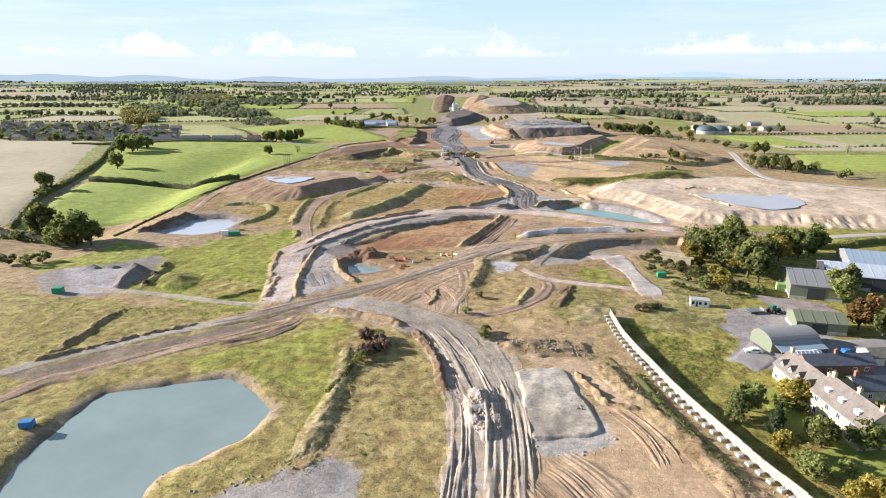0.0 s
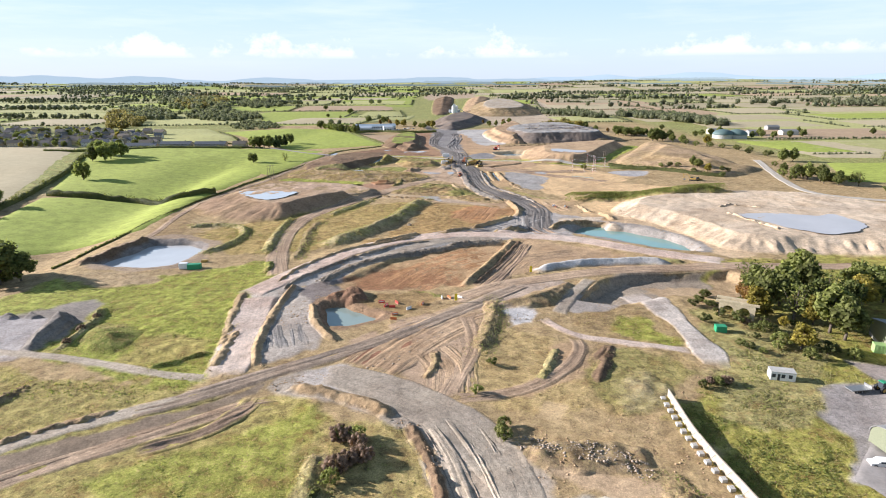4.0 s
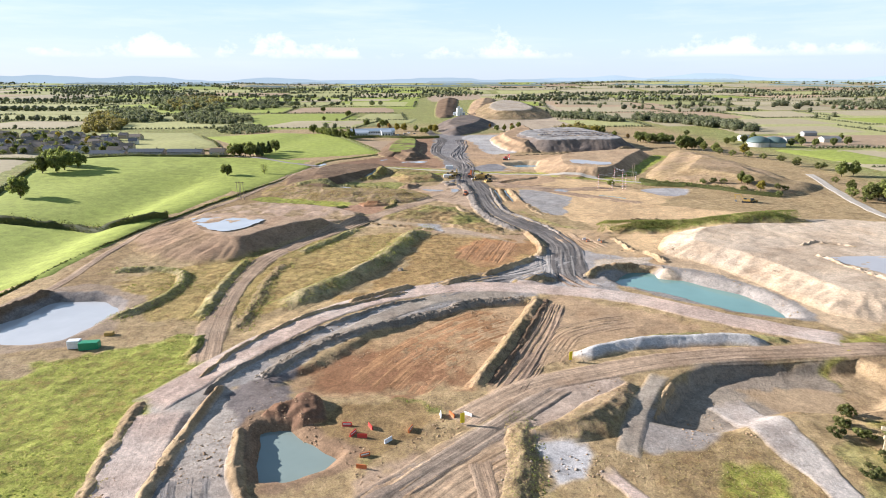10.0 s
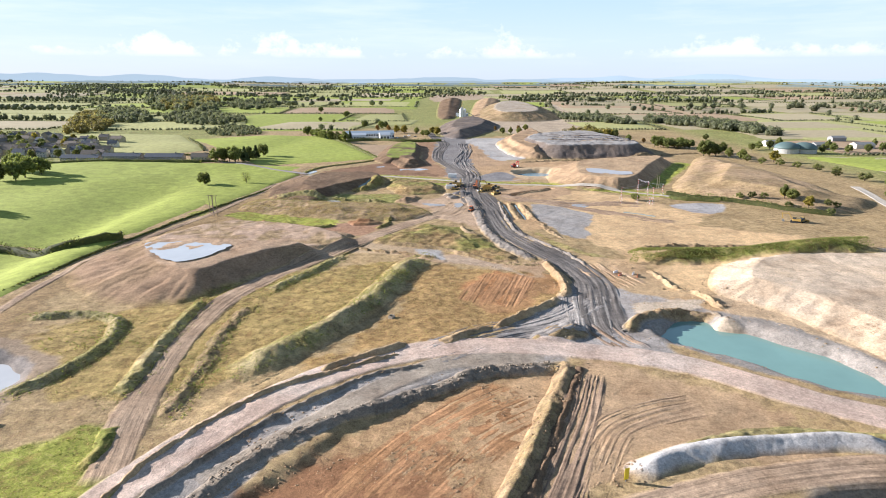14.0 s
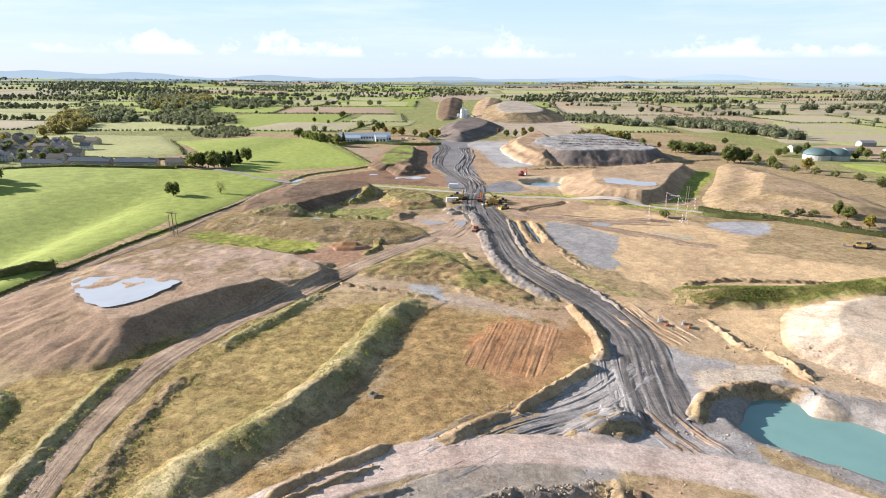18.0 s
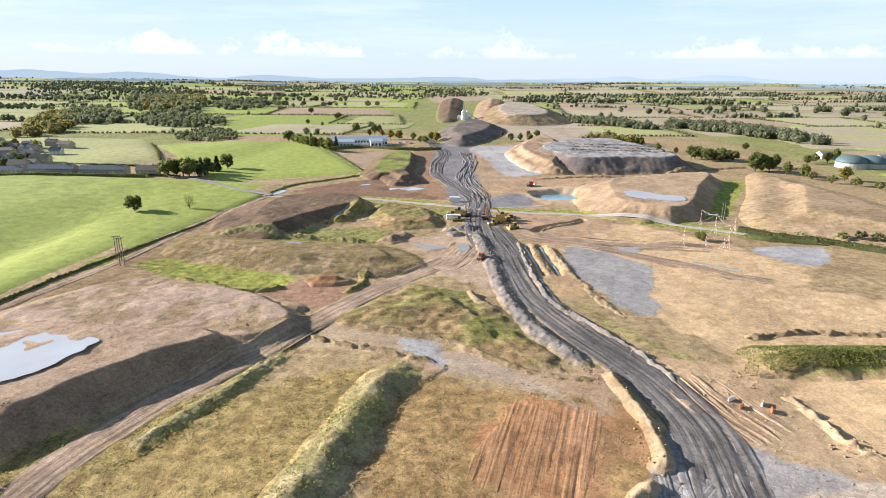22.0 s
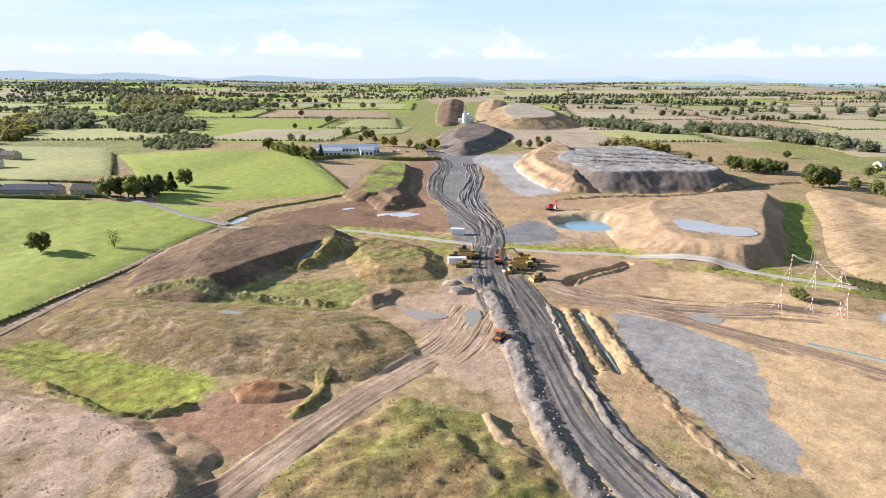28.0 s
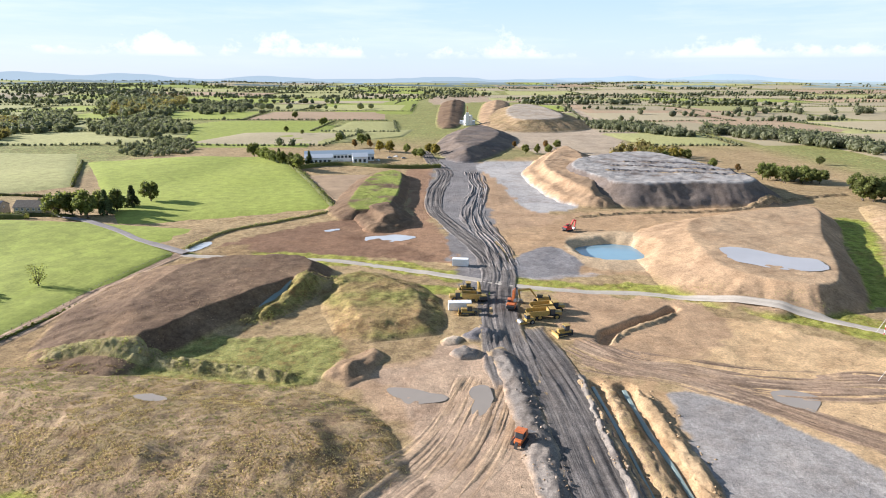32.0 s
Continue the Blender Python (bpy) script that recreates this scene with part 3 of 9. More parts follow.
zone([(45.77, 358.7), (55.49, 364.7), (57.44, 348.5), (63.18, 341.7), (58.09, 333.4), (56.04, 324.5), (52.17, 312.7), (16.98, 312.1), (22.46, 320.8), (33.47, 331.1), (39.3, 343.5)], (0.285, 0.255, 0.23), 2, 2)
zone([(49.95, 314), (57.4, 326.2), (70.99, 334), (82.58, 334.2), (92.72, 326.8), (82.92, 314.4)], (0.28, 0.245, 0.21), 2, 2)
zone([(61.64, 338.5), (72.42, 340.8), (82.47, 339.5), (81.81, 334.8), (70.99, 334), (61.54, 333.5)], (0.54, 0.44, 0.33), 1.5, 1)
zone([(-9.655, 852.3), (21.23, 892.2), (22.06, 719.4), (21.65, 616.7), (22.87, 550.3), (6.344, 550), (0.154, 616.2), (-8.961, 718.5)], (0.225, 0.205, 0.19), 2, 3)
zone([(52.67, 617.4), (75.83, 629.2), (91.96, 618.3), (87.45, 588.9), (70.48, 572.2), (51.63, 579.7)], (0.52, 0.38, 0.23), 2, 2)
zone([(-141.1, 321.2), (-138.7, 405.3), (-123.9, 471.4), (-114.4, 554.6), (-83.64, 606.4), (-70.66, 533.2), (-96.16, 464.4), (-127.1, 387.3), (-124.3, 298.6)], (0.300, 0.200, 0.100), 3, 3, 0.3)
zone([(106.7, 262.8), (176.6, 272.1), (318.7, 280.8), (107.8, 80.95), (77.71, 83.7), (65.09, 83.81), (54.77, 108.6), (52.24, 147.7), (53.69, 163.5), (69.05, 172.4), (89.95, 212.4)], (0.250, 0.260, 0.070), 4, 4, 1.0)  # farm side
zone([(79.64, 163.2), (93.27, 169.7), (107.6, 169.5), (110.7, 162.8), (110.7, 147), (124.5, 146.8), (148.4, 150.2), (119.7, 117.1), (100.8, 119.8), (102, 133.7), (83.52, 129.5), (74.35, 134.1), (83.88, 147.3)], (0.33, 0.29, 0.26), 1.5, 1.0)
zone([(105, 181.9), (115.3, 176.7), (123.3, 171.7), (118.9, 154.4), (107.2, 162.8)], (0.30, 0.25, 0.215), 1.5, 1.0)

zone([(-103.9, 131.9), (-96.6, 138.1), (-88.1, 145.1), (-77.3, 152.9), (-76.5, 151.2), (-86.9, 143.0), (-95.2, 135.9), (-102.5, 129.9)], (0.30, 0.27, 0.09), 1, 1, 0.9)      # verge between two ways
zone([(-127.5, 187.2), (-121.8, 185.8), (-115.8, 187.5), (-117.7, 196.7), (-121.7, 212.4), (-129.9, 213.0), (-141.5, 214.0), (-145.3, 211.6)], (0.40, 0.355, 0.325), 1.2, 0.8)      # stony yard
zone([(-104.3, 186.8), (-91.9, 183.0), (-75.9, 178.5), (-64.9, 177.5), (-62.4, 189.9), (-67.3, 209.1), (-68.6, 255.7), (-76.5, 263.3), (-103.6, 249.4), (-121.1, 241.5), (-109.2, 217.1), (-109.5, 203.0)], (0.24, 0.29, 0.06), 2, 2, 1.0)
zone([(-84.1, 182.9), (-76.3, 179.3), (-65.0, 188.1), (-67.4, 197.0), (-81.9, 199.3), (-86.3, 194.2)], (0.33, 0.27, 0.085), 2, 2, 0.9)
zone([(-140.8, 250.1), (-121.5, 238.3), (-104.3, 246.0), (-114.8, 254.8), (-133.7, 257.0)], (0.36, 0.26, 0.15), 2, 2, 0.4)
zone([(20.0, 138.9), (31.0, 137.9), (39.8, 134.5), (43.1, 125.8), (44.6, 114.0), (39.1, 115.1), (36.5, 122.4), (32.4, 129.0)], (0.50, 0.355, 0.215), 1.2, 1.0)      # smooth ramp
zone([(20.5, 156.2), (24.9, 154.8), (27.9, 160.0), (24.2, 162.1)], (0.46, 0.33, 0.18), 1.2, 1.0)
zone([(-36.7, 173.3), (-26.9, 181.5), (-18.7, 177.1), (-7.0, 169.0), (0.8, 161.0), (2.1, 156.4), (-1.2, 154.6), (-10.0, 158.5), (-19.4, 164.8)], (0.46, 0.40, 0.345), 1.2, 1.0)      # grey flat by the fork
shore(POND_BIG, 2.6, (0.40, 0.295, 0.17), 2, 1.5)
shore(POND_BIG, 0.8, (0.28, 0.225, 0.15), 1.2, 0.6)
shore(POND_WEST, 9, (0.34, 0.25, 0.165), 2, 3)
shore(POND_WEST, 3.5, (0.25, 0.215, 0.185), 1.5, 1)
shore(POND_RED, 4, (0.27, 0.175, 0.105), 1.5, 1.5)
zone([(103.2, 253.4), (128.3, 257.7), (122.7, 239.8), (104.9, 225.9), (91.85, 225.9)], (0.37, 0.26, 0.15), 2, 3, 0.3)
zone([(35.49, 551.8), (55.39, 548.4), (80.48, 539.3), (67.41, 509.6), (35.22, 508.2)], (0.43, 0.285, 0.165), 2, 3)
zone([(21.17, 566), (26.72, 587.7), (43.77, 603.8), (51.63, 579.7), (47.27, 569.5), (30.95, 564.7)], (0.25, 0.232, 0.22), 1.5, 1)
zone([(-19.22, 559.5), (14.69, 551.4), (18.63, 548.9), (18.01, 541.6), (2.207, 548.6), (-18.48, 550.8)], (0.28, 0.30, 0.06), 1, 1, 0.6)
zone([(-44.54, 248.2), (-36.72, 259.6), (-26.93, 271.8), (-15.05, 285.9), (-0.5217, 298), (15.49, 301), (32.19, 300.3), (31.6, 297.1), (14.97, 294.9), (-0.4555, 290.1), (-12.99, 279.4), (-27.69, 262.9), (-35.53, 251.6), (-40.94, 244.5)], (0.36, 0.315, 0.27), 1.5, 1)
zone([(87.13, 337.9), (92.42, 321.3), (104.7, 303), (111.7, 282.2), (117.1, 266.5), (140.4, 283.8), (136.5, 316.2), (124.8, 346.6), (107.4, 352.6), (91.78, 347.6)], (0.52, 0.375, 0.23), 2, 2)
shore(POND_TEAL, 8, (0.29, 0.255, 0.22), 1.5, 1.5)
zone([(78.13, 324), (83.06, 324.6), (88.92, 317.7), (83.44, 313.3), (79.38, 315.9)], (0.56, 0.43, 0.27), 1, 0.6)
shore(POND_ROUND, 5, (0.56, 0.42, 0.26), 1.5, 1)
zone([(-109.8, 129.2), (-79.14, 148.7), (-54.02, 163.6), (-41.67, 173.8), (-43.54, 167.3), (-70.56, 146.1), (-100.5, 127.2)], (0.24, 0.18, 0.125), 1, 1)
zone([(43.3, 424.3), (50.7, 409.1), (59.3, 394.5), (69.5, 384.5), (65.8, 382.0), (55.6, 391.5), (46.6, 404.8)], (0.36, 0.29, 0.12), 1.2, 1.2, 0.8)
zone([(-0.5575, 393.4), (13.33, 385.1), (25.37, 374.6), (32.3, 364.9), (28.8, 363.1), (20.31, 370.7), (10.24, 376.7), (-0.4961, 383.4)], (0.42, 0.315, 0.22), 2, 2)
zone([(48.65, 488.8), (66.53, 480.6), (76.22, 460.9), (67.75, 432.6), (64.22, 414.4), (55.45, 422.2), (48.44, 453)], (0.33, 0.30, 0.268), 1.2, 2)

zone([(-54.8, 233.7), (-53.0, 242.1), (-48.5, 251.8), (-40.2, 265.7), (-28.8, 278.8), (-17.4, 288.9), (-4.2, 294.7), (27.3, 294.9), (10.2, 292.4), (0.2, 285.5), (-15.8, 275.3), (-29.9, 265.3), (-38.2, 255.4), (-41.3, 249.1), (-43.9, 243.0)], (0.41, 0.36, 0.31), 1.2, 0.8)      # grey lane beside the haul road
zone([(61.9, 337.9), (74.9, 340.8), (87.8, 342.1), (80.3, 334.2), (69.1, 330.8), (59.6, 330.1)], (0.56, 0.45, 0.33), 1, 0.8)
zone([(21.4, 320.8), (34.0, 333.0), (43.5, 341.4), (55.2, 356.1), (65.9, 347.4), (73.0, 341.9), (61.1, 337.4), (58.6, 329.7), (57.3, 322.9), (48.6, 315.2), (21.3, 314.8)], (0.40, 0.355, 0.315), 2, 1.5)
zone([(6.1, 350.0), (13.9, 365.4), (26.2, 370.4), (30.1, 359.8), (28.1, 342.2), (18.7, 338.1)], (0.44, 0.215, 0.095), 2.5, 2.5, 0.15)
zone([(104.0, 368.8), (116.8, 372.3), (113.6, 360.0), (100.7, 344.6), (94.7, 348.7)], (0.66, 0.60, 0.53), 1.2, 1.2)

zone([(-105.7, 507.6), (-109.0, 535.9), (-102.3, 570.2), (-53.2, 572.8), (-70.5, 542.4), (-84.3, 519.7)], (0.18, 0.12, 0.077), 2, 2, 0.15)      # dark topsoil

zone([(-117.4, 458.7), (-108.9, 466.8), (-92.8, 462.1), (-72.2, 451.5), (-54.9, 445.1), (-53.3, 437.4), (-67.5, 432.0), (-76.7, 435.4), (-94.8, 445.9)], (0.245, 0.30, 0.06), 1.2, 1.5, 1.0)
zone([(-55.9, 427.2), (-51.5, 434.1), (-38.1, 436.2), (-34.6, 431.0), (-39.9, 419.7), (-48.3, 419.6)], (0.37, 0.215, 0.13), 1.5, 1.5, 0.1)
zone([(128.5, 488.3), (147.6, 492.5), (159.2, 489.0), (151.9, 470.7), (142.0, 465.5), (134.1, 469.3)], (0.40, 0.37, 0.345), 1, 0.6)
zone([(52.5, 389.6), (60.5, 387.9), (69.8, 385.0), (82.7, 383.9), (74.7, 373.0), (53.7, 372.7)], (0.53, 0.36, 0.20), 2, 2)

zone([(-40.9, 395.0), (-39.5, 402.0), (-35.1, 406.3), (-21.5, 401.4), (-11.4, 398.6), (-10.6, 389.6), (-22.0, 390.9), (-31.6, 393.1)], (0.46, 0.335, 0.205), 1.5, 1.5, 0.05)
zone([(-12.6, 398.6), (-5.3, 398.7), (-0.7, 395.6), (-0.7, 385.2), (-8.2, 387.8)], (0.40, 0.375, 0.345), 1.2, 1.5)

BRAMBLES = [(78.7, 214.1), (97.2, 211.0), (114.9, 204.3), (80.9, 154.3), (61.1, 154.6), (65.5, 173.0), (73.6, 179.1), (76.4, 197.5)]
zone(BRAMBLES, (0.32, 0.275, 0.115), 3, 3, 0.9)
zone([(-25.9, 187.3), (-17.3, 192.2), (-9.3, 193.4), (-12.3, 180.3), (-18.2, 178.2)], (0.25, 0.13, 0.08), 1.5, 1.5)


def ground_look(x, y):
    """Base colour and grassiness of the ground sheet."""
    c = np.empty(x.shape + (3,))
    c[:] = (0.375, 0.265, 0.14)
    g = np.full(x.shape, 0.38)
    outside = np.maximum(np.maximum(sstep((np.abs(x - 20) - 260) / 60), sstep((y - 900) / 200)), sstep((40 - y) / 60))
    c += outside[..., None] * (np.array((0.25, 0.265, 0.09)) - c)
    g += outside * (1 - g)
    for line, col, soft, rag, grass in ZONES:
        m = near(x, y, line, 14)
        if not m.any():
            continue
        xs, ys = x[m], y[m]
        d = inside(xs, ys, line) + rag * (vnoise(xs, ys, 8, 41) + 0.6 * vnoise(xs, ys, 2.5, 42))
        w = sstep(d / soft + 0.5)
        c[m] += w[:, None] * (np.array(col) - c[m])
        g[m] += w * (grass - g[m])
    return c * (1 + 0.16 * g)[..., None], g


def axis(lo, hi, fine, ends, growth=1.045):
    v = list(np.arange(lo, hi, fine))
    s, q = fine, hi
    while q < ends[1]:
        v.append(q)
        s *= growth
        q += s
    v.append(ends[1])
    s, q = fine, lo
    while q > ends[0]:
        s *= growth
        q -= s
        v.insert(0, q)
    v[0] = ends[0]
    return np.array(v)


GX = axis(-120, 140, 0.75, (-4950, 4950))
GY = axis(78, 600, 0.75, (-700, 4920))
gx, gy = np.meshgrid(GX, GY)
gz = land(gx.ravel(), gy.ravel()).reshape(gx.shape)
gcol, ggr = ground_look(gx.ravel(), gy.ravel())
close_by = ((gx > -122) & (gx < 142) & (gy > 76) & (gy < 602)).astype(float)
turf = ggr.reshape(gx.shape)
gz = gz + close_by * (turf * (0.13 * vnoise(gx, gy, 1.7, 91) + 0.12 * vnoise(gx, gy, 3.4, 92)) + (1 - turf) * (0.035 * vnoise(gx, gy, 2.0, 93) + 0.05 * vnoise(gx, gy, 4.5, 94)))
def soil_mat(name, streaks=0.0):
    """Soil whose colour and grassiness are laid down point by point; streaks run along a way."""
    mg, nd, lk, bs = node_mat(name, 0.95, 0.1)
    geo = nd.new("ShaderNodeNewGeometry")
    pos = geo.outputs["Position"]
    ac = nd.new("ShaderNodeAttribute")
    ac.attribute_name = "soil"
    ag = nd.new("ShaderNodeAttribute")
    ag.attribute_name = "tufts"
    n_a, n_b, n_c = link_noise(nd, lk, pos, 0.09, 7, 0.68), link_noise(nd, lk, pos, 1.3, 8, 0.72), link_noise(nd, lk, pos, 0.35, 6, 0.62)
    def lively(c, noise, stops, base_):
        """Multiply by a grain that is faint on bare ground and full where weeds grow."""
        k = nd.new("ShaderNodeMapRange")
        k.inputs["From Max"].default_value = 0.8
        k.inputs["To Min"].default_value = base_
        lk.new(ag.outputs["Fac"], k.inputs["Value"])
        grain = mixed(nd, lk, k.outputs[0], (1.0, 1.0, 1.0), ramp(nd, lk, noise, stops))
        return mixed(nd, lk, 1.0, c, grain, "MULTIPLY")

    c0 = mixed(nd, lk, 1.0, ac.outputs["Color"], ramp(nd, lk, n_a, [(0.30, (0.80, 0.76, 0.73)), (0.5, (1, 1, 1)), (0.72, (1.13, 1.13, 1.14))]), "MULTIPLY")
    n_p = link_noise(nd, lk, pos, 0.035, 5, 0.6)
    c0 = mixed(nd, lk, 1.0, c0, ramp(nd, lk, n_p, [(0.36, (0.86, 0.85, 0.85)), (0.5, (1, 1, 1)), (0.64, (1.09, 1.08, 1.06))]), "MULTIPLY")
    c0 = lively(c0, n_b, [(0.37, (0.58,) * 3), (0.5, (1.0,) * 3), (0.64, (1.36,) * 3)], 0.55)
    c0 = lively(c0, n_c, [(0.38, (0.58,) * 3), (0.5, (1.0,) * 3), (0.62, (1.30,) * 3)], 0.35)
    weed = ramp(nd, lk, n_c, [(0.40, (0.26, 0.17, 0.065)), (0.52, (0.22, 0.205, 0.05)), (0.62, (0.38, 0.27, 0.12))])
    wn2 = nd.new("ShaderNodeMath")
    wn2.operation, wn2.use_clamp = "MULTIPLY", True
    lk.new(ag.outputs["Fac"], wn2.inputs[0])
    lk.new(ramp(nd, lk, n_b, [(0.45, (0, 0, 0)), (0.62, (0.8, 0.8, 0.8))]), wn2.inputs[1])
    c0 = mixed(nd, lk, wn2.outputs[0], c0, weed)
    docks = nd.new("ShaderNodeMath")           # rusty seed heads in patches
    docks.operation, docks.use_clamp = "MULTIPLY", True
    lk.new(ag.outputs["Fac"], docks.inputs[0])
    lk.new(ramp(nd, lk, link_noise(nd, lk, pos, 0.13, 7, 0.72), [(0.53, (0, 0, 0)), (0.66, (0.55, 0.55, 0.55))]), docks.inputs[1])
    c0 = mixed(nd, lk, docks.outputs[0], c0, (0.27, 0.135, 0.055))
    n_d = link_noise(nd, lk, pos, 3.4, 7, 0.78)
    c0 = lively(c0, n_d, [(0.36, (0.62,) * 3), (0.5, (1.0,) * 3), (0.64, (1.34,) * 3)], 0.65)
    lk.new(c0, bs.inputs["Base Color"])
    hgt = mixed(nd, lk, 0.35, mixed(nd, lk, 0.45, n_b, n_c), n_d)
    if streaks:
        at_ = nd.new("ShaderNodeAttribute")
        at_.attribute_name = "st"
        mp = nd.new("ShaderNodeMapping")
        mp.inputs["Scale"].default_value = (1.0, 0.016, 1)
        lk.new(at_.outputs["Vector"], mp.inputs[0])
        s_ = link_noise(nd, lk, mp.outputs[0], 1.0, 6, 0.72)
        c1 = mixed(nd, lk, 1.0, c0, ramp(nd, lk, s_, [(0.37, (1 - streaks,) * 3), (0.5, (1.0,) * 3), (0.63, (1 + streaks * 0.7,) * 3)]), "MULTIPLY")
        lk.new(c1, bs.inputs["Base Color"])
        hgt = mixed(nd, lk, 0.55 if streaks > 0.2 else 0.15, hgt, s_)
    bumped(nd, lk, bs, hgt, 0.5)
    rise = nd.new("ShaderNodeMapRange")
    rise.inputs["From Max"].default_value = 0.7
    rise.inputs["To Min"].default_value = 1.0 if streaks > 0.2 else 0.8
    lk.new(ag.outputs["Fac"], rise.inputs["Value"])
    lk.new(rise.outputs[0], bs.inputs["Normal"].links[0].from_node.inputs["Strength"])
    return mg


SOIL, TRACK = soil_mat("mixed ground"), soil_mat("wheeled ground", 0.36)
FAINT = soil_mat("rolled stone", 0.09)
TUFTED = {"weedy soil": 0.8, "grassed bund": 0.6, "green bank": 1.0, "tan sown hill": 0.3, "weathered brown heap": 0.6, "dark brown topsoil": 0.12}


def dress(ob, x, y, name, w, cap=None, wc=None, look_=None):
    """Soil colours of a mesh: the ground's own where w is 0, the soil of that name where w is 1."""
    x, y, w = x.ravel(), y.ravel(), np.clip(w.ravel(), 0, 1)
    c, alt = (np.array(v) for v in SPEC[name])
    m = sstep(0.5 + 0.8 * fbm(x, y, 15, 3, 77))[:, None]
    col, g = c + (alt - c) * m, np.full(len(x), TUFTED.get(name, 0.0))
    if cap:
        wc = wc.ravel()
        col = col + (np.array(cap) - col) * wc[:, None]
        g = g * (1 - wc)
    gc, gg = ground_look(x, y) if look_ is None else look_
    col = gc + (col - gc) * w[:, None]
    g = gg + (g - gg) * w
    a_ = ob.data.attributes.new("soil", "FLOAT_COLOR", "POINT")
    a_.data.foreach_set("color", np.concatenate([col, np.ones((len(col), 1))], 1).astype(np.float32).ravel())
    a_ = ob.data.attributes.new("tufts", "FLOAT", "POINT")
    a_.data.foreach_set("value", g.astype(np.float32))
    return ob


ground = finish("ground", np.stack([gx.ravel(), gy.ravel(), gz.ravel()], 1), grid_faces(*gx.shape), SOIL,
                "uneven construction ground of tan soil, clay and rough grass", "ground", "structure")
at = ground.data.attributes.new("soil", "FLOAT_COLOR", "POINT")
at.data.foreach_set("color", np.concatenate([gcol, np.ones((len(gcol), 1))], 1).astype(np.float32).ravel())
at = ground.data.attributes.new("tufts", "FLOAT", "POINT")
at.data.foreach_set("value", ggr.astype(np.float32))


def top(x, y):
    return float(land(np.array([x], float), np.array([y], float))[0])


# ------------------------------------------------------------ heaps, bunds, roads, ponds, fields
HEAPS = []     # every raised mass, so that others may rest on it


def surf(x, y):
    """Ground with the heaps on it."""
    x, y = np.asarray(x, float), np.asarray(y, float)
    z = land(x, y)
    for line, h, run, seed, rough, flat, grow, gentle in HEAPS:
        m = near(x, y, line, 2 + grow * (1 + (gentle[2] if gentle else 0)))
        if m.any():
            z[m] = np.maximum(z[m], z[m] * 0 + land(x[m], y[m]) + mound(x[m], y[m], line, h, run, seed, rough, flat, grow, gentle))
    return z


def mound(x, y, line, h, run, seed, rough, flat, grow, gentle=None):
    d = inside(x, y, line) + grow
    if gentle:
        gx_, gy_ = inside(x + 0.7, y, line) - inside(x - 0.7, y, line), inside(x, y + 0.7, line) - inside(x, y - 0.7, line)
        w_ = np.clip(-(gx_ * gentle[0] + gy_ * gentle[1]) / 1.4, 0, 1)
        d = np.where(d < grow, grow - (grow - d) / (1 + gentle[2] * w_), d)
    d = d + rough * (1.3 * vnoise(x, y, 10, seed + 50) + 0.6 * vnoise(x, y, 3.2, seed + 51)) * np.clip(1.2 - np.abs(d) / 9, 0.25, 1)
    s = np.clip(d / run, -0.2, 1)
    p = s + 0.12 * np.sin(np.clip(s, 0, 1) * math.pi * 2) * (1 - flat)
    return h * p + rough * np.clip(s * 3, 0, 1) * (0.35 * vnoise(x, y, 7, seed + 52) + 0.22 * vnoise(x, y, 2.4, seed + 53)) - 0.12


def heap(name, pts, h, run, material, label, step=1.0, seed=0, rough=1.0, flat=0.0, category="earth mound", corner=6, grow=0.0, gentle=None, cap=None, rills=1.0):
    """A mass of soil with this foot; it climbs over run metres to a flat or rounded top."""
    line = curve(pts, corner, True)
    pad = 1.5 + grow * (1 + (gentle[2] if gentle else 0))
    lo, hi = line.min(0) - pad, line.max(0) + pad
    xs, ys = np.arange(lo[0], hi[0], step), np.arange(lo[1], hi[1], step)
    x, y = np.meshgrid(xs, ys)
    z = mound(x.ravel(), y.ravel(), line, h, run, seed, rough, flat, grow, gentle).reshape(x.shape)
    dd, al, _ = line_dist(x.ravel(), y.ravel(), line, True)
    s = np.clip(z / h, 0, 1)
    rill = (vnoise(al, dd * 0.22, 2.7, seed + 54) + 0.6 * vnoise(al, dd * 0.3, 1.4, seed + 55) - 0.3).reshape(x.shape)
    z = z + rills * 0.055 * min(h, 7) * rill * 4 * s * (1 - s)
    z = z + rough * 0.16 * np.clip(s * 4, 0, 1) * vnoise(x, y, 1.9, seed + 58)
    keep = np.maximum.reduce([z[:-1, :-1], z[1:, :-1], z[:-1, 1:], z[1:, 1:]]) > -0.35
    z = z + land(x.ravel(), y.ravel()).reshape(x.shape)
    foot = s * h / (0.5 + 0.1 * h) + 0.25 * vnoise(x, y, 3, seed + 56)
    plate = sstep((s - 0.93) / 0.06 + 0.6 * vnoise(x, y, 9, seed + 57))
    used = np.unique(grid_faces(*x.shape, keep=keep))
    v, fc = compact(np.stack([x.ravel(), y.ravel(), z.ravel()], 1), grid_faces(*x.shape, keep=keep))
    ob = finish(name, v, fc, SOIL, label, category)
    dress(ob, x.ravel()[used], y.ravel()[used], material.name, foot.ravel()[used], cap, plate.ravel()[used])
    HEAPS.append((line, h, run, seed, rough, flat, grow, gentle))
    return ob


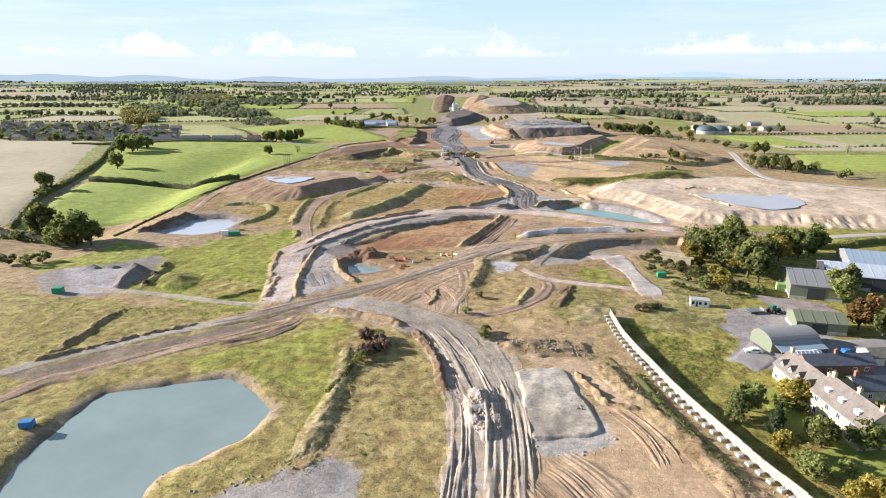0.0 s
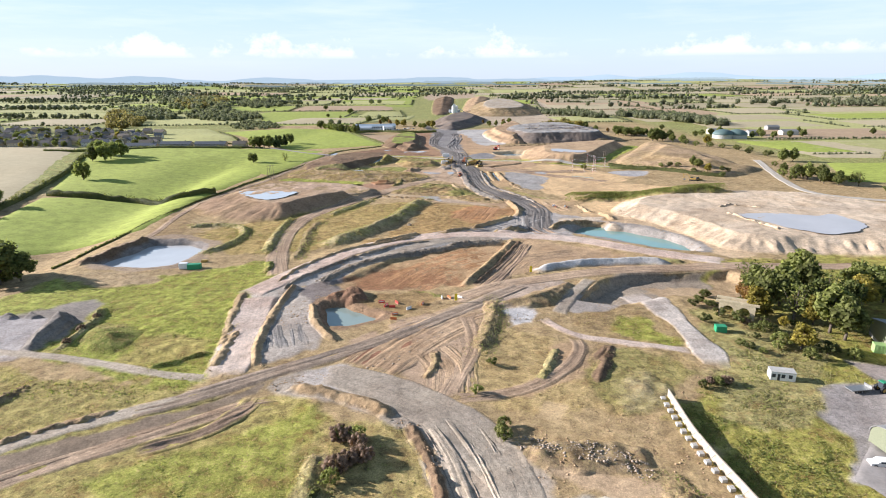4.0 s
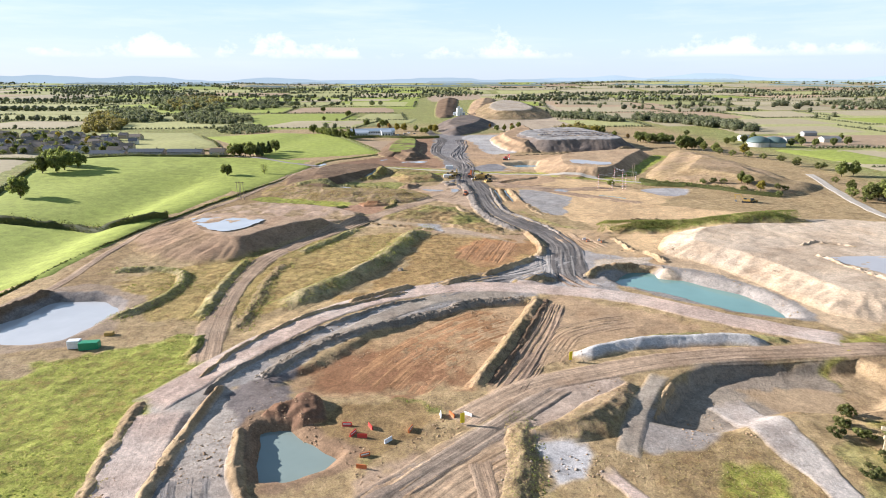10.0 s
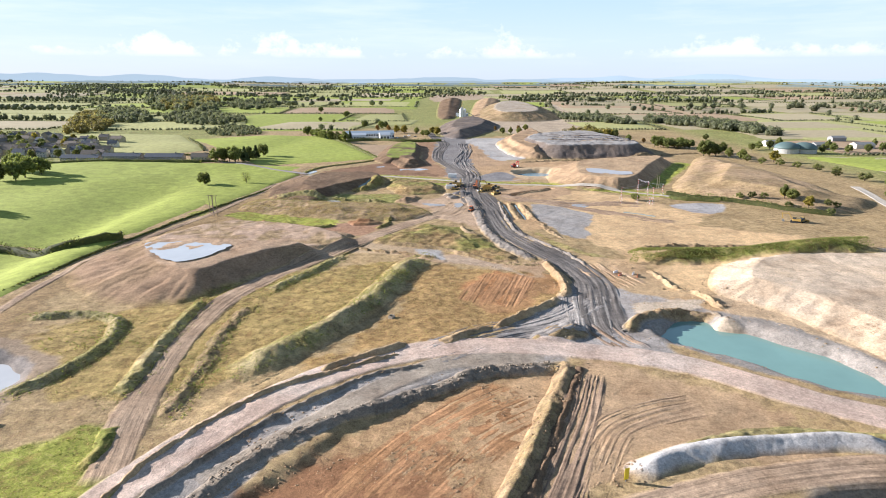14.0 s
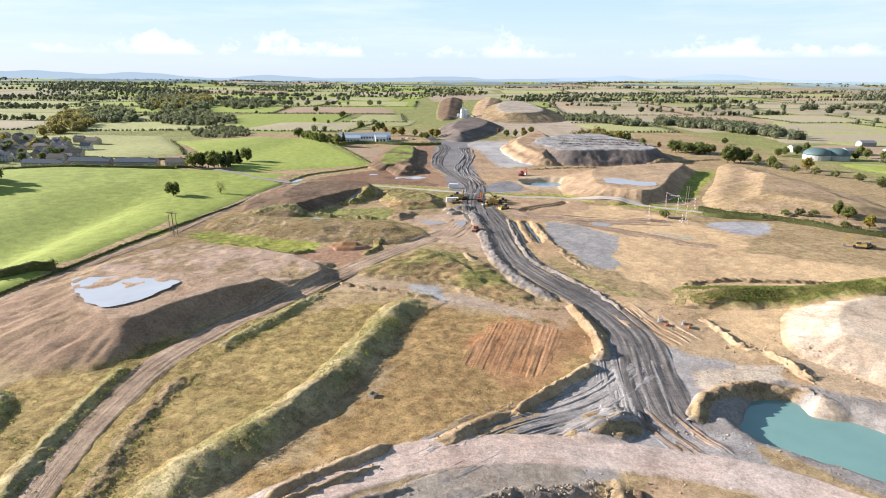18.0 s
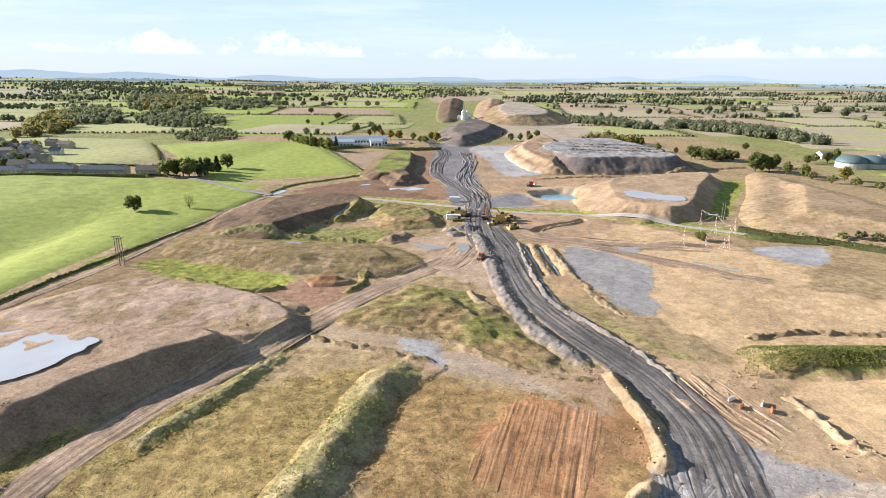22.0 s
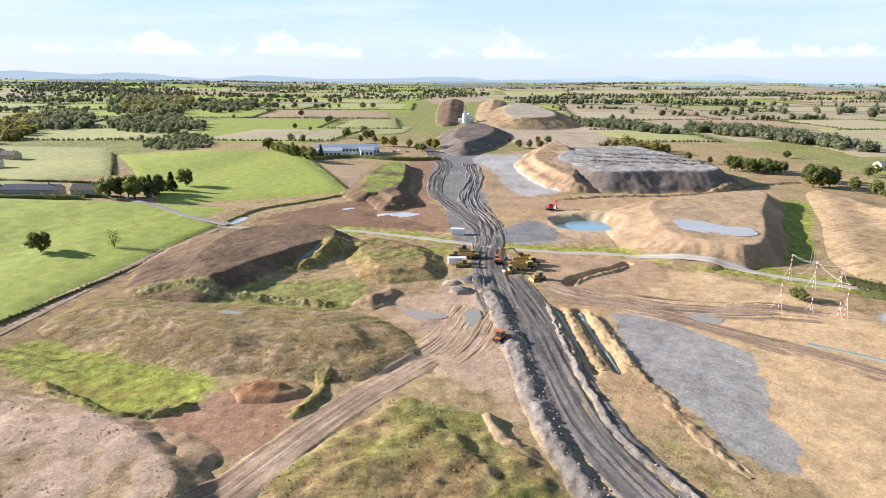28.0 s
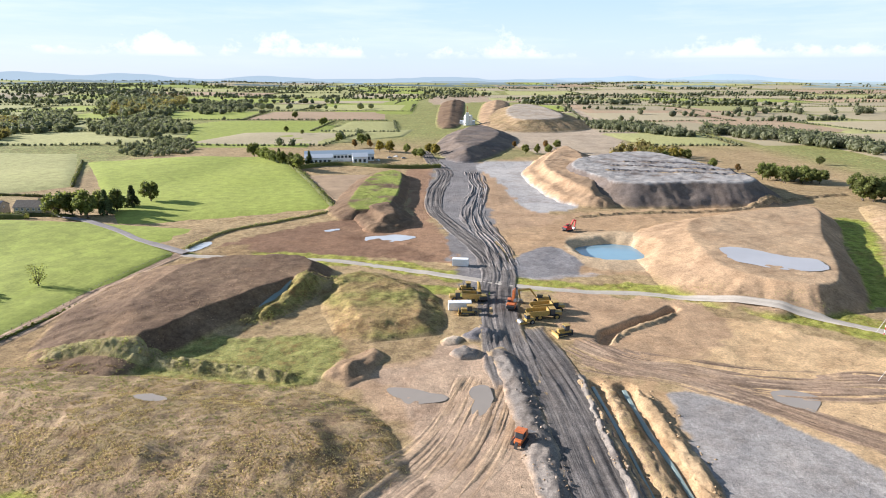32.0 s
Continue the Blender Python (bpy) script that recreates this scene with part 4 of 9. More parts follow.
def bund(pts, half, h, material, label, step=0.6, seed=0, rough=0.5, crown=0.12, name="earth_bund"):
    """A long bank with this centre line."""
    line = curve(pts, step)
    n = len(line)
    tang = np.gradient(line, axis=0)
    tang /= np.linalg.norm(tang, axis=1)[:, None]
    nor = np.stack([tang[:, 1], -tang[:, 0]], 1)
    m = 23
    h, half = h * 0.85, half * 1.08
    half = half * (1 + 0.16 * fbm(line[:, 0], line[:, 1], 13, 3, seed + 65))[:, None]
    off = np.linspace(-1.15, 1.15, m)
    x = line[:, None, 0] + nor[:, None, 0] * off[None, :] * half
    y = line[:, None, 1] + nor[:, None, 1] * off[None, :] * half
    x = x + rough * 0.5 * vnoise(x, y, 4, seed + 60)
    y = y + rough * 0.5 * vnoise(x, y, 4, seed + 61)
    prof = np.clip((1 - np.abs(off)) / (1 - crown), -0.15, 1)
    ends = np.minimum(1, np.minimum(np.arange(n), np.arange(n)[::-1])[:, None] * step / (half * 1.6))
    hh = h * (1 + 0.2 * fbm(line[:, 0], line[:, 1], 17, 3, seed + 62))[:, None]
    z = hh * prof[None, :] * np.maximum(ends, 0) + rough * np.clip(prof * 2, 0, 1)[None, :] * (0.34 * vnoise(x, y, 2.6, seed + 63) + 0.5 * vnoise(x, y, 1.2, seed + 64) + 0.3 * vnoise(x, y, 0.7, seed + 67)) - 0.12
    z = z + surf(x.ravel(), y.ravel()).reshape(x.shape)
    BUNDS.append((line[::3], float(np.mean(half)), h))
    ob = finish(name, np.stack([x.ravel(), y.ravel(), z.ravel()], 1), grid_faces(n, m), SOIL, label, "earth bund")
    return dress(ob, x, y, material.name, 2.2 * prof[None, :] * np.maximum(ends, 0) + 0.3 * vnoise(x, y, 2.2, seed + 66))


BUNDS = []


def crest(x, y):
    """Ground with heaps and bunds."""
    z = surf(x, y)
    up = np.zeros(len(z))
    for line, half, h in BUNDS:
        m = near(x, y, line, half)
        if m.any():
            d, _, _ = line_dist(x[m], y[m], line)
            up[m] = np.maximum(up[m], h * np.clip((1 - d / half) / 0.88, 0, 1))
    return z + up


def along_noise(u, v, seed):
    """Ridges drawn out along a way."""
    sharp = 1 - 3.0 * np.abs(vnoise(u * 30, v, 26, seed + 300))
    return 0.75 * sharp + 0.4 * vnoise(u * 24, v, 30, seed + 301) + 0.4 * vnoise(u * 6, v, 9, seed + 302) + 0.25 * vnoise(u * 9, v * 6, 9, seed + 303)


def ribbon(name, pts, width, material, label, category="road", lift=0.14, step=1.5, cols=9, ragged=0.5, widths=None, kind="structure", seed=0, relief=0.07):
    """A road or track laid on the ground, with worn edges and shallow ruts."""
    cols = max(cols, int(width / 0.4))
    line = curve(pts, step)
    n = len(line)
    tang = np.gradient(line, axis=0)
    tang /= np.linalg.norm(tang, axis=1)[:, None]
    nor = np.stack([tang[:, 1], -tang[:, 0]], 1)
    run = np.concatenate([[0], np.cumsum(np.linalg.norm(np.diff(line, axis=0), axis=1))])
    off = np.linspace(-0.5, 0.5, cols)
    wv = np.full(n, float(width)) if widths is None else np.interp(run / run[-1], np.linspace(0, 1, len(widths)), widths)
    edge = 1 + ragged * 0.16 * fbm(run, run * 0 + 13.7 * seed, 9, 3, 70) + ragged * 0.06 * vnoise(run, run * 0 + 3, 2, 71)
    u = off[None, :] * wv[:, None] * edge[:, None]
    x, y = line[:, None, 0] + nor[:, None, 0] * u, line[:, None, 1] + nor[:, None, 1] * u
    z = surf(x.ravel(), y.ravel()).reshape(x.shape)
    mid = z.mean(1, keepdims=True)
    ker = np.ones(7) / 7
    mid = np.convolve(np.pad(mid[:, 0], 3, "edge"), ker, "valid")[:, None]
    soft = material.name.endswith("road")
    relief = relief * (0.35 if "stone" in material.name or "grey" in material.name else 1.0)
    z = np.maximum(z, 0.5 * z + 0.5 * mid) + relief * along_noise(u, np.repeat(run[:, None], cols, 1), seed) + lift
    if soft:
        rim = np.clip((0.5 - np.abs(off))[None, :] * wv[:, None] / 1.6 + 0 * x, 0, 1)
        tip = np.minimum(run, run[-1] - run)[:, None] / 5
        w = np.minimum(rim, tip) * 1.5 + 0.3 * vnoise(x, y, 2.5, seed + 75) - 0.15
        z = z - (lift + 0.12) * (1 - sstep(np.minimum(rim, tip) * 1.3))
    else:
        z = z - 0.28 * (np.abs(off)[None, :] > 0.49)
    ob = finish(name, np.stack([x.ravel(), y.ravel(), z.ravel()], 1), grid_faces(n, cols), (FAINT if "stone" in material.name or "grey" in material.name else TRACK) if soft else material, label, category, kind)
    if soft:
        dress(ob, x, y, material.name, w)
    a = ob.data.attributes.new("st", "FLOAT_VECTOR", "POINT")
    a.data.foreach_set("vector", np.stack([u.ravel(), np.repeat(run, cols), u.ravel() * 0], 1).astype(np.float32).ravel())
    return ob


def pool(name, pts, z, material, label, grow=3.0, category="pond", rag=0.0):
    """Still water at height z; the ground cuts its shore. rag: for thin puddles with a shore of their own."""
    line = curve(pts, 1.0 if rag else 2.0, True)
    c = line.mean(0)
    d = line - c
    r = np.linalg.norm(d, axis=1)[:, None]
    line = c + d * (r + grow + rag * vnoise(line[:, 0], line[:, 1], 7, 81)[:, None] + rag * 0.5 * vnoise(line[:, 0], line[:, 1], 2.5, 82)[:, None]) / r
    bm = bmesh.new()
    vs = [bm.verts.new((p[0], p[1], z)) for p in line]
    f = bm.faces.new(vs)
    bmesh.ops.triangulate(bm, faces=[f])
    bmesh.ops.recalc_face_normals(bm, faces=bm.faces[:])
    me = bpy.data.meshes.new(name)
    bm.to_mesh(me)
    bm.free()
    if me.polygons[0].normal.z < 0:
        me.flip_normals()
    me.materials.append(material)
    return tagged(new(name, me), label, category, "", "structure" if category == "pond" else "")


def quad_patch(name, q, material, label, n=10, lift=0.25, category="field", kind="structure"):
    """A four-cornered field that follows the land."""
    a, b, c, d = (np.array(p, float) for p in q)
    s = np.linspace(0, 1, n + 1)
    u, v = np.meshgrid(s, s)
    p = (a * (1 - u)[..., None] + b * u[..., None]) * (1 - v)[..., None] + (d * (1 - u)[..., None] + c * u[..., None]) * v[..., None]
    x, y = p[..., 0].ravel(), p[..., 1].ravel()
    fc = grid_faces(n + 1, n + 1)
    e1, e2 = b - a, d - a
    if e1[0] * e2[1] - e1[1] * e2[0] < 0:
        fc = fc[:, ::-1]
    rim = np.minimum(np.minimum(u, 1 - u), np.minimum(v, 1 - v)).ravel() < 1e-6
    return finish(name, np.stack([x, y, land(x, y) + np.where(rim, -0.35, lift)], 1), fc, material, label, category, kind)


SHALE = earth("dark shale", (0.15, 0.122, 0.103), (0.20, 0.155, 0.12))
# heaps
heap("spoil_mound", [(-86.1, 355.5), (-80.1, 365.7), (-72.7, 374.7), (-66.5, 381.9), (-58.4, 388.5), (-63.7, 392.0), (-76.7, 390.7), (-89.6, 393.2), (-105.2, 393.7), (-118.3, 387.9), (-115.8, 376.4), (-100.9, 360.4)], 6.0, 10, M["mound"], "flat-topped brown spoil heap with a shallow pool on top", 0.7, 1, rough=0.35, flat=0.8, corner=4, grow=10, gentle=(-0.75, -0.66, 1.8), cap=(0.44, 0.305, 0.195))
heap("spoil_terrace", [(-76.2, 385.0), (-62.3, 391.8), (-52.3, 393.4), (-43.9, 403.5), (-54.2, 418.4), (-80.8, 432.6), (-105.2, 436.0), (-119.3, 420.2), (-124.1, 403.5), (-112.2, 390.6)], 3.2, 6, M["hill"], "low pinkish bare terrace behind the spoil heap", 0.8, 65, rough=0.5, flat=0.8, grow=6, gentle=(-0.9, -0.4, 1.0), cap=(0.48, 0.34, 0.235))
heap("spoil_mound", [(-114.5, 473.7), (-110, 497.1), (-78.07, 495.8), (-39.71, 491), (-16.3, 481.2), (-5.883, 457.8), (-13.4, 450.3), (-27.9, 445.3), (-48.28, 449.7), (-55.2, 447.5), (-68.78, 453.3), (-100.5, 466.5)], 3.6, 15, M["heap"], "long oval heap of weathered brown soil", 0.8, 2, rough=0.35)
heap("soil_ridge", [(-77.9, 508.5), (-68.2, 525.8), (-55.0, 545.6), (-46.3, 553.9), (-52, 574), (-84, 573), (-92, 556), (-92, 532)], 5.0, 8, M["dark"], "dark brown topsoil ridge with a steep shaded side", 0.7, 3, rough=0.5, flat=0.6, grow=8, gentle=(-0.8, -0.6, 2.2))
heap("soil_mound", [(-43.88, 556.3), (-30.72, 571.3), (-5.575, 553.1), (0.4297, 530.6), (-2.176, 516), (-13.4, 513.1), (-27.15, 514.2), (-36.51, 530.1)], 2.8, 8, M["weedy"], "soil mound with thin dry grass", 0.7, 4, rough=0.8, flat=0.5)
heap("soil_mound", [(-32.35, 408.5), (-23.03, 424.8), (-7.697, 439.8), (7.593, 434.4), (18.36, 418.5), (24.73, 397.4), (32.13, 377.7), (22.02, 380.3), (12.36, 385.5), (-3.666, 395), (-18.48, 401.4)], 2.4, 12, M["weedy"], "low weedy mound of brown soil beside the haul road", 0.7, 5, rough=1.3)
heap("clay_mound", [(-30.14, 493.2), (-26.48, 502.1), (-18.11, 508.4), (-15.25, 504.7), (-18.3, 493.3), (-23.13, 490.7)], 2.6, 5, M["tan"], "small heap of tan clay", 0.7, 6)
heap("spoil_mound", [(107.7, 622.8), (147, 646.2), (181.9, 654.5), (156.4, 606.3), (121.9, 544), (96.53, 553.3), (95.54, 576.9)], 6.5, 9.5, M["tan"], "broad tan spoil heap with a pool on its flat top", 1.0, 7, rough=0.35, flat=0.8, cap=(0.46, 0.32, 0.19), grow=9.5, gentle=(-1.0, 0.0, 1.4))
heap("grassed_hill", [(147.7, 533.7), (185, 606), (225, 683), (241.0, 660.4), (247.1, 623.7), (249.2, 583.5), (249.1, 544.0), (246.2, 504.1), (253.7, 497.4), (231.2, 472.5), (203.2, 466), (183.3, 477.5), (166, 500)], 7.5, 30, M["hill"], "large tan hill of stripped topsoil with sparse grass", 1.4, 8, rough=0.3, rills=0.0)
heap("shale_mound", [(84.66, 763.1), (106.9, 808.5), (161.1, 832.9), (180.4, 711.1), (132.8, 696.8), (100.2, 695.7), (90.34, 726.4)], 11, 17, SHALE, "flat-topped heap of dark shale with a pale grey top", 1.2, 9, flat=0.9, grow=17, cap=(0.34, 0.315, 0.285), rills=0.7)
heap("sand_mound", [(56.9, 801.8), (107.8, 932), (123.8, 850.1), (97.05, 692.6), (70.33, 682.6), (58.17, 717.6)], 8.5, 15, M["tan"], "pale sand heap leaning against the shale heap", 1.3, 10)
heap("sand_mound", [(92, 352), (116.8, 386.3), (166.5, 400.4), (217.9, 392.4), (269.8, 346.3), (327, 333), (240, 262), (205, 262), (185, 263), (163, 271), (136, 272.5), (120, 283), (113, 305), (104, 330)], 4.8, 14, M["sand"], "huge pale sand heap with eroded gullies and a flat top", 0.8, 11, rough=0.22, flat=0.8, rills=2.4)
heap("spoil_mound", [(-14, 968), (-9, 905), (2, 852), (27, 850), (64, 946), (80, 1045), (60, 1150), (10, 1120)], 8, 22, SHALE, "low dark shale mound beside the cutting", 2.0, 12, flat=0.7)
heap("spoil_mound", [(96.88, 1333), (132, 1514), (170.9, 1487), (173.1, 1293), (151.3, 1180), (96.32, 1161)], 14, 45, M["heap"], "high flat-topped brown spoil mound above the cutting", 3, 13, flat=0.9, grow=45, cap=(0.42, 0.35, 0.27), rills=2)
heap("spoil_mound", [(43.49, 1216), (87.33, 1808), (148.4, 2054), (150.1, 1811), (87.41, 1263)], 11, 40, M["tan"], "sandy spoil ridge beside the cutting", 3, 14, flat=0.4, rills=2)
# the dark soil colour here stands in for shade on the bank
heap("spoil_mound", [(-17.43, 1244), (-14.24, 1804), (19.77, 2095), (45.76, 1961), (24.63, 1277), (1.162, 1159)], 9, 32, M["dark"], "spoil mound beside the cutting, coloured dark for its shaded bank", 3, 15, flat=0.5, rills=2)
heap("spoil_mound", [(66.15, 1161), (97.01, 1387), (128, 1429), (134.4, 1219), (101.2, 1112)], 5, 20, M["tan"], "low tan spoil mound at the mouth of the cutting", 2, 41)
heap("grass_platform", [(-50.9, 664), (-48.5, 762), (-31.5, 768), (-30, 666)], 4.5, 6, M["dark"], "grassed earth platform with one steep bare side", 0.9, 16, rough=0.5, flat=0.9, grow=6, cap=(0.245, 0.27, 0.06), gentle=(-1.0, 0.0, 1.0))
heap("soil_mound", [(-48.97, 662.6), (-28.19, 684.9), (-19.29, 667.1), (-14.76, 637.6), (-33.24, 624.9), (-40.09, 637)], 5, 10, M["dark"], "steep mound of dark brown soil", 1.0, 17)
heap("spoil_mound", [(4.0, 120.6), (8.5, 123.2), (12.6, 120.5), (14.7, 112.4), (12.6, 104.5), (8.6, 102.1), (5.2, 107.1)], 1.6, 4, M["grey"], "heap of broken grey clay clods", 0.4, 18, rough=2.2)
heap("rubble_mound", [(13.99, 146.4), (25.38, 148.8), (42.01, 145), (41.46, 137), (26.82, 138.4), (16.53, 140.5)], 1.3, 3, M["heap"], "low heap of overgrown rubble", 0.6, 19, rough=1.4)
heap("soil_mound", [(19.61, 220), (26.54, 226.4), (36.87, 235.9), (45.27, 242.9), (47.74, 239.7), (41.24, 226.3), (35.21, 218.5), (27.26, 216.8)], 3.2, 6, M["heap"], "weathered soil mound between two tracks", 0.7, 20)
heap("spoil_mound", [(24.1, 310.2), (27.17, 316.8), (35.52, 321.3), (43.18, 320), (41.56, 309.1), (32.69, 306.3)], 2.6, 5, M["heap"], "small brown soil heap at the road fork", 0.5, 22, rough=1.3)
heap("soil_mound", [(39.97, 172.8), (55.9, 177.5), (52.46, 159.3), (38.03, 155.4)], 1.0, 8, M["bund"], "low overgrown soil mound", 0.9, 23)
heap("soil_mound", [(-49.84, 443), (-42.6, 448.8), (-31.91, 445.8), (-29.4, 440.9), (-35.43, 437.1), (-45.18, 437)], 2.6, 5, M["rust"], "small red brown soil mound", 0.6, 24)
heap("soil_mound", [(-67.07, 422), (-57.46, 429.2), (-46.2, 424), (-41.22, 418), (-44.9, 410.8), (-60.48, 412.4)], 3.0, 12, M["tan"], "tan soil mound with furrowed sides", 0.8, 25)
heap("sand_bank", [(4.784, 432.5), (9.795, 436.4), (13.2, 428.6), (17.79, 418), (19.5, 410.5), (14.84, 411.8), (9.725, 421.2)], 2.4, 5, M["lip"], "bare sandy bank beside a road", 0.6, 26, rough=1.5)
heap("soil_mound", [(-106.9, 195.6), (-107.3, 203.8), (-102.9, 208.3), (-93.0, 206.6), (-86.2, 200.8), (-86.5, 193.2), (-90.1, 188.2), (-98.3, 188.8)], 2.6, 9, M["green"], "green overgrown earth mound", 0.6, 27, rough=0.3, flat=1.0)
heap("gravel_mound", [(1.572, 506.1), (4.861, 510.7), (8.829, 507.5), (7.919, 503.8), (3.674, 503.7)], 2.2, 4, M["gravel"], "small heap of grey gravel", 0.5, 28, category="gravel heap")
heap("sand_heap", [(-1.686, 513.6), (1.66, 517.5), (4.977, 514.7), (3.395, 511.3), (-0.6159, 511.2)], 2.0, 4, M["sand"], "small pile of pale sand", 0.5, 29, category="sand heap")
heap("shale_mound", [(1.644, 515.4), (9.623, 522), (14.92, 519.1), (13.7, 513.8), (6.117, 512.7)], 1.8, 3, M["coal"], "small dark shale heap beside parked machines", 0.5, 30, rough=1.4)
heap("soil_mound", [(-39.6, 226.6), (-38.6, 231.8), (-32.8, 232.6), (-27.6, 231.4), (-25.6, 225.0), (-28.6, 220.8), (-34.2, 222.6)], 1.35, 3, M["red"], "churned dark red soil heap at the pond's head", 0.4, 31, rough=2.6)

heap("clay_platform", [(18.7, 129.2), (24.9, 131.1), (31.4, 130.5), (32.9, 116.2), (33.4, 103.5), (26.3, 101.4), (17.9, 100.9), (18.2, 113.4)], 0.7, 0.8, M["pad"], "raised pad of smooth grey clay with broken edges", 0.35, 61, rough=0.5, flat=0.9, corner=3)
heap("gravel_mound", [(-116.1, 189.8), (-112.0, 189.7), (-111.3, 198.7), (-111.9, 208.7), (-117.9, 216.0), (-121.8, 214.8), (-119.2, 203.1)], 2.6, 3, M["gravel"], "wedge of dark gravel beside a stony yard", 0.5, 62, rough=0.3, category="gravel heap")
heap("gravel_mound", [(-137.0, 212.2), (-133.3, 210.7), (-131.4, 212.6), (-137.0, 216.9)], 1.6, 2, M["gravel"], "small gravel heap in the stony yard", 0.5, 63, rough=0.4, category="gravel heap")
heap("gravel_mound", [(-130.6, 212.1), (-126.8, 211.0), (-124.3, 212.9), (-131.2, 218.0)], 1.8, 2.2, M["gravel"], "small gravel heap in the stony yard", 0.5, 64, rough=0.4, category="gravel heap")
heap("sand_spit", [(77.9, 325.4), (87.5, 328.9), (90.6, 322.4), (90.7, 318.3), (84.5, 316.8), (79.6, 319.7)], 1.1, 4, M["sand"], "small spit of pale sand in the pond", 0.4, 66, rough=0.15, flat=0.9)
# bunds
bund([(-7.494, 384.5), (-14.72, 372.3), (-19.17, 354.9), (-24.3, 337.3), (-29.91, 324), (-37.98, 310.3), (-46.09, 297.3), (-52.07, 287.5)], 5.8, 3.3, M["bund"], "long curved bund covered in pale dry grass", seed=1)
bund([(79.31, 386.2), (95.14, 386.6), (117.6, 387), (145.3, 387.6), (173.9, 388.1)], 8, 5.2, M["green"], "straight bund thick with dark green weeds", seed=2)
bund([(38.7, 341.3), (32.3, 335.3), (25.8, 329.2), (19.8, 323.1), (15.0, 318.4)], 2.0, 1.8, M["lip"], "pale sandy bund along the haul road bend", seed=3)
bund([(14.91, 319.9), (7.856, 314.5), (-0.8534, 305.8)], 2.2, 1.6, M["lip"], "pale sandy bund beside the haul road", seed=4)
bund([(-9.18, 307), (-17.08, 300.9), (-24.38, 296.1), (-31.41, 289.7)], 2.0, 1.4, M["lip"], "low sandy bund along the stone road", seed=5)
bund([(-43.9, 243.0), (-41.3, 249.1), (-38.2, 255.4), (-29.9, 265.3), (-15.8, 275.3), (0.2, 285.5), (10.2, 292.4), (27.3, 294.9)], 2.2, 1.4, M["wall"], "rough stone bank along the inner edge of the road", seed=6, rough=0.7, crown=0.3)
bund([(32.63, 296.7), (25.92, 281.7), (17.51, 260.3), (10.72, 245.1), (7.098, 238.4)], 3.0, 2.0, M["heap"], "dark soil bund beside a haul track", seed=7)
bund([(35.29, 296.1), (27.98, 277.4), (18.48, 254.2), (11.19, 238.7)], 1.4, 0.8, M["dark"], "low windrow of dark soil beside a track", seed=8)
bund([(34.58, 253.1), (48.29, 259.4), (62.96, 262.3), (79.74, 263.5), (90.58, 261.2)], 3.6, 2.6, M["pale_clay"], "smooth pale grey clay bund beside a road", seed=9, rough=0.16, crown=0.12)
bund([(37.11, 254.3), (54.92, 263.8), (70.24, 266.9), (86.72, 264.7), (96.95, 261.9)], 2.0, 1.2, M["bund"], "low grassed bund beside a road", seed=10)
bund([(16.36, 225.1), (15.51, 210.4), (12.69, 197.7), (8.636, 187.2)], 3.0, 1.6, M["heap"], "low bund with tufts of dry grass", seed=11)
bund([(-52.06, 239.3), (-53.08, 220.9), (-52.38, 204.1), (-50.87, 190.4), (-48.17, 179.2)], 1.7, 1.3, M["lip"], "sandy bund along the stone road", seed=12)
bund([(-42.74, 223), (-38.68, 208.7), (-33.38, 197.9), (-29.31, 194.7)], 1.7, 1.2, M["lip"], "sandy bank beside the small pond", seed=13)
bund([(-67.87, 233.7), (-66.31, 219.6), (-63.74, 205), (-60.2, 190.3)], 2.0, 0.8, M["lip"], "low sandy bank along the stone road", seed=14)
bund([(-60.44, 204.3), (-59.52, 193), (-58.73, 183.3), (-58.82, 177.9)], 2.0, 1.0, M["lip"], "low sandy bank beside the stone road", seed=15)
bund([(12.8, 509.5), (16.2, 493.7), (18.8, 453.4), (21.0, 427.0), (26.0, 406.1), (32.0, 392.1), (35.8, 382.8)], 3.7, 1.7, M["gravel"], "grey gravel bund along the haul road", seed=45, rough=0.6)
bund([(39.9, 381.1), (41.2, 370.7), (42.4, 361.5), (42.5, 354.5), (41.6, 347.0), (38.4, 342.4)], 2.4, 2.0, M["lip"], "pale sandy bund along the haul road bend", seed=46, rough=0.6)
bund([(31.21, 495.8), (32.32, 482.4), (32.69, 468.6), (33.11, 453.3)], 1.5, 0.8, M["lip"], "sandy bank along the haul road", seed=19)
bund([(37.27, 492), (37.41, 477.2), (37.5, 463.6), (37.82, 453.4)], 2.2, 0.6, M["heap"], "grassed strip of earth between two drains", seed=20)
bund([(43.65, 489.6), (44.85, 475.3), (45.62, 464.5), (46.3, 453.5)], 2.4, 0.9, M["lip"], "orange sandy bank beside the grey platform", seed=21)
bund([(45.43, 458.1), (48.23, 442.1), (50.42, 426.3), (54.17, 413.8)], 2.2, 0.6, M["lip"], "low orange sand bank beside the grey platform", seed=22)
bund([(31.9, 497.5), (31.7, 460.6), (34.6, 427.3), (41.4, 410.7), (48.0, 396.8), (53.8, 381.8), (55.3, 375.0)], 1.3, 1.0, M["gravel"], "low gravel windrow along the haul road", seed=23, rough=0.7)
bund([(43.59, 511.9), (46.23, 517), (53.94, 523), (62.13, 528.3), (69.13, 534.6)], 1.6, 0.7, M["lip"], "low windrow of sandy soil beside a trench", seed=24)
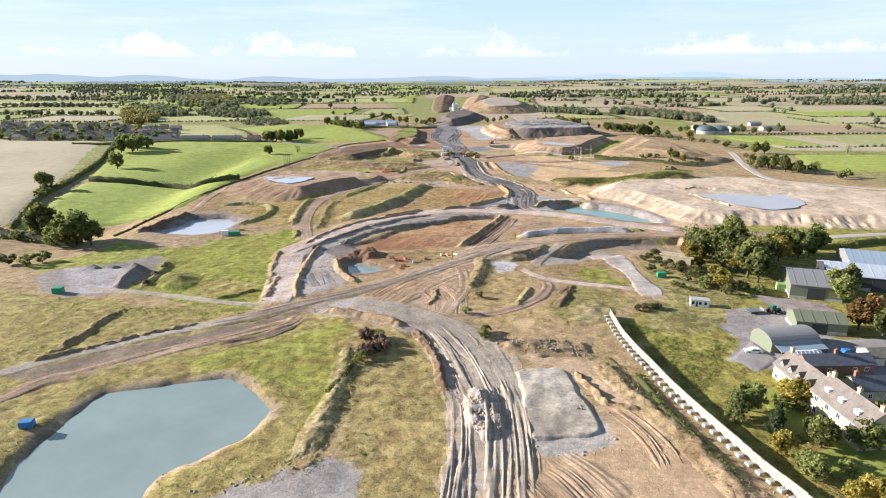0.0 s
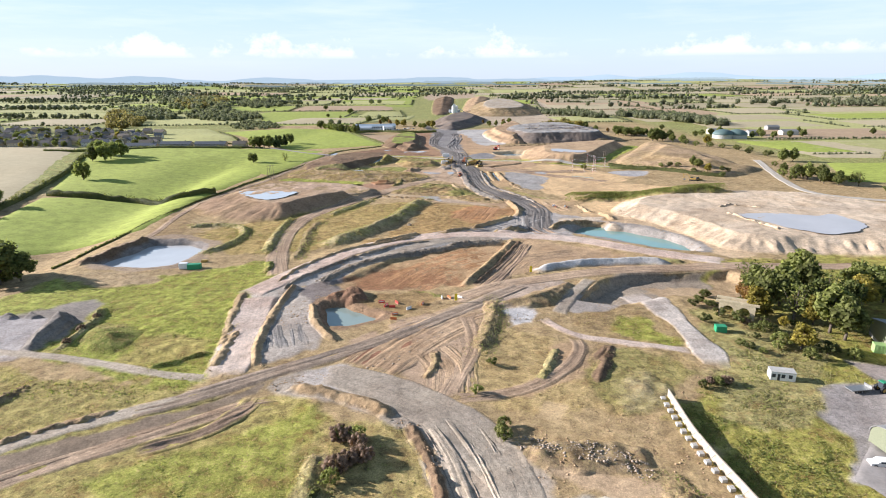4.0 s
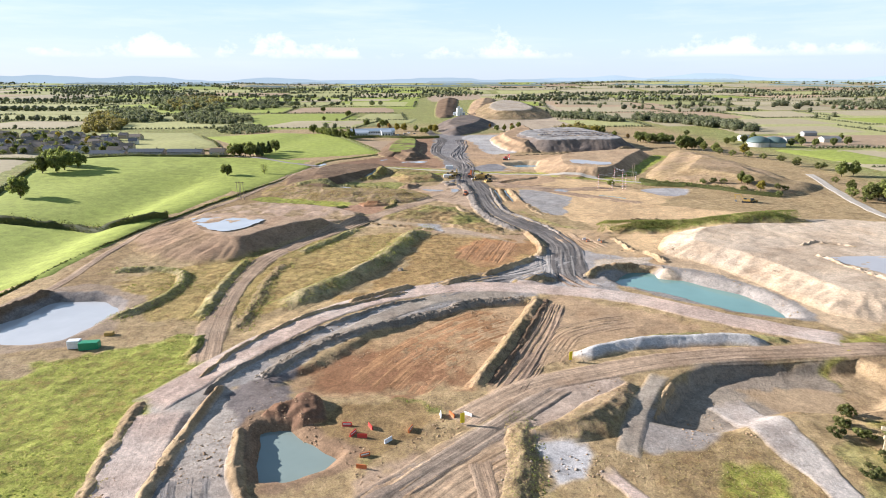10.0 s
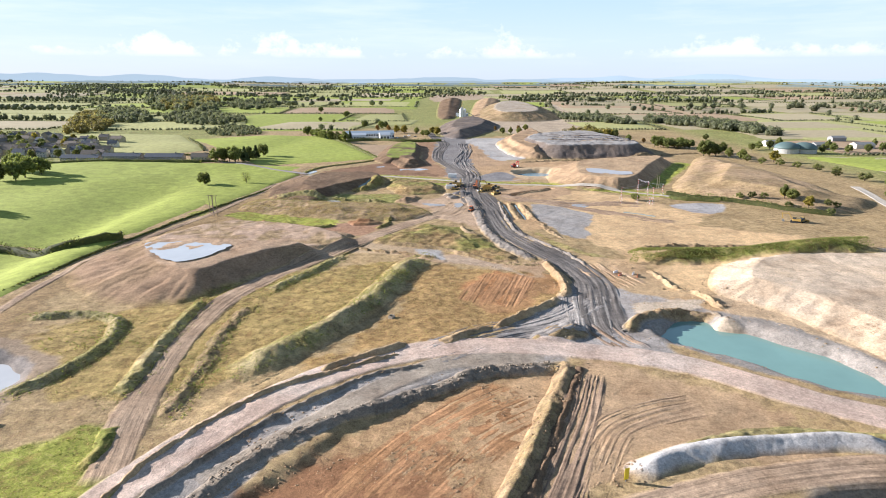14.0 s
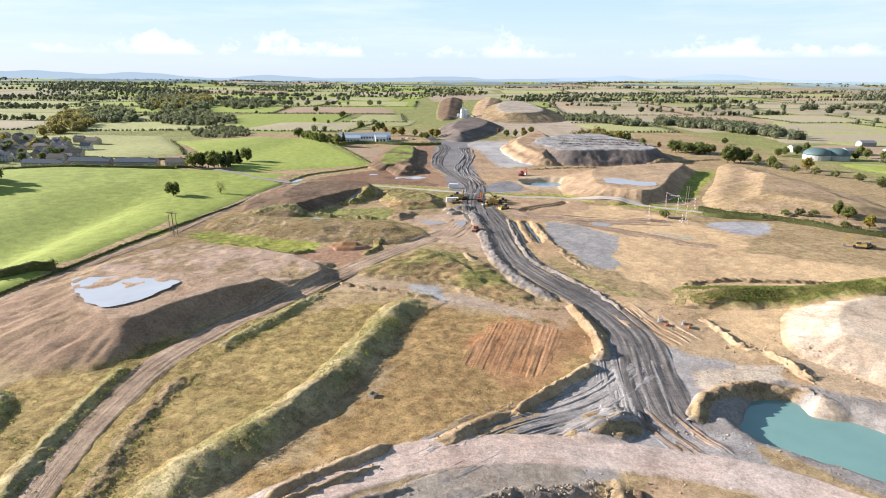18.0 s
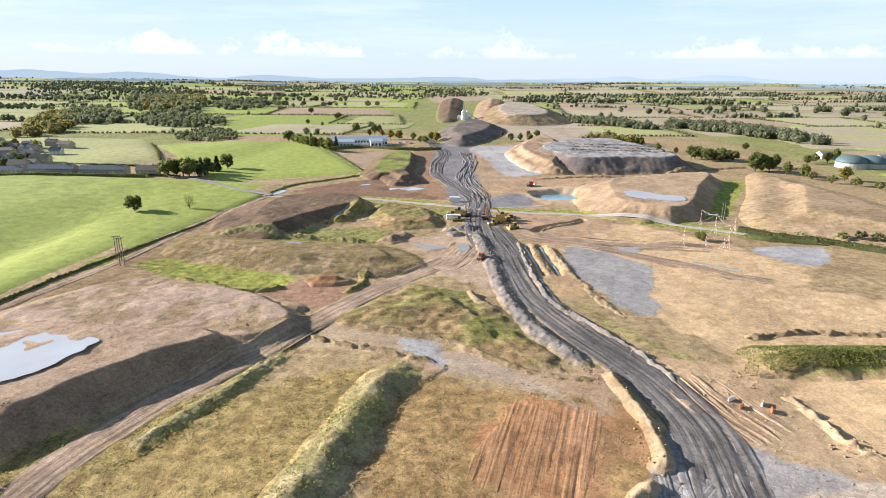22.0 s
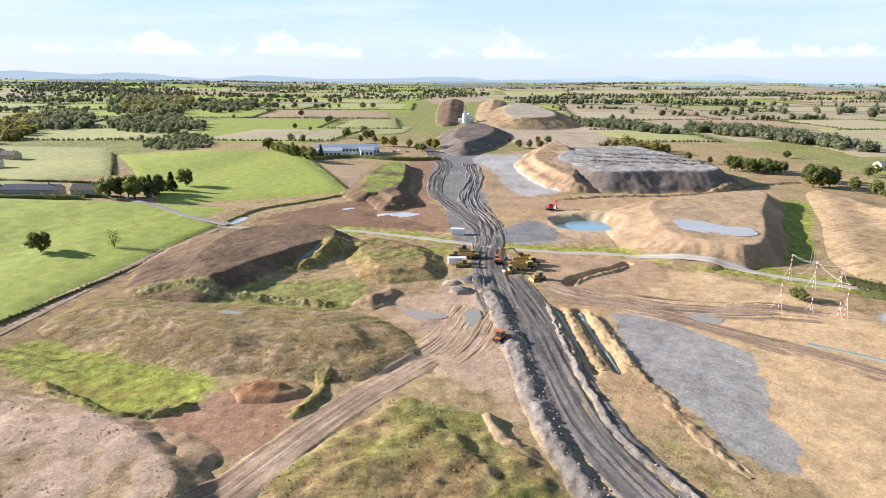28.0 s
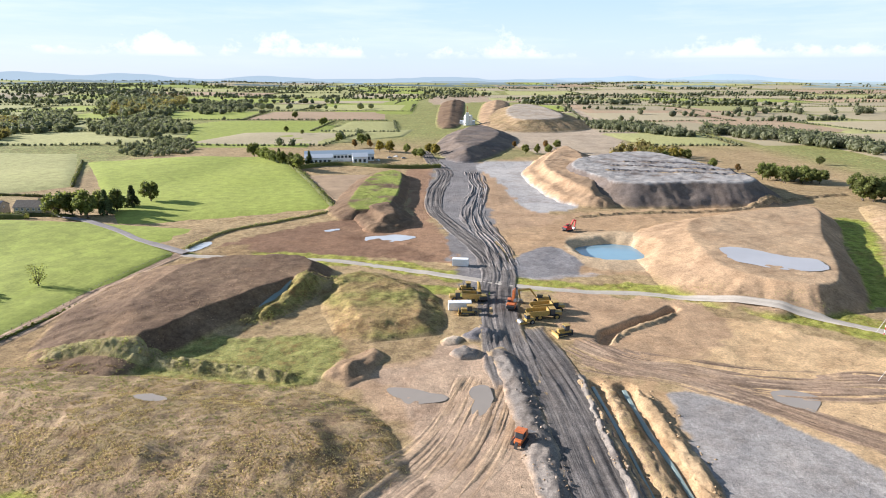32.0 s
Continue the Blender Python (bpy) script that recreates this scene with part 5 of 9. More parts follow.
bund([(-56.09, 523.7), (-49.9, 536.3), (-44, 552.5), (-37.65, 553.7)], 4.5, 3.0, M["green"], "green overgrown bank beside a drain", seed=25)
bund([(-101.7, 501.1), (-86.44, 503.7), (-67.69, 500.1), (-50.13, 497.5), (-34.22, 493.6)], 3.5, 1.8, M["bund"], "scrubby dark bank with weeds", seed=26, rough=0.9)
bund([(-29.07, 451.1), (-27.88, 443.3), (-29.73, 436.3), (-33.75, 430.9)], 2.4, 1.2, M["green"], "curved grassy bank beside a track", seed=27)
bund([(-78.23, 338.4), (-78.17, 321.6), (-76.85, 302.7), (-75, 285.5), (-75.63, 279.6)], 3.0, 1.4, M["bund"], "grassy bank beside the site track", seed=28)
bund([(-126.5, 323.7), (-111.5, 326.2), (-97.96, 321.5), (-92.68, 306.4), (-94.86, 291.8), (-101.6, 279.4)], 3.0, 1.6, M["bund"], "curved grassy bank around a pond", seed=29)
bund([(-62.22, 334.2), (-63.23, 314.9), (-61.15, 295.5), (-60.87, 279.7), (-60.19, 271.6)], 2.5, 1.0, M["heap"], "scrubby soil bank beside the track", seed=30)
bund([(-41.58, 390.3), (-46.97, 375.3), (-51.06, 365), (-56.8, 354.6), (-60.57, 347.2)], 3.0, 1.2, M["bund"], "weedy bank along the site track", seed=31)
bund([(-69.56, 269), (-67.3, 260.9), (-67.03, 253.7)], 2.5, 1.2, M["green"], "short grassy bank beside a track", seed=32)
bund([(-24.76, 406.2), (-1.357, 397), (22.25, 380.2), (38.09, 376.4)], 1.6, 0.7, M["heap"], "low windrow of brown soil", seed=33)
bund([(62.43, 656.3), (96.55, 665.7), (153.5, 674.9), (207.6, 705.7), (242.2, 718.3)], 3.0, 1.2, M["heap"], "low brown bank at the foot of the shale heap", seed=34)
bund([(40.8, 134.5), (43.76, 120.4), (48.3, 104.5), (52.53, 88.64), (54.88, 81.43)], 3.5, 1.5, M["heap"], "scrubby soil bank beside the barrier", seed=35)
bund([(-25.16, 145.1), (-24.71, 123.8), (-26.36, 105.3), (-28.43, 94.24)], 3.0, 1.4, M["bund"], "overgrown bank with dark scrub", seed=36)
bund([(46.3, 226.6), (49.6, 231.6), (52.4, 236.0), (57.2, 242.0)], 0.9, 0.7, M["lip"], "narrow sandy berm at the edge of the cutting", seed=37)
bund([(39.45, 182), (45.53, 189), (36.91, 169.8)], 2.0, 1.0, M["dark"], "short dark soil bank beside a track", seed=38)
bund([(31.06, 189.2), (27.72, 179.9), (22.88, 170.9)], 1.6, 1.0, M["bund"], "short grassy bank beside a track", seed=39)
bund([(-2.609, 188.4), (-1.888, 180.3), (-4.723, 172.2)], 1.8, 0.9, M["heap"], "short windrow of brown soil", seed=40)

bund([(-107.6, 189.7), (-105.3, 195.5), (-105.5, 205.1), (-109.2, 219.7)], 2.0, 1.5, M["bund"], "ragged bank of dry scrub beside a yard", seed=71, rough=0.9)
bund([(-75.6, 179.7), (-70.0, 182.7), (-62.7, 188.4)], 1.4, 1.1, M["green"], "short dark green bank in rough grass", seed=72)
bund([(-37.6, 169.4), (-26.7, 166.3), (-17.0, 161.3), (-10.4, 155.6)], 2.6, 1.6, M["lip"], "sandy lip along the edge of the grey flat", seed=73, rough=0.6)
bund([(-8.0, 153.4), (-3.6, 144.3), (-1.2, 133.9), (0.1, 124.7), (1.3, 119.1)], 1.8, 1.2, M["dark"], "dark broken scarp beside the furrowed clay", seed=74, rough=0.9)
bund([(-107.2, 136.3), (-96.1, 144.0), (-85.8, 151.7), (-72.7, 160.1)], 1.6, 0.9, M["heap"], "low overgrown bank at the edge of a road", seed=75, rough=0.7)
bund([(-105.1, 140.4), (-103.4, 150.9), (-102.6, 165.0), (-99.5, 172.9)], 2.2, 1.0, M["heap"], "weedy bank across rough grass", seed=76, rough=0.9)
bund([(-145.9, 264.7), (-140.8, 276.7), (-137.6, 292.3), (-133.8, 303.5)], 3.0, 2.2, M["dark"], "dark bank along the edge of the pond", seed=77, rough=0.7)
bund([(33.3, 129.0), (35.8, 120.3), (38.2, 114.1), (44.5, 112.1)], 1.3, 0.9, M["heap"], "broken clay scarp above the rutted slope", seed=78, rough=0.9)
bund([(-54.8, 233.7), (-53.0, 242.1), (-48.5, 251.8), (-40.2, 265.7), (-28.8, 278.8), (-17.4, 288.9), (-4.2, 294.7)], 1.2, 1.0, M["wall"], "low soil berm between two lanes", seed=81, rough=0.6)
bund([(-59.1, 241.6), (-55.5, 257.2), (-48.4, 271.1), (-39.5, 282.3), (-25.3, 291.5), (-10.8, 300.5)], 1.1, 1.0, M["lip"], "low soil berm along the outer edge of the road", seed=82, rough=0.6)
bund([(79.3, 350.9), (84.4, 348.5), (87.3, 343.2), (88.6, 336.3), (89.5, 333.0)], 1.8, 1.5, M["lip"], "broken sandy bank beside the junction", seed=83, rough=1.0)
bund([(77.4, 371.5), (79.4, 363.7), (80.3, 353.9), (84.3, 352.7)], 1.6, 1.1, M["lip"], "ragged sandy bank beside a drain", seed=84, rough=0.9)
bund([(53.0, 315.2), (57.1, 322.1), (63.6, 327.7), (72.5, 330.9), (80.1, 330.4), (85.5, 328.7)], 2.6, 1.8, M["heap"], "layered earth bank around the end of a pond", seed=85, rough=0.7)
bund([(83.4, 400.8), (100.6, 404.9), (119.9, 404.0), (138.6, 402.5)], 1.6, 1.2, M["heap"], "dark soil windrow on the tan flat", seed=86, rough=0.9)
bund([(116.6, 778.4), (153.5, 773.3), (190.8, 758.2)], 2.2, 1.0, M["coal"], "dark windrow of shale on the flat heap top", seed=90, rough=0.8)
bund([(106.4, 761.1), (146.3, 752.6), (192.3, 737.5)], 2.2, 1.0, M["coal"], "dark windrow of shale on the flat heap top", seed=91, rough=0.8)
bund([(101.5, 741.5), (139.1, 732.0), (191.3, 721.9)], 2.2, 1.0, M["coal"], "dark windrow of shale on the flat heap top", seed=92, rough=0.8)
bund([(145.1, 342.0), (155.0, 345.1), (166.6, 339.7)], 1.2, 0.8, M["sand"], "row of small sand ridges on the heap", seed=95, rough=1.0)
bund([(144.1, 329.0), (148.4, 310.6), (152.9, 295.5)], 1.2, 0.8, M["sand"], "row of small sand ridges on the heap", seed=96, rough=1.0)
bund([(-94.4, 445.1), (-76.4, 434.7), (-67.3, 431.4), (-53.0, 436.6)], 2.0, 1.4, M["green"], "weedy bank below the green strip", seed=97, rough=0.8)
bund([(-40.0, 401.5), (-28.7, 395.2), (-17.5, 391.4), (-8.2, 387.8), (-1.6, 385.7)], 1.6, 1.0, M["heap"], "bank of dark soil and scrub", seed=98, rough=1.0)

# roads and tracks
ribbon("haul_road", R_MAIN, 11, M["road_pink"], "curved haul road of pinkish crushed stone", lift=0.22, seed=1)
ribbon("track", [(-44.75, 248.8), (-36.41, 258.5), (-26.58, 270), (-14.84, 283.8), (-0.495, 294.8), (15.24, 298.1), (27.91, 298.5)], 8, M["road_grey"], "grey rutted strip along the stone road", lift=0.16, seed=2)
ribbon("haul_road", [(-61.38, 228.7), (-59.47, 213.9), (-57.14, 195.7), (-55.1, 182.2), (-54.87, 173.8)], 12, M["road_pink"], "haul road of pinkish crushed stone", lift=0.26, seed=3)
# two ways side by side
ribbon("dirt_road", [(-140, 113.5), (-112.9, 129.2), (-106.0, 134.7), (-95.0, 142.3), (-84.7, 149.7), (-71.8, 158.0), (-58.6, 165.5)], 6, M["road_grey"], "pale grey dirt road beside a weedy verge", lift=0.17, seed=4)
ribbon("dirt_road", [(-71.8, 158.0), (-58.6, 165.5), (-41.4, 177.3), (-20.1, 192.7), (0.6, 211.1), (29.2, 238.8)], 7.5, M["road_mud"], "brown dirt haul road with ruts", lift=0.19, seed=44, relief=0.14)
ribbon("dirt_road", [(2.383, 222.7), (12.25, 231.8), (24.73, 240.5), (48.88, 249.2), (65, 253.2), (81.34, 255.6), (106.6, 256.9), (126.6, 257.6), (165.2, 258.2)], 9, M["road_tan"], "broad tan rutted dirt road", lift=0.19, seed=5)
ribbon("dirt_road", [(-112, 93), (-98.7, 124.6), (-91.3, 130.0), (-79.1, 138.9), (-62.5, 150.1), (-47.3, 160.5), (-37.7, 164.1)], 6.5, M["road_tan"], "rutted tan dirt track beside the big pond", lift=0.17, seed=6, relief=0.14)
ribbon("track", [(-125.1, 190.2), (-100.8, 185.7), (-84.98, 181), (-69.99, 176.2), (-57, 173.8)], 5, M["road_grey"], "narrow grey stone track", lift=0.16, seed=7)
ribbon("dirt_road", [(-31, 175.5), (-24, 174.2), (-10.71, 166.1), (3.12, 153.9), (11.78, 137.9), (15.81, 120.7)], 14, M["road_grey"], "wide grey haul road of clay", lift=0.16, seed=8, widths=[11, 13, 14, 14, 10, 8])
ribbon("haul_road", [(48.62, 313.4), (48.2, 322), (49.7, 335), (52.2, 348), (53, 360), (50.2, 374), (45, 388), (38, 405), (30.5, 428), (27.6, 458), (26, 490), (20.17, 523.5)], 15, M["road_coal"], "dark grey haul road churned by tracks", lift=0.2, relief=0.16, seed=9)
ribbon("haul_road", [(16.77, 489.2), (15.24, 522.9), (16.64, 549.3), (18.94, 572.1), (13.84, 599.1), (2.585, 635.8), (-6.758, 674.1), (-6.59, 730.3), (-1.5, 790), (-10, 840), (-22, 920)], 14, M["road_coal"], "dark haul road winding to the cutting", lift=0.22, relief=0.16, seed=10, widths=[14, 14, 13, 10, 10, 12, 13, 13, 13, 12, 12])
ribbon("lane", [(-104.5, 589.3), (-76.7, 586.1), (-40.94, 582.4), (2.032, 565.1), (17.44, 559), (39.39, 552.8), (66.35, 549.6), (89.47, 540.3), (109.2, 529.8), (122.2, 521), (142.8, 510.6)], 3.6, M["lane"], "narrow pale surfaced country lane", lift=0.2, ragged=0.15, seed=13)
ribbon("track", [(-123.2, 485), (-119, 512.9), (-115.6, 531), (-113.2, 556.8), (-106, 587.7), (-102, 593.9)], 8, M["road_tan"], "brown site track along the field fence", lift=0.17, seed=14)
ribbon("track", [(-136.8, 302.3), (-137.1, 315.8), (-140.9, 358.7), (-137, 407.3), (-122.8, 468.5), (-114.4, 554.6)], 5, M["road_tan"], "brown site track along the green field", lift=0.18, seed=15)
ribbon("track", [(-60.64, 248.1), (-63.93, 259.8), (-66.9, 270.3), (-69.89, 285.6), (-72.79, 308.6), (-71.38, 338.5), (-62.62, 364), (-51.11, 382.9), (-24.29, 431.6), (-3.43, 459.5)], 10, M["road_tan"], "tan dirt track between grassy banks", lift=0.17, seed=16)

ribbon("track", [(1.5, 163.4), (12.5, 165.3), (22.7, 170.1), (31.7, 178.6), (37.4, 188.4), (37.5, 196.2)], 5.5, M["road_tan"], "curved tan dirt track", lift=0.18, seed=18)
ribbon("track", [(35.9, 211.2), (38.9, 218.6), (44.2, 228.6), (49.2, 237.2), (55.2, 246.0)], 5.6, M["road_grey"], "grey crushed stone ramp", lift=0.2, seed=19)
ribbon("access_road", [(66.4, 238.0), (68.2, 232.0), (69.6, 226.0), (70.5, 216.7), (71.4, 203.5), (71.6, 193.5), (71.7, 185.9), (70.2, 177.4)], 9, M["stone"], "pale crushed stone access road", lift=0.2, seed=20, widths=[9, 12, 11, 9, 8, 9, 12, 9], ragged=1.2, relief=0.03)
ribbon("track", [(69.2, 187.4), (60.3, 189.5), (49.5, 192.8), (38.4, 197.0), (33.0, 204.0), (30.4, 209.4)], 4.5, M["road_pink"], "narrow track of pinkish crushed stone", lift=0.19, seed=27, relief=0.03)
ribbon("track", [(7.101, 212.8), (8.792, 192.1), (3.394, 172.1), (0.4, 163.2)], 6, M["road_tan"], "tan rutted dirt track", lift=0.16, seed=21)
ribbon("country_road", [(275.6, 547.7), (255.9, 492.1), (239.1, 440.8), (235.7, 396.4), (268, 374.4), (317.4, 345.2)], 6, M["lane"], "pale country road behind the sand heap", lift=0.2, ragged=0.1, seed=22)
ribbon("country_road", [(156.6, 247.3), (176.5, 250.7), (205.5, 256), (280, 270.2)], 5, M["lane"], "pale straight farm road", lift=0.2, ragged=0.1, seed=23)
ribbon("track", [(31.65, 504.9), (51.36, 495.5), (68.46, 484.8), (83.46, 471.7), (95.91, 461.9), (106.3, 452.7), (118.1, 445.5)], 5, M["road_tan"], "muddy wheel tracks across the tan flat", lift=0.12, seed=24, ragged=1.5)
ribbon("track", [(32.16, 515.8), (43.72, 503.1), (56.7, 500.3), (71.65, 494.5), (88.94, 492.7), (101.8, 492.8), (114.9, 488.1)], 5, M["road_tan"], "muddy wheel tracks across the tan flat", lift=0.12, seed=25, ragged=1.5)
ribbon("field_lane", [(-102.9, 590.8), (-129.7, 608.2), (-147.3, 622.6), (-173, 639.8), (-190.9, 650.9)], 4, M["farm_lane"], "grey farm lane to the cottages", lift=0.9, ragged=0.15, seed=26)

# water
for p_, w_ in (([(34.14, 492.5), (34.78, 478.2), (35.15, 466.1), (35.47, 453.4)], 0.8), ([(40.82, 490.8), (41.03, 475.8), (41.78, 464), (42.06, 453.4)], 1.0), ([(-56.47, 524.9), (-55.05, 536.3), (-49.75, 549.3)], 1.8), ([(96.93, 468.5), (110.9, 459.1)], 1.0)):
    ribbon("drain", p_, w_, M["water_grey"], "narrow water-filled drain", "drain", 0.22, relief=0.0, ragged=1.5)
pool("pond", POND_BIG, -1.1, M["water_grey"], "large pond of milky grey-green water")
pool("pond", POND_WEST, -2.0, M["water_pale"], "pale pond beside the grassy banks")
pool("pond", POND_RED, -2.0, M["water_grey"], "small pond in a red soil hollow")
pool("pond", POND_TEAL, -2.5, M["water_teal"], "long turquoise pond at the foot of the sand heap")
pool("pond", POND_ROUND, -3.0, M["water_blue"], "round blue pond in a tan basin")
def puddle(pts, label, material="puddle", lift=0.35, rag=1.7):
    p = np.array(pts)
    q = curve(pts, 2.0, True)
    z = float(np.median(surf(q[:, 0], q[:, 1]))) + lift * 0.4
    return pool("puddle", pts, z, M[material], label, 0.0, "puddle", rag)


puddle([(-115.3, 375.6), (-118.4, 385.7), (-109.6, 387.2), (-92.7, 386.4), (-84.6, 383.2), (-88.2, 372.5), (-93.7, 362.1), (-99.6, 362.6)], "wide shallow pool on the spoil heap", "water_pale", 0.42, 1.6)
puddle([(102.3, 579.9), (112.0, 581.4), (121.8, 571.2), (130.9, 567.3), (126.3, 556.4), (114.2, 556.1), (101.6, 565.0)], "wide shallow pool on the spoil heap", "film", 0.42, 1.2)
puddle([(145.6, 325.2), (170.1, 326.8), (183.2, 320.5), (195.3, 323.9), (193.8, 299.5), (171.7, 286.6), (161.2, 294.0), (155.9, 303.7), (150.1, 314.1)], "wide shallow film of silty water on the sand heap", "film", 0.5, 1.4)
puddle([(-36.02, 617.2), (-25.22, 621.2), (-13.7, 617.6), (-21.77, 610.2), (-32.62, 610)], "shallow puddle on dark soil", "water_pale")
puddle([(-55.69, 628.4), (-49.98, 632.6), (-47.95, 628.6), (-53.81, 625.4)], "small shallow puddle on dark soil", "water_pale")
puddle([(-107.7, 601.8), (-101.1, 608.7), (-97.91, 602), (-102.6, 595.4)], "flooded verge beside the lane", "water_pale")
puddle([(5.169, 487.9), (9.532, 490.1), (9.917, 481.7), (5.709, 478.5)], "muddy puddle on tan ground")
puddle([(-11.89, 488.9), (0.07267, 486.5), (-0.755, 483.1), (-9.941, 484.6)], "muddy puddle on tan ground")
puddle([(74.39, 489.2), (82.86, 487.2), (79.28, 483), (72.98, 483.7)], "muddy puddle on tan ground")
puddle([(-64.9, 479.6), (-59.21, 480.2), (-57.01, 478), (-62.61, 477.5)], "small puddle on the oval heap")

# ------------------------------------------------------------ building blocks for things
def part(name, bm, material, parent=None, label="", smooth=False):
    me = bpy.data.meshes.new(name)
    bmesh.ops.recalc_face_normals(bm, faces=bm.faces[:])
    bm.to_mesh(me)
    bm.free()
    me.materials.append(material)
    if smooth:
        for p in me.polygons:
            p.use_smooth = True
    ob = new(name, me)
    if parent is not None:
        ob.parent = parent
    return tagged(ob, label) if label else ob


def thing(name, m, label, category, group=""):
    ob = new(name)
    ob.empty_display_size = 0.3
    ob.matrix_basis = m
    return tagged(ob, label, category, group)


def boxes(*bs, bevel=0.0):
    """Boxes (x0, x1, y0, y1, z0, z1) in one bmesh."""
    bm = bmesh.new()
    for x0, x1, y0, y1, z0, z1 in bs:
        v = [bm.verts.new((x, y, z)) for z in (z0, z1) for x, y in ((x0, y0), (x1, y0), (x1, y1), (x0, y1))]
        for f in ((0, 3, 2, 1), (4, 5, 6, 7), (0, 1, 5, 4), (1, 2, 6, 5), (2, 3, 7, 6), (3, 0, 4, 7)):
            bm.faces.new([v[i] for i in f])
    if bevel:
        bmesh.ops.bevel(bm, geom=bm.edges[:], offset=bevel, segments=1, affect="EDGES")
    return bm


def prism(profile, x0, x1, axis="x"):
    """A side view (y, z) drawn out along x, or (x, z) along y."""
    bm = bmesh.new()
    mk = (lambda a, p: (a, p[0], p[1])) if axis == "x" else (lambda a, p: (p[0], a, p[1]))
    a = [bm.verts.new(mk(x0, p)) for p in profile]
    b = [bm.verts.new(mk(x1, p)) for p in profile]
    n = len(profile)
    bm.faces.new(a)
    bm.faces.new(b[::-1])
    for i in range(n):
        bm.faces.new([a[i], a[(i + 1) % n], b[(i + 1) % n], b[i]])
    return bm


def tube(p, q, r0, r1, n=8, bm=None):
    """A tapered rod from p to q."""
    bm = bm or bmesh.new()
    p, q = Vector(p), Vector(q)
    w = (q - p).normalized()
    u = w.orthogonal().normalized()
    v = w.cross(u)
    ra = [bm.verts.new(p + (u * math.cos(2 * math.pi * i / n) + v * math.sin(2 * math.pi * i / n)) * r0) for i in range(n)]
    rb = [bm.verts.new(q + (u * math.cos(2 * math.pi * i / n) + v * math.sin(2 * math.pi * i / n)) * r1) for i in range(n)]
    for i in range(n):
        bm.faces.new([ra[i], ra[(i + 1) % n], rb[(i + 1) % n], rb[i]])
    bm.faces.new(ra[::-1])
    bm.faces.new(rb)
    return bm


def lathe(profile, n=20):
    """A turned solid from (r, z) pairs."""
    bm = bmesh.new()
    rings = [[bm.verts.new((r * math.cos(2 * math.pi * i / n), r * math.sin(2 * math.pi * i / n), z)) for i in range(n)] for r, z in profile]
    for a, b in zip(rings, rings[1:]):
        for i in range(n):
            bm.faces.new([a[i], a[(i + 1) % n], b[(i + 1) % n], b[i]])
    bm.faces.new(rings[0][::-1])
    bm.faces.new(rings[-1])
    return bm


def on(x, y, turn=0, sink=0.05, scale=1.0):
    z = float(surf(np.array([x]), np.array([y]))[0]) - sink
    return pose(x, y, z, 0, 0, turn) @ Matrix.Scale(scale, 4)


def low(x, y, r, sink=0.05):
    """The lowest ground within r metres, for a broad foot."""
    a = np.array([(x + dx * r, y + dy * r) for dx in (-1, 0, 1) for dy in (-1, 0, 1)])
    return float(surf(a[:, 0], a[:, 1]).min()) - sink


# ------------------------------------------------------------ leaves
def leaf_mat(name, c, alt, shift=0.35, spread=0.45):
    m, nd, lk, b = node_mat(name, 0.75, 0.25)
    geo = nd.new("ShaderNodeNewGeometry")
    oi = nd.new("ShaderNodeObjectInfo")
    n = link_noise(nd, lk, geo.outputs["Position"], 0.5, 4)
    base = mixed(nd, lk, ramp(nd, lk, n, [(0.35, (0, 0, 0)), (0.65, (1, 1, 1))]), c, alt)
    g = ramp(nd, lk, geo.outputs["Random Per Island"], [(0.0, (1 - spread,) * 3), (1.0, (1 + spread * 1.1,) * 3)])
    base = mixed(nd, lk, 1.0, base, g, "MULTIPLY")
    g2 = ramp(nd, lk, oi.outputs["Random"], [(0.0, (1 - shift,) * 3), (1.0, (1 + shift,) * 3)])
    tint = mixed(nd, lk, 1.0, base, g2, "MULTIPLY")
    lk.new(tint, b.inputs["Base Color"])
    thin = nd.new("ShaderNodeBsdfTranslucent")
    lk.new(mixed(nd, lk, 1.0, tint, (1.15, 1.2, 0.8), "MULTIPLY"), thin.inputs["Color"])
    both = nd.new("ShaderNodeMixShader")
    both.inputs[0].default_value = 0.5
    lk.new(b.outputs[0], both.inputs[1])
    lk.new(thin.outputs[0], both.inputs[2])
    out = [n for n in nd if n.type == "OUTPUT_MATERIAL"][0]
    lk.new(both.outputs[0], out.inputs["Surface"])
    return m


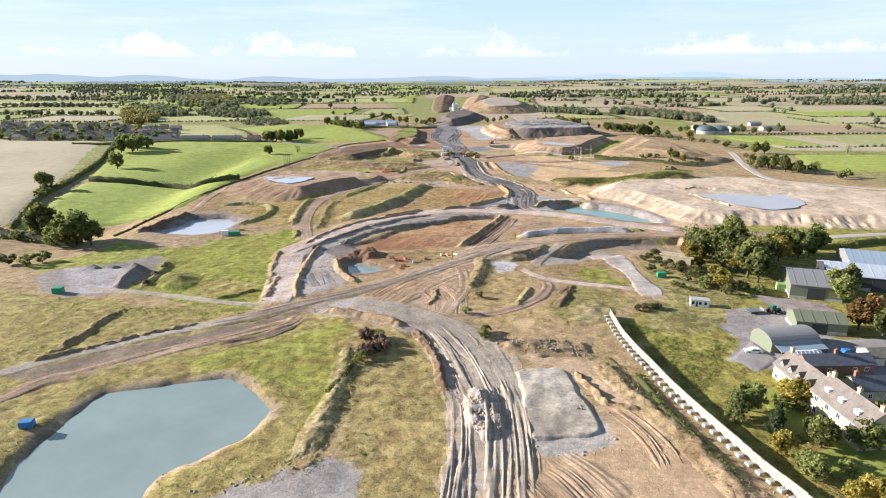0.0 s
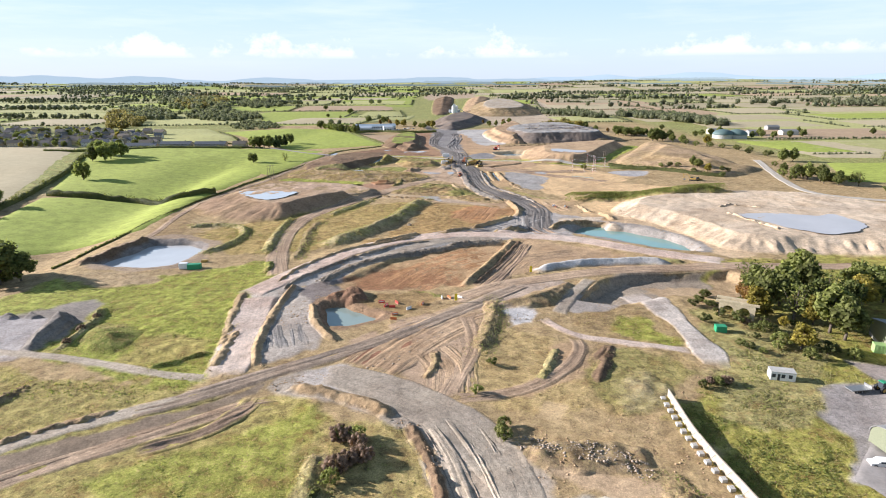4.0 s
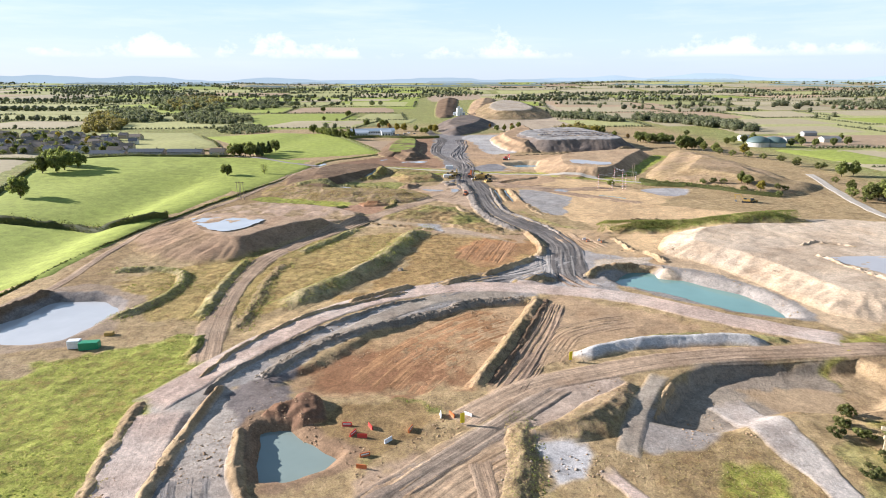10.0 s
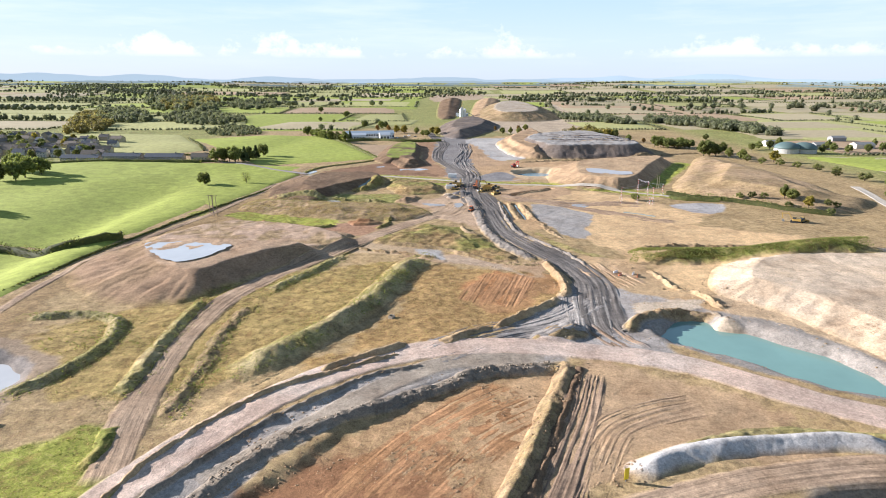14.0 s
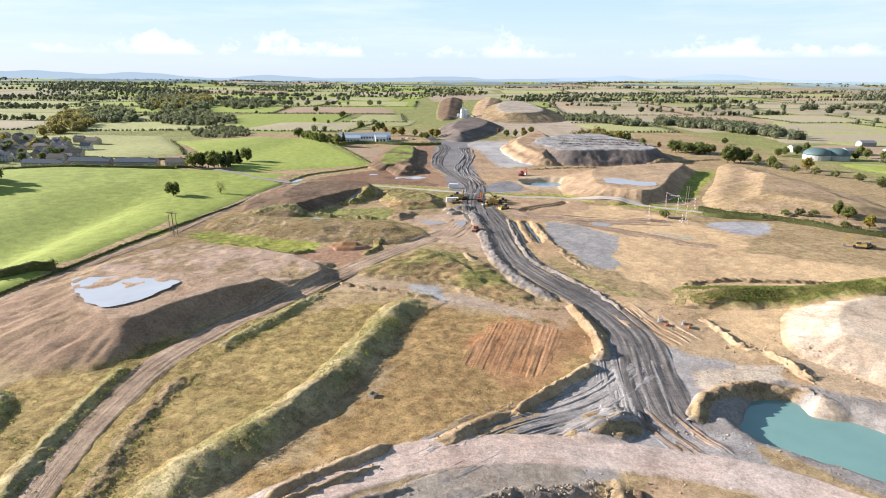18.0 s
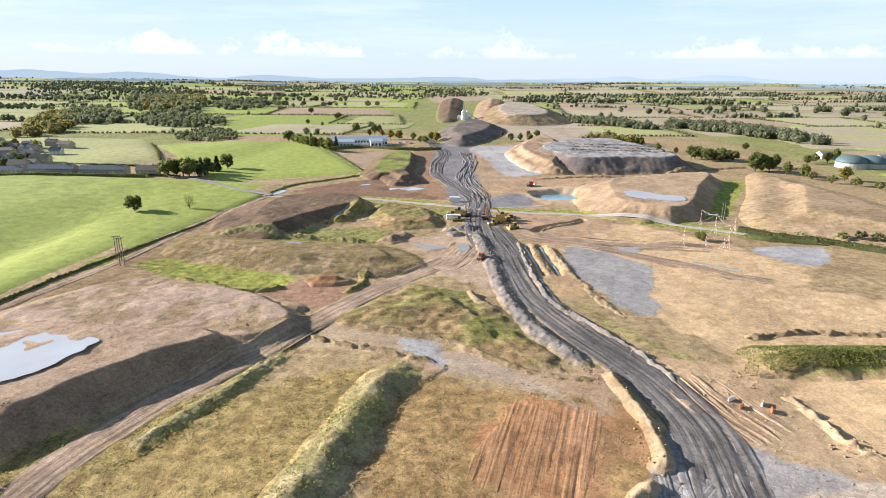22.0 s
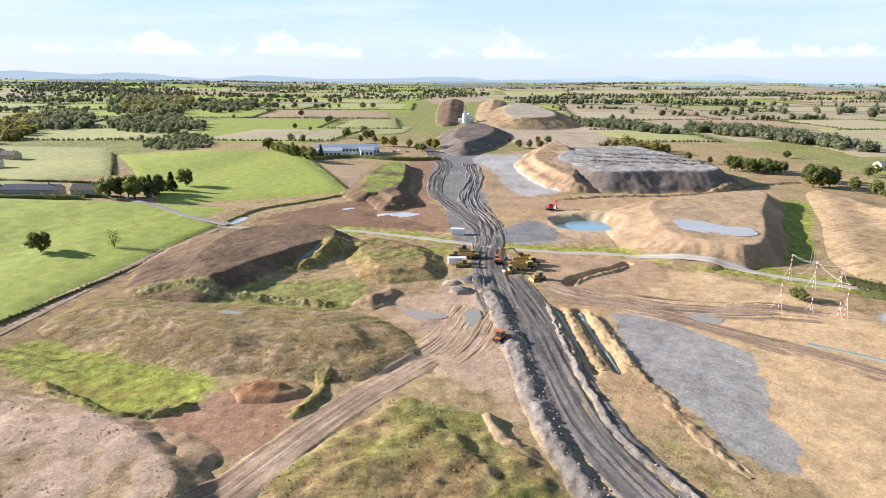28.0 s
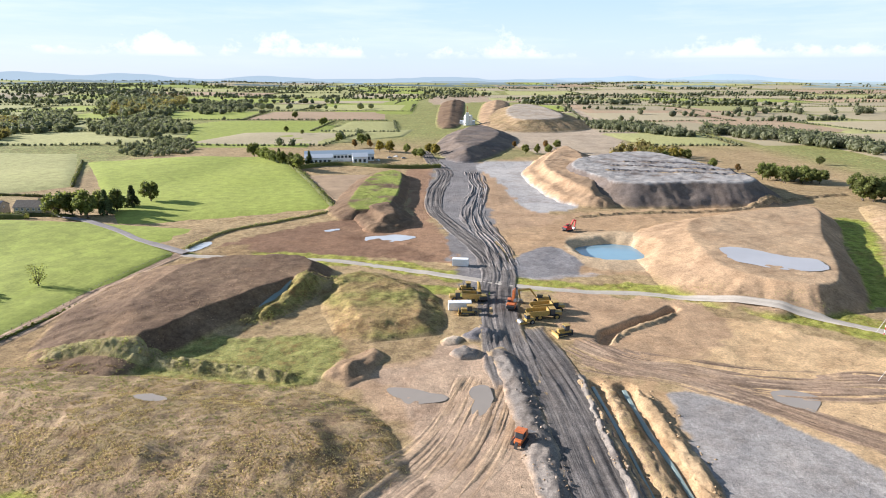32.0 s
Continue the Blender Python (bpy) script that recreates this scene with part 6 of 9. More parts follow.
LEAF = {
    "oak": leaf_mat("dark oak leaves", (0.144, 0.169, 0.053), (0.194, 0.200, 0.062)),
    "olive": leaf_mat("olive leaves", (0.219, 0.225, 0.069), (0.169, 0.181, 0.056)),
    "gold": leaf_mat("yellowing leaves", (0.375, 0.288, 0.056), (0.250, 0.213, 0.050)),
    "rust": leaf_mat("rusty autumn leaves", (0.338, 0.181, 0.062), (0.225, 0.150, 0.056)),
    "conifer": leaf_mat("dark conifer needles", (0.075, 0.103, 0.044), (0.106, 0.125, 0.053)),
    "hedge": leaf_mat("hedge leaves", (0.106, 0.125, 0.040), (0.163, 0.156, 0.053)),
    "weed": leaf_mat("weeds", (0.27, 0.265, 0.10), (0.38, 0.33, 0.17), 0.1, 0.25),
    "dryscrub": leaf_mat("dead brown stems", (0.30, 0.205, 0.15), (0.23, 0.155, 0.11), 0.1, 0.4),
    "thicket": leaf_mat("green thicket of weeds", (0.19, 0.225, 0.055), (0.28, 0.26, 0.09), 0.1, 0.35),
    "dryweed": leaf_mat("dry grass tufts", (0.47, 0.375, 0.205), (0.38, 0.28, 0.13), 0.1, 0.25),
    # lighter than real foliage: distance haze is put into this leaf colour
    "wood": leaf_mat("haze-paled far woodland", (0.152, 0.168, 0.098), (0.205, 0.20, 0.12), 0.1, 0.4),
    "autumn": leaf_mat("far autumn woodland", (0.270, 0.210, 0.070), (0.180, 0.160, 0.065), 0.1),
}
BARK = paint("bark", (0.13, 0.10, 0.075), 0.95, 0, 0.4)


def leaf_quads(centres, radii, per, size, seed, squash=1.0, up=0.0):
    """Loose leaf sprays round many small centres: vertices and faces."""
    r = np.random.RandomState(seed)
    c = np.repeat(np.asarray(centres, float), per, axis=0)
    rad = np.repeat(np.asarray(radii, float), per)
    n = len(c)
    d = r.normal(size=(n, 3))
    d /= np.linalg.norm(d, axis=1)[:, None]
    p = c + d * (rad * r.uniform(0.55, 1.0, n))[:, None] * np.array([1, 1, squash])
    nrm = d + r.normal(size=(n, 3)) * 0.55
    nrm = nrm * (1 - up) + np.array((0, 0, 1.0)) * up
    nrm /= np.linalg.norm(nrm, axis=1)[:, None]
    u = np.cross(nrm, r.normal(size=(n, 3)))
    u /= np.linalg.norm(u, axis=1)[:, None] + 1e-9
    v = np.cross(nrm, u)
    s = size * r.uniform(0.6, 1.3, n)[:, None]
    q = np.stack([p - u * s, p - v * s * 0.6, p + u * s, p + v * s * 0.6], 1).reshape(-1, 3)
    return q, np.arange(len(q)).reshape(-1, 4)


def make_tree(kind, h, r, seed, clumps=46, per=36, leaf=0.46, shape="round", label="", stem=0.18):
    """A tree with a forked trunk and a crown of leaf sprays."""
    g = random.Random(seed)
    tr = thing("tree", Matrix.Identity(4), label, "tree")
    bm = bmesh.new()
    t0 = h * stem
    tube((0, 0, -0.4), (0.1 * g.uniform(-1, 1), 0.1 * g.uniform(-1, 1), t0), h * 0.034, h * 0.022, 8, bm)
    cs, rs = [], []
    for i in range(clumps):
        if shape == "cone":
            f = g.random() ** 0.8
            a, z = g.uniform(0, 6.283), h * (0.08 + 0.9 * f)
            rr = r * (1 - f) * g.uniform(0.55, 1)
            cs.append((math.cos(a) * rr, math.sin(a) * rr, z))
            rs.append(r * (0.20 + 0.25 * (1 - f)))
        else:
            while True:
                x, y, z = (g.uniform(-1, 1) for _ in range(3))
                if 0.25 < x * x + y * y + z * z < 1:
                    break
            tall = (h - t0 * 0.8) / 2
            zz = t0 * 0.85 + tall * (1 + z * 0.86)
            w = r * (0.84 if shape == "round" else 0.72) * (1.0 if z < 0.2 else 1.12 - 0.5 * z)
            cs.append((x * w, y * w, zz))
            rs.append(r * g.uniform(0.22, 0.36))
    for i in range(0, len(cs), 4):
        tube((0, 0, t0 * g.uniform(0.7, 1.0)), cs[i], h * 0.014, h * 0.004, 5, bm)
    tube((0, 0, t0), (0, 0, h * 0.8), h * 0.02, h * 0.006, 6, bm)
    part("trunk", bm, BARK, tr, smooth=True)
    v, f = leaf_quads(cs, rs, per, leaf * h / 10, seed)
    oc = np.array([(1, 0, 0), (-1, 0, 0), (0, 1, 0), (0, -1, 0), (0, 0, 1), (0, 0, -1)], float) * 0.82
    of = np.array([(0, 2, 4, 4), (2, 1, 4, 4), (1, 3, 4, 4), (3, 0, 4, 4), (2, 0, 5, 5), (1, 2, 5, 5), (3, 1, 5, 5), (0, 3, 5, 5)])[:, :3]
    if shape != "bare":
        for c_, r_ in zip(cs, rs):
            bmc = np.array(c_) + oc * r_ * 0.8
            f3 = of + len(v)
            v = np.concatenate([v, bmc])
            f = np.concatenate([f, np.column_stack([f3, f3[:, 2]])])
    finish("crown", v, f, LEAF[kind], smooth=False, parent=tr)
    return tr


TREES = {
    "oak": [make_tree("oak", 12, 5.6, 1, label="broad oak with dense dark green leaves"), make_tree("oak", 11, 5.0, 2, label="round dark green tree in full leaf")],
    "olive": [make_tree("olive", 10, 4.4, 3, label="olive green tree with a loose crown"), make_tree("olive", 12, 4.6, 4, label="tall olive green tree with a ragged crown", shape="tall")],
    "gold": [make_tree("gold", 9, 4.0, 5, label="tree with yellowing autumn leaves")],
    "rust": [make_tree("rust", 10, 3.8, 6, label="tree with rusty brown autumn leaves", shape="tall")],
    "conifer": [make_tree("conifer", 11, 3.2, 7, label="dark conical conifer in a garden", shape="cone", per=40)],
    "bare": [make_tree("olive", 10, 4.4, 8, clumps=26, per=20, leaf=0.3, shape="bare", label="thin open tree half out of leaf")],
    "bush": [make_tree("olive", 4, 2.6, 9, clumps=22, per=30, leaf=0.5, label="rounded green shrub", stem=0.12), make_tree("hedge", 4, 2.8, 10, clumps=22, per=30, leaf=0.5, label="dense dark shrub", stem=0.12)],
}
TREES["scrub"] = [make_tree("dryscrub", 4, 3.4, 12, clumps=60, per=60, leaf=0.2, label="dense bush of dead brown stems", stem=0.05)]
for name in ("bush", "scrub"):
    for ob in TREES[name]:
        ob.name = "shrub"
        tagged(ob, "rounded leafy shrub on rough grass" if name == "bush" else "dense bush of dead brown stems", "shrub")
USED = set()


def plant(kind, x, y, h, label="", wide=1.0, group=""):
    src = rng.choice(TREES[kind])
    base_h = {"oak": 11.5, "olive": 11, "gold": 9, "rust": 10, "conifer": 11, "bare": 10, "bush": 4, "scrub": 4}[kind]
    s = h / base_h
    m = on(x, y, rng.uniform(0, 360), 0.1) @ Matrix.Diagonal((s * wide, s * wide, s, 1))
    if src in USED:
        ob = copy_thing(src, m)
    else:
        USED.add(src)
        ob = src
        ob.matrix_basis = m
    ob.matrix_basis = m
    if label:
        ob["label"] = label
    if group:
        ob["group"] = group
    return ob


def trees_at(rows):
    for kind, h, spots in rows:
        for x, y in spots:
            plant(kind, x, y, h * rng.uniform(0.9, 1.12), wide=rng.uniform(0.9, 1.2))


def hedge(pts, h=2.6, w=2.4, kind="hedge", label="clipped dark green field hedge", dens=1.0, trees=0.0):
    line = curve(pts, 2.0)
    n = len(line)
    r = np.random.RandomState(int(abs(line[0, 0]) * 10) % 9999)
    k = max(2, int(3 * dens))
    c = np.repeat(line, k, axis=0) + r.normal(size=(n * k, 2)) * w * 0.22
    hh = h * (0.75 + 0.35 * fbm(c[:, 0], c[:, 1], 9, 2, 90))
    z = land(c[:, 0], c[:, 1]) + hh * r.uniform(0.3, 0.75, n * k)
    v, f = leaf_quads(np.column_stack([c, z]), np.full(n * k, w * 0.42), 9, 0.42, 5)
    ob = thing("hedge", Matrix.Identity(4), label, "hedge")
    finish("foliage", v, f, LEAF[kind], smooth=False, parent=ob)
    tang = np.gradient(line, axis=0)
    tang /= np.linalg.norm(tang, axis=1)[:, None]
    nor = np.stack([tang[:, 1], -tang[:, 0]], 1)
    off = np.array([-0.5, -0.45, 0, 0.45, 0.5]) * w * 0.8
    zz = np.array([-0.2, 0.62, 0.82, 0.62, -0.2]) * h
    x, y = line[:, None, 0] + nor[:, None, 0] * off, line[:, None, 1] + nor[:, None, 1] * off
    zc = land(x.ravel(), y.ravel()).reshape(x.shape) + zz * (0.85 + 0.2 * vnoise(x, y, 4, 91))
    finish("core", np.stack([x.ravel(), y.ravel(), zc.ravel()], 1), grid_faces(n, 5), LEAF[kind], smooth=False, parent=ob)
    return ob


# ------------------------------------------------------------ near fields
FIELD = {"green": "bright green grazed pasture", "pale": "pale dry pasture", "stubble": "pale golden stubble field", "plough": "bare brown ploughed field"}


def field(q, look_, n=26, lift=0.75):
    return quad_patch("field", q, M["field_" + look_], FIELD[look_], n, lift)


field([(-912.2, 742.3), (-393.1, 694.9), (-217, 281.8), (-300.4, 211.7)], "stubble")
field([(-367, 663.7), (-113.1, 633.6), (-144.2, 416.4), (-256.3, 413.5)], "green")
field([(-253, 406.5), (-144.3, 413.3), (-146.5, 318.9), (-212.9, 277.3)], "green")
field([(-300.1, 850.2), (-145.1, 883.6), (-57, 671.6), (-154.1, 632.6)], "green")
field([(-541, 878.1), (-332.4, 896.8), (-235.4, 734.1), (-328.9, 672.4)], "pale")
field([(-330.4, 646.8), (-160.4, 636.8), (-105.9, 591.5), (-125.6, 475.2)], "green")
field([(-103, 776.7), (-51.98, 782.9), (-54.51, 680), (-63.14, 691.6)], "plough", lift=0.8)
field([(-264.7, 937.9), (-356.8, 1203), (-154.5, 1213), (-136.3, 942.5)], "green")
field([(-172.8, 1100), (-41.79, 1146), (-50.25, 1056), (-132.2, 961.9)], "pale")
field([(321.6, 530), (550.5, 500.3), (459.4, 414.1), (278.1, 437)], "green")
field([(335, 698), (709.9, 651.4), (585.2, 533.3), (335.4, 558.4)], "stubble")
field([(583, 1371), (886.6, 1174), (533.5, 724.4), (416.9, 847.5)], "pale")
field([(256.5, 1790), (663.8, 1600), (483.2, 1201), (264.2, 1346)], "plough")
field([(-61.83, 1428), (-191.7, 1420), (-357.7, 1998), (-72.8, 2023)], "green")
# ------------------------------------------------------------ far countryside
FIELDS_FAR, HEDGE_LINES = [], []
rf = random.Random(21)
ROWS_Y = [560, 690, 830, 960, 1110, 1290, 1500, 1740, 2020, 2340, 2700, 3120, 3580, 4060, 4500]
for y0, y1 in zip(ROWS_Y, ROWS_Y[1:]):
    x = -1.0 * (y1 * 0.92 + 250)
    while x < y1 * 0.92 + 250:
        w = rf.uniform(120, 330) * (0.8 + y0 / 3500)
        a, b = x, x + w
        x = b
        lo_l, hi_r = -70 - 0.0 * y0, 210 - min(90, (y0 - 560) * 0.06)
        if y0 < 930:
            lo_l, hi_r = -1400, 330
        if y0 < 900 and b < 0:
            if b > -430 or y0 < 640:
                continue
            if -720 < (a + b) / 2 < -250 and y0 < 900:
                continue
        if b > lo_l and a < hi_r:
            if a < lo_l - 60:
                b = lo_l
            elif b > hi_r + 60:
                a = hi_r
            else:
                continue
        sk = 0.12 * math.sin(a * 0.011 + y0)
        j = lambda: rf.uniform(-14, 14)
        q = [(a + 5 + j(), y0 + 4 + a * 0.04), (b - 5 + j(), y0 + 4 + b * 0.04), (b - 5 + j() + sk * 60, y1 - 4 + b * 0.04), (a + 5 + j() + sk * 60, y1 - 4 + a * 0.04)]
        # many pale looks among the far fields, their colour standing in for haze
        if (a + b) / 2 < 60:
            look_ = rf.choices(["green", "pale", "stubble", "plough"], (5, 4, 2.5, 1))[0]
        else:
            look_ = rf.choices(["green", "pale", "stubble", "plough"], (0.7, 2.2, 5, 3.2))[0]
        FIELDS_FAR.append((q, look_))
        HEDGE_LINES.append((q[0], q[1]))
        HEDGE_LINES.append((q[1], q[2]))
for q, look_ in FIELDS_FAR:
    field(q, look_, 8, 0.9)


def blob_stuff(name, spots, material, label, category, seed=3, leafy=2100, fine=2):
    """Many lumpy crowns far off, as one object: spots of x, y, radius, height."""
    bm = bmesh.new()
    bmesh.ops.create_icosphere(bm, subdivisions=fine, radius=1)
    base = np.array([v.co[:] for v in bm.verts])
    tri = np.array([[v.index for v in f.verts] for f in bm.faces])
    bm.free()
    r = np.random.RandomState(seed)
    s = np.asarray(spots, float)
    n, k = len(s), len(base)
    lump = 1 + 0.5 * (r.rand(n, k) - 0.5)
    z = land(s[:, 0], s[:, 1])
    v = 0.70 * base[None] * lump[..., None] * np.stack([s[:, 2], s[:, 2], s[:, 3] * 0.58], 1)[:, None, :]
    v = v + np.stack([s[:, 0], s[:, 1], z + s[:, 3] * 0.45], 1)[:, None, :]
    f = (tri[None] + (np.arange(n) * k)[:, None, None]).reshape(-1, 3)
    v = v.reshape(-1, 3)
    f = np.concatenate([f, f[:, 2:]], 1)
    close = s[(np.hypot(s[:, 0], s[:, 1]) < leafy)]
    if len(close):
        zc = land(close[:, 0], close[:, 1])
        big = close[:, 3] > 4
        for grp, per, k_ in ((close[big], 84, 0.22), (close[~big], 14, 0.34)):
            if len(grp):
                zg = land(grp[:, 0], grp[:, 1]) + grp[:, 3] * 0.5
                lv, lf = leaf_quads(np.column_stack([grp[:, 0], grp[:, 1], zg]), grp[:, 2] * 1.12, per, 1.0, seed, 1.0)
                mid = lv.reshape(-1, 4, 3).mean(1, keepdims=True)
                sc = np.repeat(grp[:, 2] * k_, per)[:, None, None]
                lv = (mid + (lv.reshape(-1, 4, 3) - mid) * sc).reshape(-1, 3)
                f = np.concatenate([f, lf + len(v)])
                v = np.concatenate([v, lv])
    return finish(name, v, f, material, label, category, "stuff", smooth=False)


spots = []
for p, q in HEDGE_LINES:
    p, q = np.array(p), np.array(q)
    d = np.linalg.norm(q - p)
    if math.hypot(*p) > 4400 or rf.random() < 0.25:
        continue
    big = rf.random() < 0.16
    step = 4.5 if p[1] < 1600 else 8
    s = 0.0
    while s < d:
        c = p + (q - p) * s / d
        tall = rf.uniform(6, 12) if (big and rf.random() < 0.55) or rf.random() < 0.03 else rf.uniform(1.8, 3.4)
        spots.append((c[0] + rf.uniform(-1.5, 1.5), c[1] + rf.uniform(-1.5, 1.5), max(1.9, tall * 0.45), tall))
        s += step * (1.0 if tall < 4 else 1.3)
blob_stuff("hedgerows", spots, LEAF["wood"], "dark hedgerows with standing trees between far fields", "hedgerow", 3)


def wood(pts, n, hmin, hmax):
    line = curve(pts, 20, True)
    lo, hi = line.min(0), line.max(0)
    out = []
    while len(out) < 3 * n:
        x, y = rf.uniform(lo[0], hi[0]), rf.uniform(lo[1], hi[1])
        if inside(np.array([x]), np.array([y]), line)[0] > 0:
            h = rf.uniform(hmin, hmax)
            out.append((x, y, h * rf.uniform(0.34, 0.52), h * 0.82))
    return out


WOODS = wood([(-529.7, 1063), (-652.1, 1262), (-666.5, 1391), (-499.7, 1168), (-462.1, 1053)], 60, 9, 15) + wood([(-609.5, 1395), (-995.2, 2140), (-833.9, 2156), (-475.4, 1403), (-476.5, 1271)], 70, 12, 20) \
    + wood([(-457.5, 1111), (-502.6, 1358), (-356.5, 1175), (-297.5, 1046), (-351.8, 1019)], 80, 7, 12) + wood([(-316.2, 936.1), (-308.6, 1021), (-250.8, 957.5), (-230.5, 884.6), (-276, 875.6)], 70, 3, 6) \
    + wood([(-552.5, 1573), (-512.6, 1821), (-372.3, 1585), (-396.6, 1378)], 50, 8, 14) + wood([(-1310, 2109), (-1878, 3077), (-1695, 3346), (-995.2, 2140), (-899.6, 1658)], 150, 9, 15) \
    + wood([(216.1, 1267.1), (268.1, 1233.9), (286.7, 1119.1), (289.0, 1038.5), (262.9, 1061.4), (234.6, 1129.0), (196.9, 1173.1)], 60, 7, 12) + wood([(324.4, 1122.8), (388.1, 1144.1), (417.3, 1075.5), (423.6, 981.9), (423.3, 897.8), (398.6, 872.0), (385.4, 920.9), (370.0, 988.1), (340.6, 1043.1)], 90, 9, 15) \
    + wood([(932.1, 1576), (1299, 1729), (1300, 1479), (975, 1293)], 80, 8, 14) \
    + wood([(1287, 2145), (1604, 2565), (2371, 2647), (1703, 2000)], 60, 9, 14)
for _ in range(30):
    yy = rf.uniform(1300, 4400)
    xx = rf.uniform(-1, 1) * yy * 0.95
    if -60 < xx < 190 and yy < 2400:
        continue
    for _ in range(int(rf.uniform(12, 46))):
        h = rf.uniform(8, 15)
        WOODS.append((xx + rf.gauss(0, 60 + yy * 0.03), yy + rf.gauss(0, 22), h * 0.5, h))
FAR_BELTS = []
for _ in range(115):
    yy = 1350 * (4300 / 1350) ** rf.random()
    xx = rf.uniform(-1, 1) * yy * 0.92
    if -120 < xx < 300 and yy < 2500 or -760 < xx < -200 and yy < 1500:
        continue
    length, slant, thick = rf.uniform(90, 330) * (0.7 + yy / 2600), rf.uniform(-0.18, 0.18), rf.uniform(4, 13)
    hi_ = rf.uniform(8, 15)
    for _ in range(int(length / 9.0)):
        s = rf.uniform(-0.5, 0.5) * length
        h = hi_ * rf.uniform(0.6, 1.15)
        FAR_BELTS.append((xx + s, yy + s * slant + rf.gauss(0, thick), h * rf.uniform(0.5, 0.75), h))
COPSE = wood([(-478.2, 899.8), (-615.2, 1142), (-621, 1226), (-470.5, 991.6), (-441.5, 900.6)], 40, 9, 14) + wood([(-567.1, 1365), (-818.2, 1921), (-871.3, 2205), (-702.5, 1968), (-480.9, 1408)], 45, 12, 19) + wood([(129.4, 826.4), (163.5, 929.5), (206.7, 954.7), (192.5, 858.7)], 12, 8, 12)
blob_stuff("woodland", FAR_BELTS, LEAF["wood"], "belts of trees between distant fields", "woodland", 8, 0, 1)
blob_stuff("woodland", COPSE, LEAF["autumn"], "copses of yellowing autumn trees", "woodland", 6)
blob_stuff("woodland", WOODS, LEAF["wood"], "far mixed woodland and copses in haze-paled autumn colours", "woodland", 4)
# wooded distance and hills along the horizon; haze is painted as a blue-green glow
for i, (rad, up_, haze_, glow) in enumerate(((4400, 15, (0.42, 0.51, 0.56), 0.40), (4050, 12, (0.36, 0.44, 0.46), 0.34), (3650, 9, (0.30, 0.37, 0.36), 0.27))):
    fm, nd, lk, bs = node_mat("woods with painted haze", 1.0, 0.0)
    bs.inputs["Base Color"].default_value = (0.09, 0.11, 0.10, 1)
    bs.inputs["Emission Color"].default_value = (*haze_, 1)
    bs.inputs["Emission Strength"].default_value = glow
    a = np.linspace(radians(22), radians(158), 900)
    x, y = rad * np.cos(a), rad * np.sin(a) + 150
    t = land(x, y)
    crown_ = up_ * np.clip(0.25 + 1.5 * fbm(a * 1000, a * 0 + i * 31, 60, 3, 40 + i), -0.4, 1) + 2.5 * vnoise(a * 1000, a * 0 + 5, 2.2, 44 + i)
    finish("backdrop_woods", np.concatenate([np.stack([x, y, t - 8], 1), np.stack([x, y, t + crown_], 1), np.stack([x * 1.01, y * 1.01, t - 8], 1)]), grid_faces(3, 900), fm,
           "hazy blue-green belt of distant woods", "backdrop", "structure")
# hills along the horizon, their haze put in as pale blue emission
hill_mat, nd, lk, bs = node_mat("hills with painted haze", 1.0, 0.0)
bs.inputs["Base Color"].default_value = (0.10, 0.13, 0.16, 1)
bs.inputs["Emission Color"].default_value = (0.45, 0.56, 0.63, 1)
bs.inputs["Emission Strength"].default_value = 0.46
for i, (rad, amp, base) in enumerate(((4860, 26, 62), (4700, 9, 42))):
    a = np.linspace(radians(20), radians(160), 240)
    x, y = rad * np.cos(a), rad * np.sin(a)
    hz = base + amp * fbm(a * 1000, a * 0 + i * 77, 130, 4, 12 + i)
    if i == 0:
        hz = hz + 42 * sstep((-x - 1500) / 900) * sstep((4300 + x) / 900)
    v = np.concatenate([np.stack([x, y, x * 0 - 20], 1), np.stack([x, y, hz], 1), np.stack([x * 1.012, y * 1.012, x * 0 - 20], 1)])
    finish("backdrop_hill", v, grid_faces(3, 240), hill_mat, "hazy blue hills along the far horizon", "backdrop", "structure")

# ------------------------------------------------------------ hedges and trees near the site
hedge([(-365.2, 657.9), (-313.4, 546.6), (-279.2, 452.4), (-256, 387.1), (-240.6, 340.9), (-215.6, 281.8)], 4.2, 3.6)
hedge([(-251.9, 412.8), (-224.9, 408.6), (-194.8, 407.8), (-164.5, 398.1), (-145.2, 413.2)], 5.2, 5.0, label="thick dark green field hedge", dens=1.6)
hedge([(-246.4, 275.4), (-215.2, 268.5), (-190.4, 262), (-166.4, 254.6)], 5.5, 7.5, label="overgrown dark field hedge", dens=2.2)
hedge([(-182.7, 647.5), (-205.7, 651.8), (-275.7, 647.9)], 2.5, 2.5)
hedge([(-300.4, 846.9), (-260.8, 777.2), (-237.9, 734.1)], 2.2, 2.0)
hedge([(-134.1, 852.1), (-93.64, 758.6), (-60.24, 672.9)], 3.0, 3.0, label="ragged field hedge with bushes")
hedge([(-113.5, 807.2), (-85.73, 831.2), (-48.34, 817.6), (-4.696, 816)], 4.0, 5.0, label="thick dark hedge below the white building")
hedge([(138.5, 518), (150.9, 507.1), (165.4, 499), (176.5, 488.6), (190.4, 473.3), (206, 463.6)], 3.4, 5.0, "hedge", "scrubby hedge at the foot of the hill", dens=1.6)
hedge([(136.8, 507), (142.2, 502), (160.5, 495.2)], 3.0, 4.0, "hedge", "scrubby hedge beside the lane")
hedge([(150.1, 234.3), (168, 234), (195.3, 242.1), (255, 255.1)], 3.0, 3.5, "hedge", "dark hedge beside the farm road")
hedge([(-388.3, 694.7), (-308.2, 710.9), (-218, 707.3)], 2.0, 2.0)
